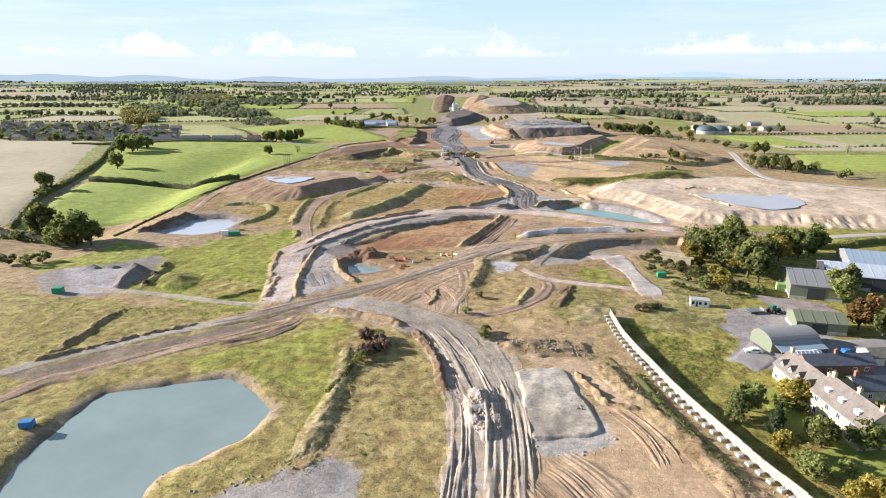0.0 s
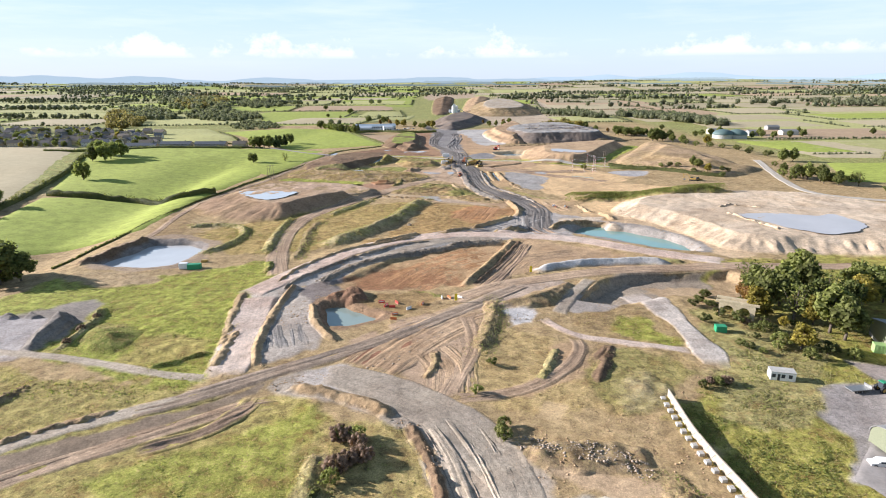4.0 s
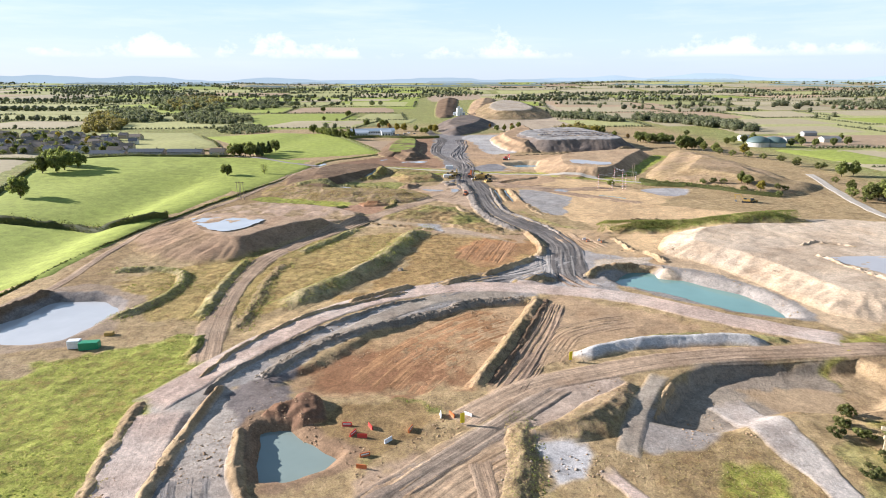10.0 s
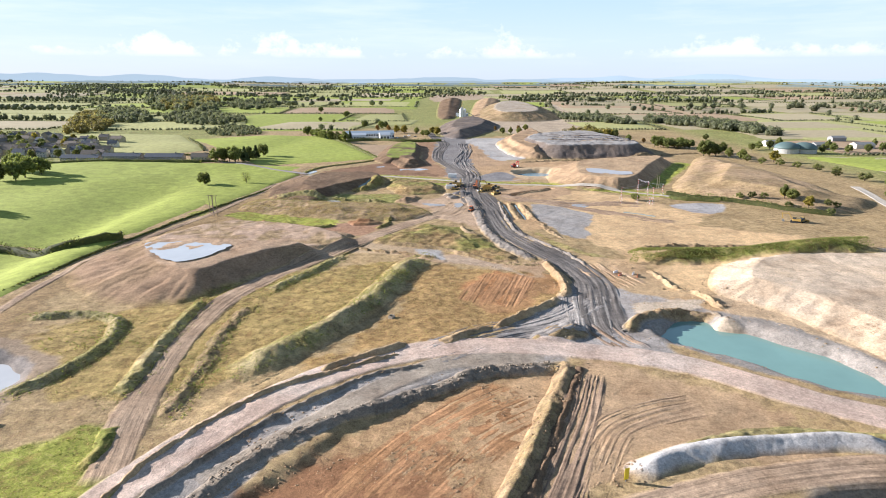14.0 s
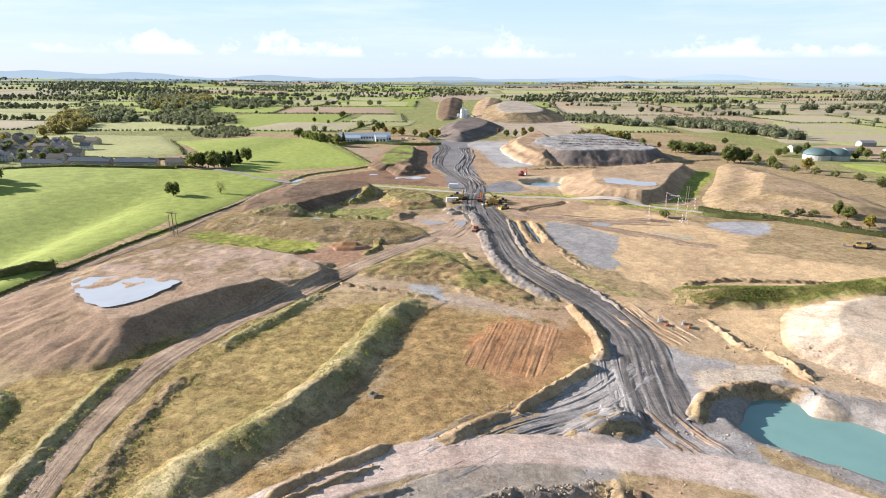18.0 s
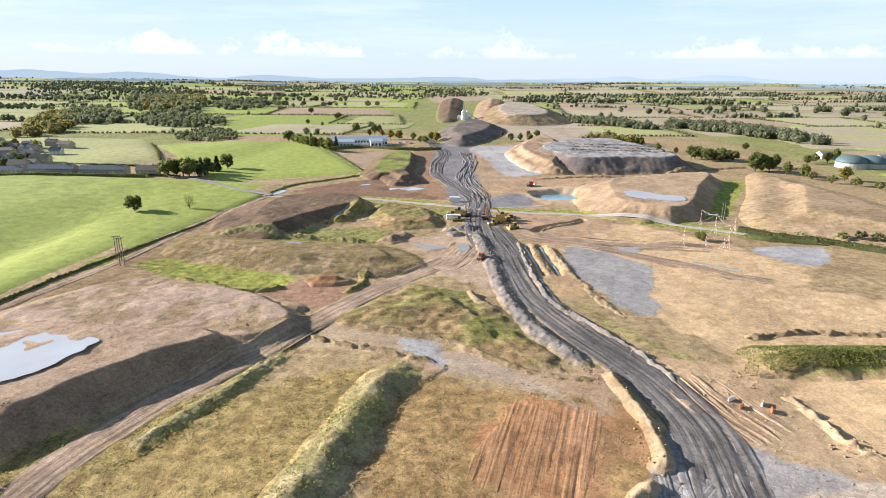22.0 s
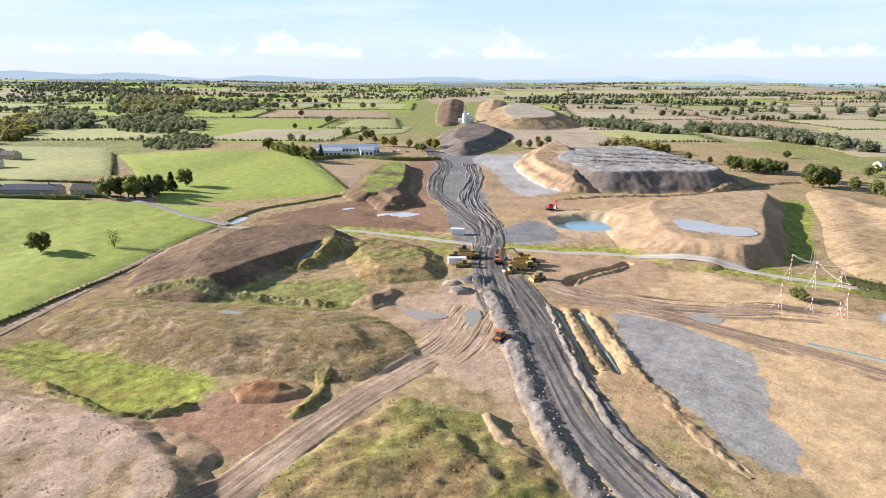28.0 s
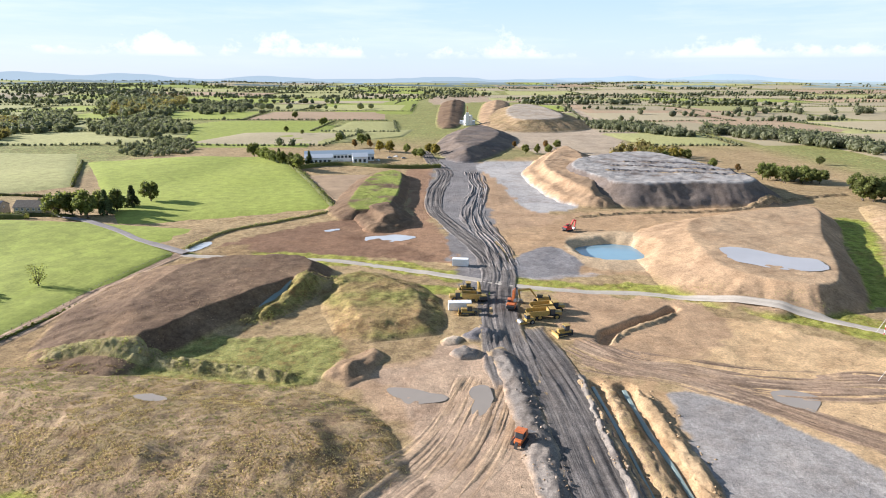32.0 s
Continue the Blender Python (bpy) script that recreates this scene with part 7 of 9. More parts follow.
hedge([(-60.19, 664.9), (-84.19, 641.6), (-100, 625.5), (-106.3, 598.5)], 1.2, 1.8, "weed", "low weedy field margin")
hedge([(53.28, 90.19), (51.72, 98.72), (49.5, 110.8), (48.16, 125.7)], 1.4, 2.0, "hedge", "low scrub along the barrier")
hedge([(-156, 266.6), (-152.1, 314.7), (-141.4, 409.5), (-112.7, 537.9)], 1.1, 1.2, label="low dark hedge along the field edge")
hedge([(-23.1, 133.3), (-24.0, 128.2), (-25.6, 123.5), (-26.7, 119.9)], 1.3, 2.2, "hedge", "dark scrub along an overgrown bank")
trees_at([
    ("oak", 15, [(-262.5, 469.2)]), ("oak", 12, [(-258.4, 373.2)]), ("oak", 15, [(-299.6, 546.2), (-290.2, 548.5), (-290.1, 557.7)]), ("oak", 17, [(-165.3, 250.2)]), ("oak", 11, [(-176.1, 253.2), (-159.2, 252.9)]),
    ("bush", 5, [(-163, 216.4), (-173, 220.1), (-160.8, 222.1)]),
    ("oak", 8.5, [(-161.1, 545.8)]), ("bare", 9.5, [(-135.7, 552.7)]),
    ("oak", 13, [(-192.4, 650.8), (-187.7, 654.2), (-176.4, 648.2), (-169.2, 661.4), (-164.2, 686.8)]), ("conifer", 12, [(-170.6, 654.7), (-166.3, 671.9)]), ("olive", 12, [(-183.5, 654.3), (-178.9, 662.7)]),
    ("oak", 11, [(-167.5, 875.5), (-151.4, 854.9), (-140.6, 842.1), (-131.2, 832.9), (-123.7, 830.1)]), ("olive", 11, [(-160.4, 868.5), (-145.7, 848.4), (-115.6, 807.2), (-109.4, 799.2)]), ("conifer", 12, [(-135.2, 839.1), (-109, 830.5)]),
    ("oak", 10, [(-115, 993.8), (-88.02, 973.6), (-83.6, 984.2)]), ("gold", 10, [(-63.16, 918.4), (-52.83, 910.4), (-15.99, 903.5), (-10.58, 891.9)]), ("rust", 9, [(-90.5, 944.2), (-75.57, 944.7)]), ("olive", 9, [(-27.66, 880), (-36.61, 902.8), (-22.4, 872.9)]),
    ("oak", 9, [(226.2, 767), (225.9, 756.2), (235.4, 762.9), (236.1, 754.3), (244.4, 758.8), (247.5, 754.6)]), ("oak", 12, [(239.3, 701.7), (242.6, 697.1), (250.8, 702)]), ("gold", 9, [(184.4, 879.5), (192.8, 869.1), (204.3, 880.2)]), ("olive", 10, [(177, 879.3), (184.3, 865.4), (203.7, 866)]),
    ("rust", 7, [(170.4, 897.8), (217.9, 805.9)]), ("oak", 8, [(206, 822.1), (301.8, 842.9)]), ("olive", 9, [(72.15, 906.4), (81.38, 898.8), (93, 907.1), (102.3, 915.6)]), ("rust", 8, [(97.51, 950.9), (66.59, 949.8)]),
    ("oak", 10, [(220.8, 768.8), (226.2, 758.9), (242.5, 773.6), (245.9, 760.1)]), ("oak", 11, [(253.7, 729), (254.3, 717.5), (266.7, 723.9)]),
    ("olive", 7, [(194.7, 489.5), (196.4, 484.7)]), ("bush", 4, [(173.4, 497.7), (178.6, 494.3), (183.8, 491.1), (210.5, 474.1), (214.4, 472.6)]), ("gold", 6, [(195.9, 491.3), (199.4, 488)]),
    ("olive", 8, [(257.1, 475.7), (258.2, 460.3), (272.1, 469), (270.5, 454)]), ("bush", 5, [(269.4, 509.1), (246.2, 446.2), (269.1, 440), (284.7, 474.8), (284, 439.6)]), ("oak", 9, [(259.5, 454.4), (526, 754.9)]),
    ("bush", 4, [(113.4, 500.5), (113.3, 502.4)]), ("olive", 10, [(-174.5, 1212), (-174.5, 1193)]), ("oak", 10, [(-243.8, 1320)]), ("olive", 7, [(-171.3, 1065), (-197.3, 1092)]),
])
trees_at([("oak", 9, [(316.5, 753.2), (328.2, 753.3), (363.7, 725.6), (380.6, 734.9), (388.9, 725.9), (408.5, 726.1), (429, 735.4)]), ("olive", 9, [(304.7, 743.4), (347.9, 773.7), (386.8, 753.9), (440.6, 764.5)])])
trees_at([
    ("oak", 11, [(218.2, 770.9), (226, 775), (233.6, 771.8), (241.4, 763.9)]), ("oak", 14, [(238.9, 700.3), (246, 705)]), ("olive", 10, [(254.2, 684.7), (262, 676)]), ("gold", 10, [(282.3, 661.3)]), ("bush", 6, [(261, 665), (266, 650), (276, 640), (283, 628), (290, 612), (296, 600), (289, 588), (297, 570)]),
    ("olive", 12, [(252.8, 452.5), (258, 447.4), (263, 441)]), ("oak", 11, [(261.2, 434), (267, 427.6), (292.3, 537.2), (300.5, 536.9)]), ("bare", 9, [(284.3, 435.8), (380.4, 540.1), (278, 424)]), ("bush", 6, [(247.4, 459.9), (270, 440), (276, 447), (281.9, 402.6), (290, 408)]),
    ("scrub", 3.2, [(-21.2, 148.3), (-17.1, 146.1), (-18.6, 140.8), (-20.3, 138.9), (-16.0, 141.8)]), ("bush", 2.6, [(12.1, 150.2), (12.9, 152.6), (7.9, 165.8), (12.6, 180.0)]), ("scrub", 2.0, [(-105.5, 194.5), (-105.4, 201.8), (-107.0, 212.1)]),
    ("bush", 2.2, [(84.2, 222.0), (89.5, 227.8), (87.1, 218.2), (82.3, 190.7), (88.6, 194.6), (85.8, 185.7), (90.6, 200.2), (95.9, 197.2), (95.5, 190.6)]), ("scrub", 2.0, [(68.5, 170.1), (64.5, 170.2), (96.2, 204.6), (101.3, 193.1), (90.4, 204.7)]), ("gold", 4, [(100.1, 201.5), (99.2, 209.3)]),
    ("gold", 7, [(199, 473)]), ("bush", 4, [(190, 476), (207, 466)]),
    ("oak", 14, [(-320.9, 589.1), (-312, 584)]), ("oak", 12, [(-295, 572.2), (-287, 570)]), ("bush", 6, [(-247, 356), (-243, 345), (-252, 366)]), ("olive", 15, [(-186.3, 262.8)]), ("bush", 5, [(-181, 259), (-175, 262), (-192, 266), (-199, 262), (-168, 256)]),
])
# copse and garden of the farm
trees_at([
    ("olive", 13, [(100.9, 212.2), (108.2, 217.8), (120.4, 225.1), (111.5, 197.7), (112.7, 192.9)]), ("olive", 13, [(101.9, 220.8), (118.4, 228.3)]), ("bare", 13, [(106, 206), (104, 226), (124, 219)]), ("gold", 10, [(96, 210), (110, 203), (133, 216)]), ("oak", 12, [(116.2, 212), (140.9, 222.5), (143.5, 220.2), (148.9, 222.3)]),
    ("olive", 12, [(139.4, 227.9), (153.5, 226.1)]), ("rust", 8, [(98.41, 218)]), ("gold", 7, [(97.03, 187.5)]), ("oak", 10, [(120.2, 205.2), (126, 211.8)]),
    ("bush", 4, [(93.18, 199.2), (93.39, 190.3), (96.43, 182.1), (102.5, 184.6), (107.8, 181.9), (89.49, 205.7), (91.31, 215.9)]),
    ("olive", 10, [(129.8, 174), (131.6, 181.6), (137.3, 181.5)]), ("rust", 10, [(120.5, 152.4), (126.1, 156.3)]), ("olive", 9, [(123.3, 146.8), (135.1, 158.2)]),
    ("oak", 7.5, [(63.91, 108.5), (67.68, 111.1)]), ("conifer", 7, [(68.76, 102.7)]), ("gold", 6, [(79.73, 113.9), (78.48, 114.7)]), ("olive", 6.5, [(75.33, 98.12), (75.6, 100.7)]), ("gold", 5.5, [(66.18, 95.89)]),
    ("olive", 6, [(67.79, 88.5), (67.59, 90.38)]), ("olive", 8, [(83.09, 96.97), (87.34, 100.2)]), ("bush", 3, [(75.44, 90.3), (62.47, 106.8), (75.53, 112.8), (78.59, 110.5)]), ("gold", 5, [(71.23, 82.64), (75.14, 83.3), (76.08, 81.24)]),
    ("bush", 2.5, [(84.35, 222.3), (85.7, 218.6), (96.42, 204.9), (95.55, 199), (91.38, 188.3), (62.02, 167.6), (66.36, 169.4), (83.55, 188.5), (103.1, 201.8)]), ("bush", 3, [(-20.9, 148.6), (-17.71, 148.6), (-20.75, 135.2), (12.56, 148.2)]),
    ("rust", 6, [(99.82, 225.9), (100, 223.4)]), ("bush", 3, [(87.86, 226), (80.86, 218.7), (85.16, 210), (79.1, 206.1), (95.99, 218.6)]),
])

# ------------------------------------------------------------ building materials
STONE = earth("honey limestone wall", (0.52, 0.43, 0.28), (0.44, 0.36, 0.23), big=0.8, fine=4, relief=0.05, contrast=0.25)
BRICK = earth("red brick wall", (0.33, 0.17, 0.11), (0.27, 0.14, 0.09), big=0.8, fine=5, relief=0.03, contrast=0.25)
RENDER = paint("cream render", (0.66, 0.60, 0.48), 0.9, 0, 0.2)
TILE = earth("brown roof tiles", (0.225, 0.19, 0.155), (0.185, 0.155, 0.125), big=0.6, fine=5, relief=0.06, contrast=0.3)
SLATE = earth("blue slate roof", (0.12, 0.13, 0.15), (0.15, 0.155, 0.165), big=0.6, fine=5, relief=0.04, contrast=0.25)
SHEET = paint("grey roof sheets", (0.30, 0.29, 0.27), 0.6, 0.2, 0.3)
SHEET_PALE = paint("pale roof sheets", (0.58, 0.61, 0.63), 0.45, 0.2, 0.2)
SHEET_BLUE = paint("blue roof sheets", (0.36, 0.43, 0.48), 0.45, 0.2, 0.2)
GREENSIDE = paint("olive green cladding", (0.21, 0.22, 0.14), 0.6, 0.1, 0.25)
WHITE = paint("white paint", (0.80, 0.79, 0.76), 0.5, 0, 0.2)
GLASS = paint("dark window glass", (0.05, 0.06, 0.07), 0.08, 0, 0.1)
BLACK = paint("black rubber", (0.025, 0.025, 0.027), 0.85, 0, 0.3)
YELLOW = paint("machine yellow paint", (0.46, 0.30, 0.085), 0.45, 0, 0.35)
ORANGE = paint("machine orange paint", (0.62, 0.17, 0.05), 0.45, 0, 0.3)
REDP = paint("red paint", (0.55, 0.05, 0.035), 0.5, 0, 0.2)
GREENP = paint("green paint", (0.03, 0.28, 0.13), 0.45, 0, 0.2)
GREENP2 = paint("light green paint", (0.28, 0.42, 0.16), 0.5, 0, 0.25)
BLUEP = paint("blue paint", (0.05, 0.20, 0.42), 0.45, 0, 0.2)
STEEL = paint("grey steel", (0.32, 0.32, 0.31), 0.45, 0.6, 0.3)
DARKP = paint("dark grey steel", (0.07, 0.07, 0.07), 0.6, 0.3, 0.3)
CONCRETE = earth("concrete", (0.47, 0.45, 0.41), (0.40, 0.38, 0.34), big=0.6, fine=4, relief=0.03, contrast=0.2)
PANEL = paint("pale timber hoarding", (0.44, 0.365, 0.275), 0.8, 0, 0.2)
POLE = paint("weathered pole timber", (0.22, 0.17, 0.12), 0.9, 0, 0.3)
TARMAC = earth("yard tarmac", (0.27, 0.245, 0.225), (0.31, 0.275, 0.245), big=0.2, fine=2, relief=0.04, contrast=0.18)


def gable_roof(parent, x0, x1, y0, y1, eave, ridge, material, over=0.35, thick=0.18, label=""):
    """Two slopes with thickness; the ridge runs along x."""
    ym = (y0 + y1) / 2
    k = (ridge - eave) / (ym - y0)
    e = eave - over * k
    bm = prism([(y0 - over, e), (ym, ridge), (y1 + over, e), (y1 + over, e + thick), (ym, ridge + thick), (y0 - over, e + thick)], x0 - over, x1 + over)
    return part("roof", bm, material, parent, label)


def gable_walls(parent, x0, x1, y0, y1, eave, ridge, material, label=""):
    ym = (y0 + y1) / 2
    return part("wall", prism([(y0, -0.6), (y1, -0.6), (y1, eave), (ym, ridge - 0.03), (y0, eave)], x0, x1), material, parent, label)


def window(parent, x, y, z, w, h, face, frame_mat=None):
    """A window in a wall that faces -y (0), +x (1), +y (2) or -x (3); x, y is on the wall."""
    m = pose(x, y, z, 0, 0, 90 * face)
    t = 0.07
    fr = part("window", boxes((-w / 2, w / 2, -0.05, 0.04, -t, t), (-w / 2, w / 2, -0.05, 0.04, h - t, h + t), (-w / 2 - t, -w / 2 + t, -0.05, 0.04, -t, h + t), (w / 2 - t, w / 2 + t, -0.05, 0.04, -t, h + t), (-0.03, 0.03, -0.05, 0.04, 0, h)), frame_mat or WHITE, parent)
    fr.matrix_basis = m
    part("pane", boxes((-w / 2, w / 2, -0.025, 0.02, 0, h)), GLASS, fr)
    return fr


def chimney(parent, x, y, z0, z1, material, s=0.45):
    c = part("chimney", boxes((x - s, x + s, y - s * 0.7, y + s * 0.7, z0, z1), (x - s - 0.06, x + s + 0.06, y - s * 0.7 - 0.06, y + s * 0.7 + 0.06, z1 - 0.25, z1 - 0.08)), material, parent)
    for dx in (-0.2, 0.2):
        part("chimney_pot", tube((x + dx, y, z1 - 0.02), (x + dx, y, z1 + 0.4), 0.13, 0.1, 8), BRICK, c)


# ------------------------------------------------------------ farmhouse: x runs along the house, front faces -y
fh = thing("farmhouse", pose(*(80.94, 125.8), 0, 0, 0, -87), "long honey stone farmhouse with brown tiled roofs and dormers", "house")
fh.location.z = low(83, 112, 10) - 0.1
gable_walls(fh, 0, 14, 0, 7, 4.3, 7.4, STONE)
gable_roof(fh, 0, 14, 0, 7, 4.3, 7.4, TILE)
gable_walls(fh, 14.004, 29, -0.8, 7.2, 5.6, 8.8, STONE)
gable_roof(fh, 14.4, 29, -0.8, 7.2, 5.6, 8.8, TILE)
for x in (2.2, 5.2, 8.2, 11.6):
    d = part("dormer", prism([(-0.6, 4.2), (0.6, 4.2), (0.6, 5.5), (0, 6.2), (-0.6, 5.5)], 0.35, 2.6, "y"), STONE, fh)
    d.location.x = x
    part("dormer_roof", prism([(-0.8, 5.35), (0, 6.25), (0.8, 5.35), (0.8, 5.47), (0, 6.4), (-0.8, 5.47)], 0.15, 2.7, "y"), TILE, d)
    w = window(d, 0, 0.33, 4.5, 0.8, 0.9, 0)
for x in (1.5, 5.2, 8.8, 12.3):
    window(fh, x, -0.02, 1.0, 1.1, 1.3, 0)
for x in (16.2, 19.5, 22.8, 26.4):
    window(fh, x, -0.82, 1.0, 1.1, 1.5, 0)
    window(fh, x, -0.82, 3.7, 1.1, 1.3, 0)
for x in (16.5, 20.5, 25.0):
    part("skylight", boxes((x, x + 1.4, 0.2, 1.6, 6.35, 7.45), bevel=0.05), WHITE, fh, "white boxed skylight")
window(fh, 29.02, 2.0, 1.2, 1.0, 1.3, 1)
window(fh, 29.02, 4.6, 3.7, 1.0, 1.2, 1)
part("door", boxes((6.6, 7.6, -0.06, 0.03, 0, 2.05)), POLE, fh)
part("porch", prism([(-1.5, 2.5), (0.05, 3.1), (0.05, 3.25), (-1.5, 2.65)], 6.2, 8.0), TILE, fh)
for x, y, z in ((0.6, 3.5, 8.6), (13.4, 3.5, 8.8), (15, 3.2, 10), (22, 3.4, 10.2), (28.4, 3.2, 10)):
    chimney(fh, x, y, 6.6, z, STONE)
# back wing and outbuildings of the yard
bw = thing("outbuilding", pose(*(90.16, 126.9), 0, 0, 0, 2), "low brick outbuilding with a blue slate roof", "outbuilding")
bw.location.z = low(98, 124, 7) - 0.05
gable_walls(bw, 0, 17, 0, 5.5, 2.7, 4.4, BRICK)
gable_roof(bw, 0, 17, 0, 5.5, 2.7, 4.4, SLATE)
for x in (2, 5.5, 12, 15):
    window(bw, x, -0.02, 0.9, 1.0, 1.0, 0)
for x in (8.2, 10):
    part("door", boxes((x - 0.5, x + 0.5, -0.05, 0.03, 0, 2.05)), POLE, bw)
chimney(bw, 8.5, 2.7, 4.0, 5.6, BRICK)
wing = thing("outbuilding", pose(*(93.76, 114.5), 0, 0, 0, 2), "stone back wing with a dark slate roof", "outbuilding")
wing.location.z = low(97, 112, 7) - 0.05
gable_walls(wing, 0, 13, 0, 5.5, 3.2, 5.2, STONE)
gable_roof(wing, 0, 13, 0, 5.5, 3.2, 5.2, SLATE)
window(wing, 3, -0.02, 1.0, 1.0, 1.2, 0)
window(wing, 7, -0.02, 1.0, 1.0, 1.2, 0)
chimney(wing, 1.0, 2.7, 4.4, 6.6, BRICK)
chimney(wing, 10.5, 2.7, 4.4, 6.6, BRICK)
sh = thing("store_shed", pose(*(109.3, 130.7), 0, 0, 0, 4), "cream walled store with a low roof", "shed")
sh.location.z = low(114, 130, 5) - 0.05
gable_walls(sh, 0, 9, 0, 6, 2.8, 4.0, RENDER)
gable_roof(sh, 0, 9, 0, 6, 2.8, 4.0, TILE)
part("door", boxes((3, 5.4, -0.05, 0.03, 0, 2.3)), POLE, sh)
# round-roofed barn
rb = thing("round_roof_barn", pose(87.5, 138.5, 0, 0, 0, 8), "round-roofed barn with dark sheets and pale green end wall", "barn")
rb.location.z = low(92, 142, 7) - 0.05
rb.scale = (0.72, 0.72, 0.72)
arc = [(6 - 6 * math.cos(radians(a)), 3.6 + 3.2 * math.sin(radians(a))) for a in range(0, 181, 15)]
part("wall", prism([(0.15, -0.5), (11.85, -0.5)] + [(6 + (y - 6) * 0.97, z - 0.08) for y, z in arc[::-1]], 0.2, 19.8), GREENSIDE, rb)
part("roof", prism(arc + [(6 + (y - 6) * 1.025, z + 0.12) for y, z in arc[::-1]], 0, 20), SHEET, rb, "dark curved roof sheets")
part("lean_to_roof", prism([(-4.2, 2.6), (0.1, 3.7), (0.1, 3.85), (-4.2, 2.75)], 1.0, 20), SHEET_BLUE, rb, "blue-grey lean-to sheets")
for x in (1.3, 6, 11, 15.5, 19.7):
    part("post", boxes((x - 0.12, x + 0.12, -4.1, -3.86, -0.5, 2.66)), POLE, rb)
pt = thing("glasshouse", pose(*(91.13, 133.3), 0, 0, 0, 2), "low white framed glasshouse behind the barn", "greenhouse")
pt.location.z = low(95, 132, 4) - 0.05
gable_walls(pt, 0, 7, 0, 3.2, 1.7, 2.6, WHITE)
gable_roof(pt, 0, 7, 0, 3.2, 1.7, 2.6, SHEET_PALE)
for x in np.arange(0.8, 7, 1.1):
    part("rafter", prism([(-0.3, 1.75), (1.6, 2.83), (3.5, 1.75), (3.5, 1.82), (1.6, 2.9), (-0.3, 1.82)], x - 0.04, x + 0.04), WHITE, pt)


def steel_barn(m, lx, ly, eave, ridge, wall, roof, label, doors=(), ribs=True):
    b = thing("barn", m, label, "barn")
    gable_walls(b, 0, lx, 0, ly, eave, ridge, wall)
    gable_roof(b, 0, lx, 0, ly, eave, ridge, roof, 0.25)
    part("plinth", boxes((-0.04, lx + 0.04, -0.04, ly + 0.04, -0.6, 1.2)), CONCRETE, b)
    for x, w, h in doors:
        part("door", boxes((x, x + w, -0.09, -0.045, 0, h)), DARKP, b)
    if ribs:
        ym, k = ly / 2, (ridge - eave) / (ly / 2)
        for x in np.arange(1.5, lx, 3.0):
            part("roof_seam", prism([(-0.2, eave - 0.02 + 0.16), (ym, ridge + 0.17), (ly + 0.2, eave + 0.14), (ly + 0.2, eave + 0.2), (ym, ridge + 0.24), (-0.2, eave + 0.2)], x - 0.05, x + 0.05), roof, b)
    return b


def placed(t_xy, turn, r=6, sink=0.05):
    x, y = t_xy
    return pose(x, y, low(x, y, r) - sink, 0, 0, turn)


steel_barn(placed((101.8, 151.5), -14), 13, 9, 3.6, 5.4, GREENSIDE, GREENSIDE, "olive green steel barn with a shallow roof", ((4, 4, 3.2),))
steel_barn(placed((115.5, 178.2), -20, 7), 15, 20, 5.0, 7.6, GREENSIDE, SHEET, "large green-clad barn with a grey roof", ((5, 5, 4.2),))
steel_barn(placed((134.2, 188), -20, 7), 24, 16, 5.0, 7.4, DARKP, SHEET_PALE, "wide dark barn with pale roof sheets", ((4, 5, 4.2), (13, 5, 4.2)))
steel_barn(placed((149.6, 199.6), -20, 7), 40, 18, 5.2, 7.8, SHEET, SHEET_BLUE, "long barn with blue-grey roof sheets")
ct = thing("container", placed((115.1, 185), -20, 3), "light green shipping container beside the barn", "container")
part("body", boxes((0, 12.2, 0, 2.44, 0, 2.6), bevel=0.04), GREENP2, ct)
for x in np.arange(0.6, 12, 0.8):
    part("rib", boxes((x, x + 0.25, -0.05, -0.002, 0.2, 2.4)), GREENP2, ct)
cb = thing("site_cabin", placed((80.09, 171.8), -14, 3) @ Matrix.Diagonal((0.7, 0.9, 0.9, 1)), "white flat-roofed site cabin on rough grass", "cabin")
part("body", boxes((0, 8, 0, 3, 0.15, 2.6), bevel=0.05), WHITE, cb)
part("roof", boxes((-0.1, 8.1, -0.1, 3.1, 2.604, 2.75)), CONCRETE, cb)
for x in (1, 4, 6.3):
    window(cb, x, -0.02, 1.1, 1.0, 0.9, 0, DARKP)
part("door", boxes((2.2, 3.0, -0.05, -0.004, 0.2, 2.1)), DARKP, cb)
for x in (0.4, 4, 7.6):
    part("foot", boxes((x - 0.2, x + 0.2, 0.2, 2.8, -0.4, 0.146)), CONCRETE, cb)
# yard and garden surfaces
quad_patch("yard", [(73.62, 134.1), (87.41, 148), (88.17, 133.9), (78.48, 126.7)], TARMAC, "worn grey tarmac turning circle", 10, 0.16, "yard")
quad_patch("yard", [(110.7, 147), (138.8, 150.3), (121.4, 122.2), (99.96, 126.5)], TARMAC, "grey concrete farmyard between buildings", 12, 0.14, "yard")
quad_patch("lawn", [(72.97, 120.1), (82.94, 124.7), (78.95, 104.2), (69.72, 98.54)], M["lawn"], "mown green garden lawn", 10, 0.15, "lawn")
quad_patch("lawn", [(68.67, 96.75), (82.21, 100.3), (95.22, 96.49), (75.11, 81.25)], M["lawn"], "mown green garden lawn", 10, 0.15, "lawn")


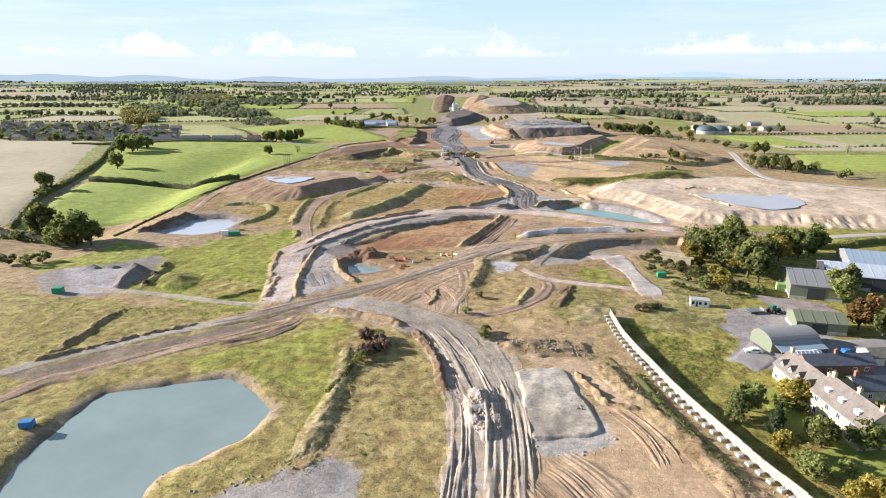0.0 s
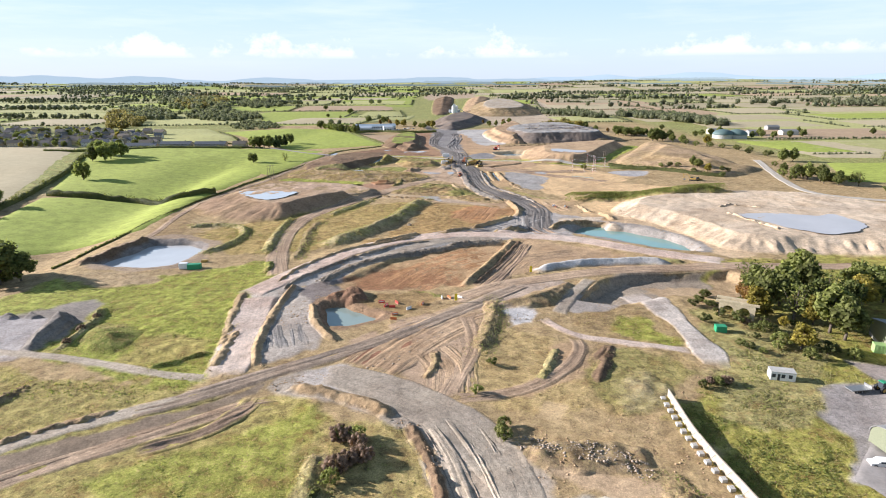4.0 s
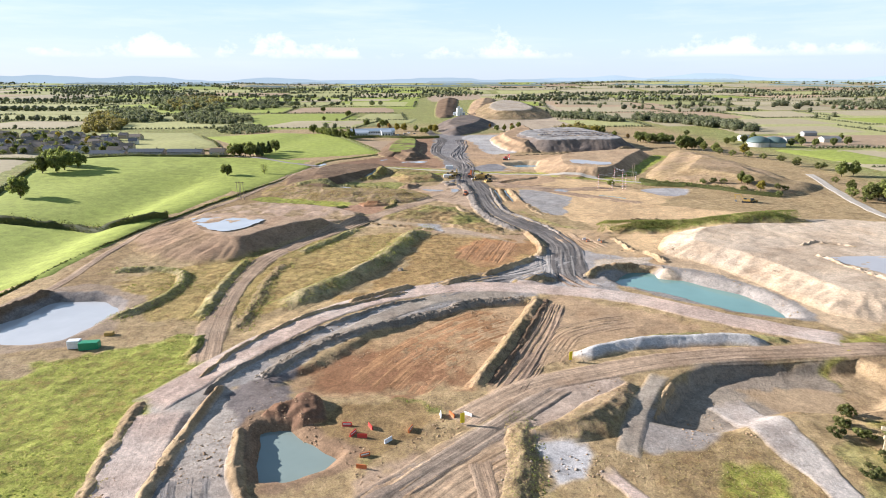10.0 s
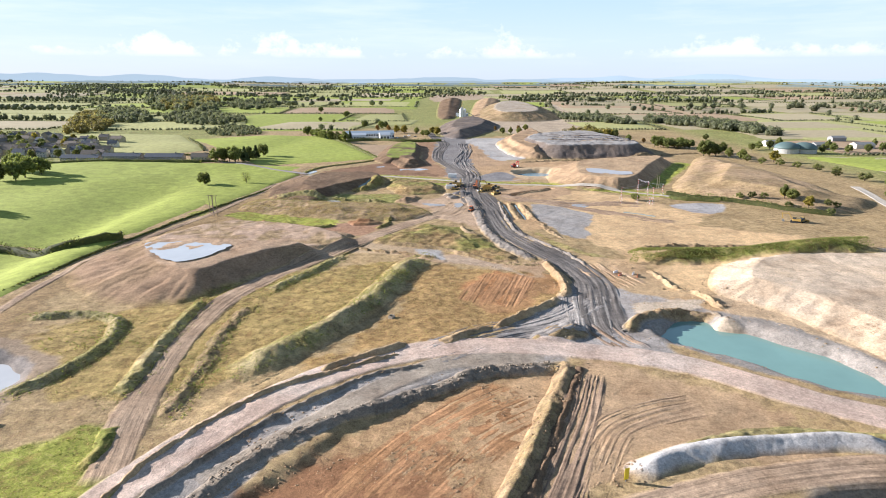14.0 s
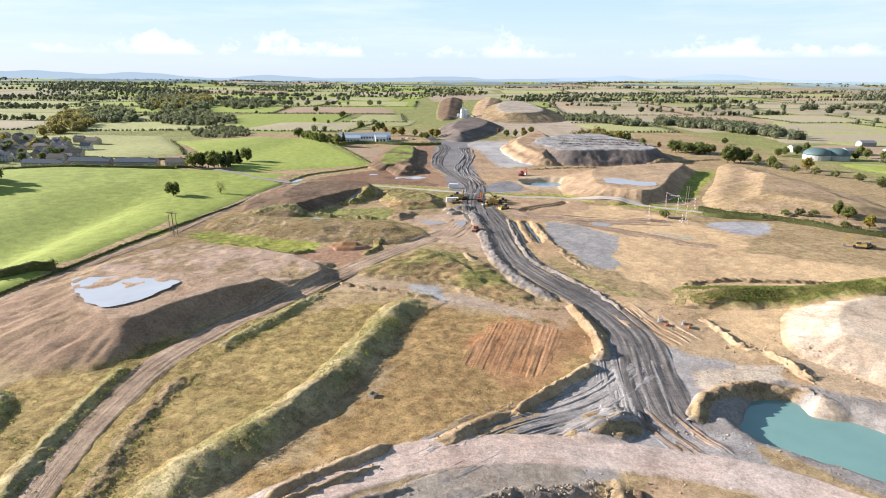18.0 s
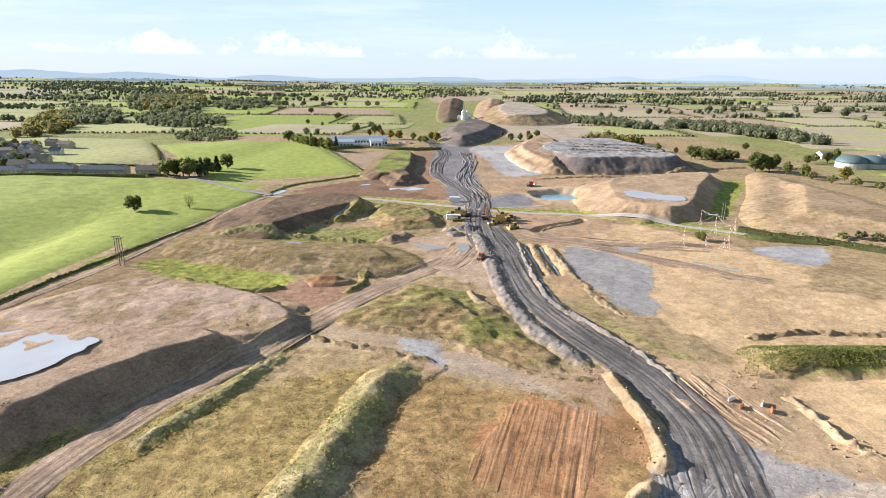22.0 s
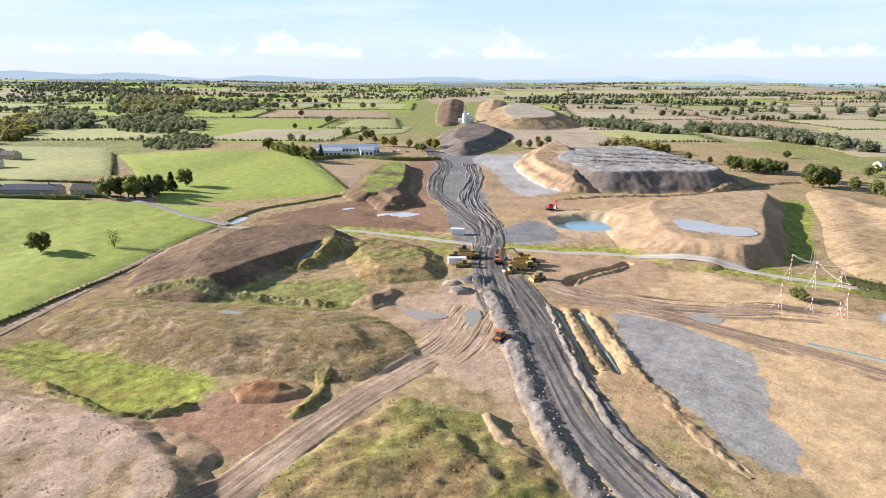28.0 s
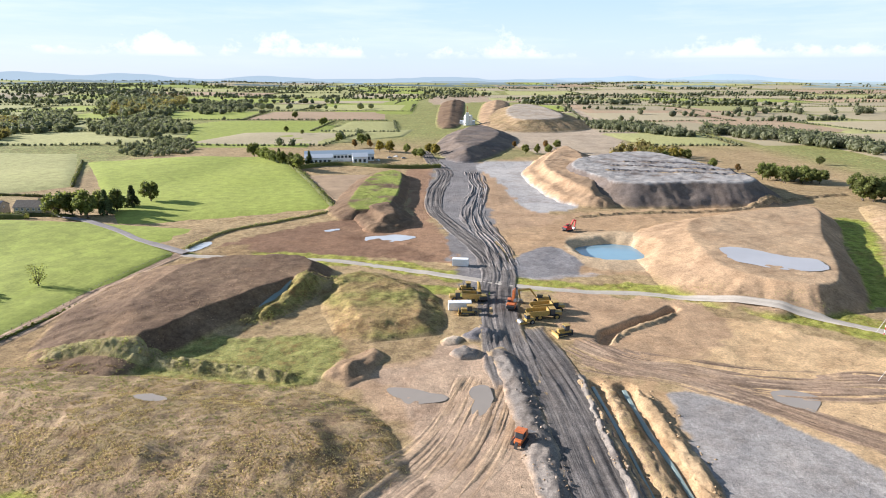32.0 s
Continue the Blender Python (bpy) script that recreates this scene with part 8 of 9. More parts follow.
def wheel(parent, x, y, r, w, z=None, rim=None):
    z = r if z is None else z
    t = part("tyre", tube((x, y - w / 2, z), (x, y + w / 2, z), r, r, 16), BLACK, parent, "black rubber tyre")
    part("rim", tube((x, y - w / 2 - 0.02, z), (x, y + w / 2 + 0.02, z), r * 0.55, r * 0.55, 12), rim or STEEL, t)


def car(m, paint_, label, kind="car"):
    c = thing(kind, m, label, "car")
    part("body", prism([(-2.15, 0.35), (2.15, 0.35), (2.15, 0.75), (1.2, 0.92), (0.6, 1.42), (-1.2, 1.45), (-2.0, 0.95), (-2.15, 0.8)], -0.86, 0.86, "y"), paint_, c)
    part("side_glass", boxes((-1.3, 0.6, -0.875, 0.875, 0.98, 1.32)), GLASS, c)
    for dx in (-1.35, 1.35):
        for dy in (-0.8, 0.8):
            wheel(c, dx, dy, 0.33, 0.2)
    for dy in (-0.6, 0.6):
        part("headlight", boxes((2.13, 2.17, dy - 0.18, dy + 0.18, 0.6, 0.74)), WHITE, c)
    return c


car(placed((83.23, 139), 170, 1), WHITE, "silver-white car parked on the tarmac circle")
car(placed((107.8, 138.7), 20, 1), BLUEP, "small blue car parked in the farmyard")


def tractor(m, label):
    t = thing("tractor", m, label, "tractor")
    part("bonnet", boxes((0.3, 2.4, -0.4, 0.4, 0.9, 1.6), bevel=0.1), GREENP, t)
    part("cab", boxes((-0.9, 0.3, -0.7, 0.7, 1.1, 2.6), bevel=0.08), GLASS, t)
    part("cab_roof", boxes((-1.0, 0.4, -0.8, 0.8, 2.604, 2.75), bevel=0.05), GREENP, t)
    for dy in (-0.85, 0.85):
        wheel(t, -0.6, dy, 0.85, 0.5, rim=YELLOW)
        wheel(t, 1.9, dy * 0.9, 0.6, 0.4, rim=YELLOW)
    part("exhaust", tube((1.2, 0.3, 1.6), (1.2, 0.3, 2.5), 0.05, 0.05), DARKP, t)
    return t


tractor(placed((103.4, 166), 10, 2), "green farm tractor on the yard")
tl = thing("trailer", placed((97.64, 166), 8, 2), "flat grey farm trailer behind the tractor", "trailer")
part("bed", boxes((-2.6, 2.6, -1.1, 1.1, 0.8, 1.0)), STEEL, tl)
part("headboard", boxes((2.4, 2.5, -1.1, 1.1, 1.004, 1.7)), STEEL, tl)
for dx in (-1.2, 0.2):
    for dy in (-0.9, 0.9):
        wheel(tl, dx, dy, 0.42, 0.3)

# ------------------------------------------------------------ barrier with counterweights
line = curve([(51.78, 163.6), (51.37, 145.9), (52.89, 131.3), (54.54, 117.3), (58.29, 98.29), (61.97, 85.27), (63.53, 79.76)], 0.5)
run = np.concatenate([[0], np.cumsum(np.linalg.norm(np.diff(line, axis=0), axis=1))])
barrier = thing("site_barrier", pose(*line[0], 0), "long pale timber hoarding held by concrete blocks", "barrier")
n = int(run[-1] / 2.5)
ptx, pty = np.interp(np.arange(n + 1) * 2.5, run, line[:, 0]), np.interp(np.arange(n + 1) * 2.5, run, line[:, 1])
ptz = surf(ptx, pty)
shared = {}
for i in range(n):
    a, b = Vector((ptx[i], pty[i], 0)), Vector((ptx[i + 1], pty[i + 1], 0))
    ang = math.degrees(math.atan2(b.y - a.y, b.x - a.x))
    m = pose(a.x, a.y, min(ptz[i], ptz[i + 1]) - 0.15, 0, 0, ang)
    inv = Matrix.Translation(-Vector((*line[0], 0)))
    for nm, mk, mt in (("panel", lambda: boxes((0.01, 2.49, -0.06, 0.06, 0, 2.3)), PANEL),
                       ("top_rail", lambda: boxes((0, 2.5, -0.14, 0.14, 2.304, 2.40)), PANEL),
                       ("counterweight", lambda: boxes((0.7, 1.8, -2.0, -0.9, 0, 0.85), bevel=0.05), CONCRETE),
                       ("brace", lambda: tube((1.25, -1.4, 0.85), (1.25, -0.06, 2.0), 0.05, 0.05, 5), STEEL)):
        if nm not in shared:
            ob = part(nm, mk(), mt, barrier)
            shared[nm] = ob.data
        else:
            ob = new(nm, shared[nm])
            ob.parent = barrier
        ob.matrix_basis = inv @ m

# ------------------------------------------------------------ old arched bridge
bx, by = (85.3, 210.9)
br = thing("arched_bridge", pose(bx, by, low(bx, by, 3) + 1.3, 0, 0, -30), "old stone bridge with two brick arches among scrub", "bridge")
prof = [(0, -2.4), (1.0, -2.4)] + [(2.6 - 1.6 * math.cos(radians(a)), 1.0 + 1.6 * math.sin(radians(a))) for a in range(0, 181, 20)] + [(4.2, -2.4), (5.4, -2.4)] \
    + [(7.0 - 1.6 * math.cos(radians(a)), 1.0 + 1.6 * math.sin(radians(a))) for a in range(0, 181, 20)] + [(8.6, -2.4), (10, -2.4), (10, 3.4), (0, 3.4)]
part("arch_wall", prism(prof, 0, 0.6, "y"), STONE, br)
part("arch_wall", prism(prof, 3.4, 4.0, "y"), STONE, br)
part("deck", boxes((0.004, 9.996, 0.604, 3.396, 2.7, 3.1)), CONCRETE, br)
part("parapet", boxes((-1, 11, -0.1, 0.6, 3.404, 4.1), bevel=0.05), STONE, br)
part("parapet", boxes((-1, 11, 3.4, 4.1, 3.404, 4.1), bevel=0.05), STONE, br)

# ------------------------------------------------------------ village
def cottage(seed, wall, roof, lx, ly, eave, ridge, label):
    h = thing("house", Matrix.Identity(4), label, "house")
    gable_walls(h, 0, lx, 0, ly, eave, ridge, wall)
    gable_roof(h, 0, lx, 0, ly, eave, ridge, roof)
    for z in (0.9, 3.3):
        for x in np.arange(1.6, lx - 0.8, 2.8):
            window(h, x, -0.02, z, 1.2, 1.2, 0)
    window(h, lx + 0.02, ly / 2, 3.3, 1.0, 1.1, 1)
    part("door", boxes((lx / 2 - 0.5, lx / 2 + 0.5, -0.06, 0.03, 0, 2.05)), POLE, h)
    chimney(h, lx * 0.8, ly / 2, ridge - 0.6, ridge + 1.0, wall)
    return h


STONE_GREY = earth("weathered grey stone wall", (0.36, 0.31, 0.25), (0.30, 0.26, 0.21), big=0.8, fine=4, relief=0.05, contrast=0.25)
TILE_GREY = earth("grey brown roof tiles", (0.19, 0.165, 0.15), (0.155, 0.14, 0.13), big=0.6, fine=5, relief=0.06, contrast=0.3)
KINDS = [cottage(1, STONE_GREY, TILE_GREY, 10, 7.5, 5.0, 7.6, "grey stone village house with a dark tiled roof"),
         cottage(2, RENDER, SLATE, 9, 7.5, 5.0, 7.8, "cream rendered village house with a slate roof"),
         cottage(3, STONE, TILE, 14, 7.5, 5.0, 7.8, "pair of stone village houses with brown tiles"),
         cottage(4, STONE_GREY, SLATE, 32, 8, 4.6, 7.0, "row of grey stone cottages with slate roofs")]
placed_kinds = set()


def put_house(k, x, y, turn):
    m = pose(x, y, low(x, y, 8), 0, 0, turn)
    if k in placed_kinds:
        return copy_thing(KINDS[k], m)
    placed_kinds.add(k)
    KINDS[k].matrix_basis = m
    return KINDS[k]


for x in (-327, -291, -255):
    put_house(3, x, 652, 0)
put_house(2, -216, 653, 0)
rv = random.Random(5)
VA, VB, VC, VD = (np.array(p_) for p_ in [(-502.7, 681.8), (-322.8, 692.6), (-386.1, 827.9), (-709.1, 859.4)])
for j in range(7):
    for i in range(15):
        u, v = ((VA * (1 - i / 14) + VB * i / 14) * (1 - j / 6) + (VD * (1 - i / 14) + VC * i / 14) * j / 6) + np.array((rv.uniform(-7, 7), rv.uniform(-8, 8)))
        if rv.random() < 0.12:
            continue
        put_house(rv.choice((0, 0, 1, 2)), u, v, rv.choice((0, 0, 8, -10, 90, 180)))
hedge([(-400, 636), (-330, 640), (-255, 643), (-205, 646)], 3.4, 5.0, label="dark hedge below the row of cottages")
for _ in range(130):
    a_, b_ = rng.random(), rng.random()
    u, v = (VA * (1 - a_) + VB * a_) * (1 - b_) + (VD * (1 - a_) + VC * a_) * b_
    plant(rng.choice(("oak", "olive", "gold", "oak", "olive", "bush")), u, v - 8, rng.uniform(5, 10))

# ------------------------------------------------------------ white building with a blue roof
sx, sy = (-114, 836.6)
sc = thing("school_building", pose(sx, sy, low(sx, sy, 12), 0, 0, 12), "long white building with a pale blue roof", "building")
gable_walls(sc, 0, 56, 8, 24, 6.0, 8.4, WHITE)
gable_roof(sc, 0, 56, 8, 24, 6.0, 8.4, SHEET_BLUE, 0.6, label="pale blue roof sheets")
gable_walls(sc, 0, 22, -6, 7.9, 5.5, 7.5, WHITE)
gable_roof(sc, 0, 22, -6, 7.9, 5.5, 7.5, SHEET_PALE)
gable_walls(sc, 38, 50, -6, 7.9, 5.5, 7.8, WHITE)
gable_roof(sc, 38, 50, -6, 7.9, 5.5, 7.8, SHEET_PALE)
for x in np.arange(24, 37, 3):
    window(sc, x, 7.95, 3.2, 1.8, 1.8, 0, DARKP)
for x in np.arange(2, 21, 3.4):
    window(sc, x, -6.03, 1.2, 1.8, 2.4, 0, DARKP)
for x in np.arange(40, 49, 3.6):
    window(sc, x, -6.03, 1.2, 1.8, 2.4, 0, DARKP)
for x in np.arange(51.5, 55.5, 3.4):
    window(sc, x, 7.95, 1.2, 1.8, 2.2, 0, DARKP)
for i, (x, y) in enumerate([(-64.39, 857.6), (-58.25, 857.8), (-49.17, 872), (-44.93, 879.4), (-36.76, 868.9), (-67.75, 847.5)]):
    car(placed((x, y), rng.uniform(0, 180), 2), WHITE if i % 2 else STEEL, "pale car parked beside the white building")
# ------------------------------------------------------------ gas plant with green domes
for i, (x, y) in enumerate([(329.1, 725.3), (345.8, 725.5)]):
    d = thing("gas_tank", pose(x, y, low(x, y, 8), 0, 0, 0), "round tank with a green dome", "tank", "green domed tanks")
    part("wall", lathe([(11, -0.5), (11, 4.5)], 28), CONCRETE, d)
    part("dome", lathe([(11.2, 4.504)] + [(11.2 * math.cos(radians(a)), 4.5 + 6 * math.sin(radians(a))) for a in range(10, 90, 10)], 28), paint("dome green", (0.10, 0.15, 0.14), 0.6, 0, 0.2), d, smooth=True)
for t_, lx, ly, mt, rf_ in (((375.1, 753.8), 18, 10, SHEET, SHEET), ((335.9, 773.6), 14, 9, RENDER, SHEET), ((416.1, 754.2), 20, 10, RENDER, SHEET), ((433.6, 819.3), 16, 9, SHEET, SHEET)):
    steel_barn(placed(t_, 4, 8), lx, ly, 5, 7, mt, rf_, "low farm shed beside the domed tanks", ribs=False)
# ------------------------------------------------------------ white silo plant in the cutting
px, py = (26.73, 1222)
sl = thing("silo_plant", pose(px, py, low(px, py, 10), 0, 0, 0), "white concrete plant with tall silos", "silo")
for i, (x, y) in enumerate(((0, 0), (7, 0), (3.5, 6))):
    part("silo", lathe([(2.6, 0), (2.6, 13), (1.0, 15)], 18), WHITE, sl, smooth=False).location = (x, y, 0)
part("tower", boxes((0, 4.5, -5, -2, 0, 18), bevel=0.1), WHITE, sl)
part("boom", boxes((1.8, 2.4, -4, -3.4, 18, 27)), ORANGE, sl, "orange lattice boom")
part("conveyor", prism([(-1, 0), (1, 0), (1, 1), (-1, 1)], 0, 30), STEEL, sl).matrix_basis = pose(5, 2, 12, 0, 30, 0)
part("shed", boxes((-8, 14, 8, 18, -0.5, 6), bevel=0.1), SHEET_PALE, sl)

# ------------------------------------------------------------ machines
def tracks(parent, half, y, r=0.45, w=0.55, z=0.45):
    n = 8
    prof = [(half + r * math.sin(radians(a)), z - r * math.cos(radians(a))) for a in range(0, 181, 30)] + [(-half - r * math.sin(radians(a)), z + r * math.cos(radians(a))) for a in range(0, 181, 30)]
    for s in (-1, 1):
        t = part("track", prism(prof, s * y - w / 2, s * y + w / 2, "y"), BLACK, parent, "black steel crawler track")
        for x in np.linspace(-half, half, 5):
            part("roller", tube((x, s * y - w / 2 - 0.03, z), (x, s * y + w / 2 + 0.03, z), r * 0.6, r * 0.6, 10), DARKP, t)


def dozer(m, label, col=None):
    c = col or YELLOW
    d = thing("bulldozer", m, label, "bulldozer", "parked earthmovers")
    tracks(d, 1.6, 1.1)
    part("hull", boxes((-1.9, 1.9, -0.75, 0.75, 0.6, 1.5), bevel=0.1), c, d)
    part("bonnet", boxes((0.2, 2.1, -0.6, 0.6, 1.504, 2.1), bevel=0.1), c, d)
    cab = part("cab", boxes((-1.2, 0.2, -0.8, 0.8, 1.504, 3.0), bevel=0.08), GLASS, d)
    part("cab_roof", boxes((-1.4, 0.4, -0.95, 0.95, 3.004, 3.15)), c, cab)
    part("blade", prism([(2.75, 0.1), (2.95, 0.1), (2.75, 0.7), (2.95, 1.35), (2.75, 1.35), (2.6, 0.7)], -1.85, 1.85, "y"), STEEL if c is not YELLOW else YELLOW, d, "wide steel blade")
    for s in (-1, 1):
        part("push_arm", tube((-0.3, s * 1.5, 0.6), (2.7, s * 1.4, 0.5), 0.12, 0.12, 6), c, d)
    part("ripper", prism([(-2.0, 1.3), (-2.7, 1.2), (-2.75, 0.2), (-2.6, 0.2), (-2.45, 1.0), (-2.0, 1.0)], -0.3, 0.3, "y"), DARKP, d)
    part("exhaust", tube((1.2, 0.3, 2.1), (1.2, 0.3, 2.9), 0.07, 0.07, 6), DARKP, d)
    return d


def excavator(m, label, col=None, turn=0, reach=0):
    c = col or YELLOW
    e = thing("excavator", m, label, "excavator", "parked earthmovers")
    tracks(e, 1.7, 1.2)
    part("turntable", tube((0, 0, 0.8), (0, 0, 1.1), 0.7, 0.7, 16), DARKP, e)
    R = pose(0, 0, 0, 0, 0, turn)
    body = part("house", boxes((-2.4, 1.3, -1.35, 1.35, 1.1, 2.1), bevel=0.1), c, e)
    body.matrix_basis = R
    part("counterweight", boxes((-2.9, -2.404, -1.3, 1.3, 1.15, 2.2), bevel=0.15), DARKP, body)
    part("cab", boxes((-0.3, 1.4, 0.3, 1.3, 2.104, 3.1), bevel=0.08), GLASS, body)
    part("cab_roof", boxes((-0.35, 1.45, 0.28, 1.32, 3.104, 3.2)), c, body)
    part("engine_cover", boxes((-2.3, -0.6, -1.2, 1.2, 2.104, 2.45), bevel=0.06), c, body)
    k = reach
    part("boom", prism([(0.9, 1.6), (1.2, 1.4), (3.6, 4.4), (6.2 + k, 4.2), (6.2 + k, 4.6), (3.4, 5.0)], -0.3, 0.3, "y"), c, body)
    part("stick", prism([(5.9 + k, 4.8), (6.5 + k, 4.6), (5.7 + k, 1.3), (5.35 + k, 1.3)], -0.22, 0.22, "y"), c, body)
    part("bucket", prism([(5.9 + k, 1.5), (5.0 + k, 1.3), (4.5 + k, 0.5), (5.0 + k, 0.1), (5.9 + k, 0.5)], -0.65, 0.65, "y"), STEEL, body, "steel digging bucket")
    part("ram", tube((1.4, 0, 1.9), (3.3, 0, 3.9), 0.09, 0.07, 6), STEEL, body)
    part("ram", tube((3.8, 0, 5.0), (6.2 + k, 0, 4.9), 0.08, 0.06, 6), STEEL, body)
    return e


def dump_truck(m, label):
    d = thing("dump_truck", m, label, "dump truck", "parked earthmovers")
    part("chassis", boxes((-4.6, 4.4, -0.5, 0.5, 0.9, 1.3)), DARKP, d)
    part("bonnet", boxes((3.2, 5.2, -1.1, 1.1, 1.3, 2.3), bevel=0.15), YELLOW, d)
    part("cab", boxes((1.7, 3.2, -1.0, 1.0, 1.3, 3.2), bevel=0.1), GLASS, d)
    part("cab_roof", boxes((1.6, 3.3, -1.1, 1.1, 3.204, 3.35)), YELLOW, d)
    part("skip", prism([(-5.2, 1.9), (-4.2, 1.35), (0.6, 1.35), (1.3, 2.0), (1.3, 3.1), (1.1, 3.1), (0.9, 2.1), (0.4, 1.6), (-4.1, 1.6), (-5.2, 2.2)], -1.5, 1.5, "y"), YELLOW, d, "yellow tipping skip")
    for s in (-1, 1):
        part("skip_side", prism([(-5.2, 1.95), (-4.2, 1.4), (0.6, 1.4), (1.3, 2.0), (1.3, 3.1), (-4.8, 2.8)], s * 1.5 - 0.08, s * 1.5 + 0.08, "y"), YELLOW, d)
        for x in (-3.3, -1.5, 3.6):
            wheel(d, x, s * 1.2, 0.9, 0.65, rim=YELLOW)
    return d


def roller(m, label):
    d = thing("road_roller", m, label, "road roller", "parked earthmovers")
    part("drum", tube((1.7, -1.05, 0.75), (1.7, 1.05, 0.75), 0.75, 0.75, 20), STEEL, d, "smooth steel drum")
    part("yoke", boxes((0.4, 2.6, -1.2, -1.06, 0.5, 1.1), (0.4, 2.6, 1.06, 1.2, 0.5, 1.1), (0.3, 0.6, -1.2, 1.2, 0.6, 1.1)), YELLOW, d)
    part("body", boxes((-2.4, 0.296, -0.9, 0.9, 0.8, 1.7), bevel=0.1), YELLOW, d)
    part("cab", boxes((-0.9, 0.25, -0.8, 0.8, 1.704, 2.9), bevel=0.08), GLASS, d)
    part("cab_roof", boxes((-1.0, 0.35, -0.9, 0.9, 2.904, 3.02)), YELLOW, d)
    for s in (-0.9, 0.9):
        wheel(d, -1.5, s, 0.72, 0.5)
    return d


dozer(placed((6.794, 552.3), 185, 2), "yellow bulldozer parked beside the lane crossing")
dump_truck(placed((6.16, 543.7), 182, 3), "yellow articulated dump truck parked in a row")
dozer(placed((6.49, 532.4), 178, 2), "yellow bulldozer parked beside a white container")
excavator(placed((11.2, 544.3), 100, 2), "small yellow excavator parked by the haul road", reach=-1)
excavator(placed((19.88, 536.5), 95, 2), "orange-red excavator parked at the road edge", ORANGE, turn=-20)
excavator(placed((29.7, 542.2), 182, 2), "large yellow excavator with its boom stretched out", reach=1)
dump_truck(placed((30.52, 535.4), 8, 3), "yellow articulated dump truck with an empty skip")
dump_truck(placed((28.67, 530.2), 6, 3), "yellow articulated dump truck facing the haul road")
roller(placed((22.99, 526.1), 200, 2), "yellow road roller beside the haul road")
dozer(placed((32.41, 518.6), 200, 2), "dusty yellow bulldozer on tan soil")
dozer(placed((180.3, 446.4), 30, 2), "yellow bulldozer on the tan flat")
excavator(placed((176.7, 446.5), 150, 2), "yellow excavator working on a soil bank")
excavator(placed((55.88, 630.6), 40, 2), "small red excavator beside the round pond", REDP, reach=-1)
dozer(placed((14.59, 469.3), 60, 1), "small orange tracked machine on the verge", ORANGE)


def tank_box(m, col, label, lx=6, ly=2.4, h=2.6, name="container"):
    c = thing(name, m, label, "container")
    part("body", boxes((0, lx, 0, ly, 0.12, h), bevel=0.06), col, c)
    for x in np.arange(0.4, lx - 0.2, 0.6):
        part("rib", boxes((x, x + 0.2, -0.06, -0.002, 0.3, h - 0.2)), col, c)
    for x in (0.3, lx - 0.3):
        part("skid", boxes((x - 0.1, x + 0.1, 0.1, ly - 0.1, -0.3, 0.116)), DARKP, c)
    part("door", boxes((lx + 0.002, lx + 0.05, 0.15, ly - 0.15, 0.3, h - 0.2)), col, c)
    return c


tank_box(placed((0.7724, 534.9), 4, 3), WHITE, "white office container beside parked machines", 7)
tank_box(placed((2.126, 577), -6, 3), WHITE, "white water tank beside the lane", 6, 2.6, 2.8)
tank_box(placed((79.36, 199), -8, 2), GREENP, "bright green fuel tank on pale stone", 3.0, 2.2, 2.0)
tank_box(placed((-98.62, 258.7), 8, 2), GREENP, "green pump set beside the pond", 5, 2.2, 2.2)
tank_box(placed((-102.2, 259.5), 8, 2), WHITE, "white generator beside a green pump", 3.2, 2.0, 2.4)
tank_box(placed((-88.97, 105.5), 10, 2), BLUEP, "small blue container by the pond", 2.6, 1.8, 1.6)
tank_box(placed((-133.3, 185.3), 2, 2), GREENP, "dark green container on the stony yard", 3.2, 2.2, 2.2)
tank_box(placed((-96.73, 267.6), 8, 1), YELLOW, "small yellow bowser beside the track", 2.4, 1.4, 1.2)
for p_ in [(-16.04, 352.6), (-15.78, 325)]:
    bl = thing("pallet_bale", placed(p_, rng.uniform(0, 90), 1), "weathered wooden crate standing on dry grass", "crate")
    part("side", boxes((-0.9, 0.9, -0.7, -0.62, 0, 1.0), (-0.9, 0.9, 0.62, 0.7, 0, 1.0), (-0.9, -0.82, -0.62, 0.62, 0, 1.0), (0.82, 0.9, -0.62, 0.62, 0, 1.0)), PANEL, bl)
    part("base", boxes((-0.82, 0.82, -0.62, 0.62, 0.05, 0.2)), PANEL, bl)


def road_barrier(m, col, label):
    b = thing("road_barrier", m, label, "barrier", "red and white barriers")
    part("body", prism([(-0.3, 0), (0.3, 0), (0.12, 0.4), (0.08, 1.0), (-0.08, 1.0), (-0.12, 0.4)], -1.0, 1.0), col, b)
    part("foot", boxes((-0.9, -0.5, -0.34, 0.34, -0.05, 0.12), (0.5, 0.9, -0.34, 0.34, -0.05, 0.12)), DARKP, b)
    part("reflector", boxes((-0.8, 0.8, -0.14, -0.125, 0.55, 0.8)), WHITE, b)
    return b


for i, p_ in enumerate([(64.47, 368.6), (65.35, 365.6), (70.54, 366.8), (71.26, 364.2)]):
    road_barrier(placed(p_, 30 + 12 * i, 1), ORANGE if i % 2 else WHITE, "orange and white water-filled road barrier")
for i, p_ in enumerate([(-14.72, 212.7), (-10.63, 217.4), (-6.284, 221.1), (0.02879, 226.5), (2.442, 226.5), (5.926, 226.5), (-14.88, 209)]):
    road_barrier(placed(p_, 20 + 25 * i, 1), WHITE if i % 2 else ORANGE, "white and orange road barrier along the dirt road")
for i, p_ in enumerate([(-19.83, 222.9), (-18.1, 219.8), (-14.78, 222.1), (-16.07, 218.8)]):
    road_barrier(placed(p_, 60 * i, 1), REDP, "red mesh barrier round a manhole")
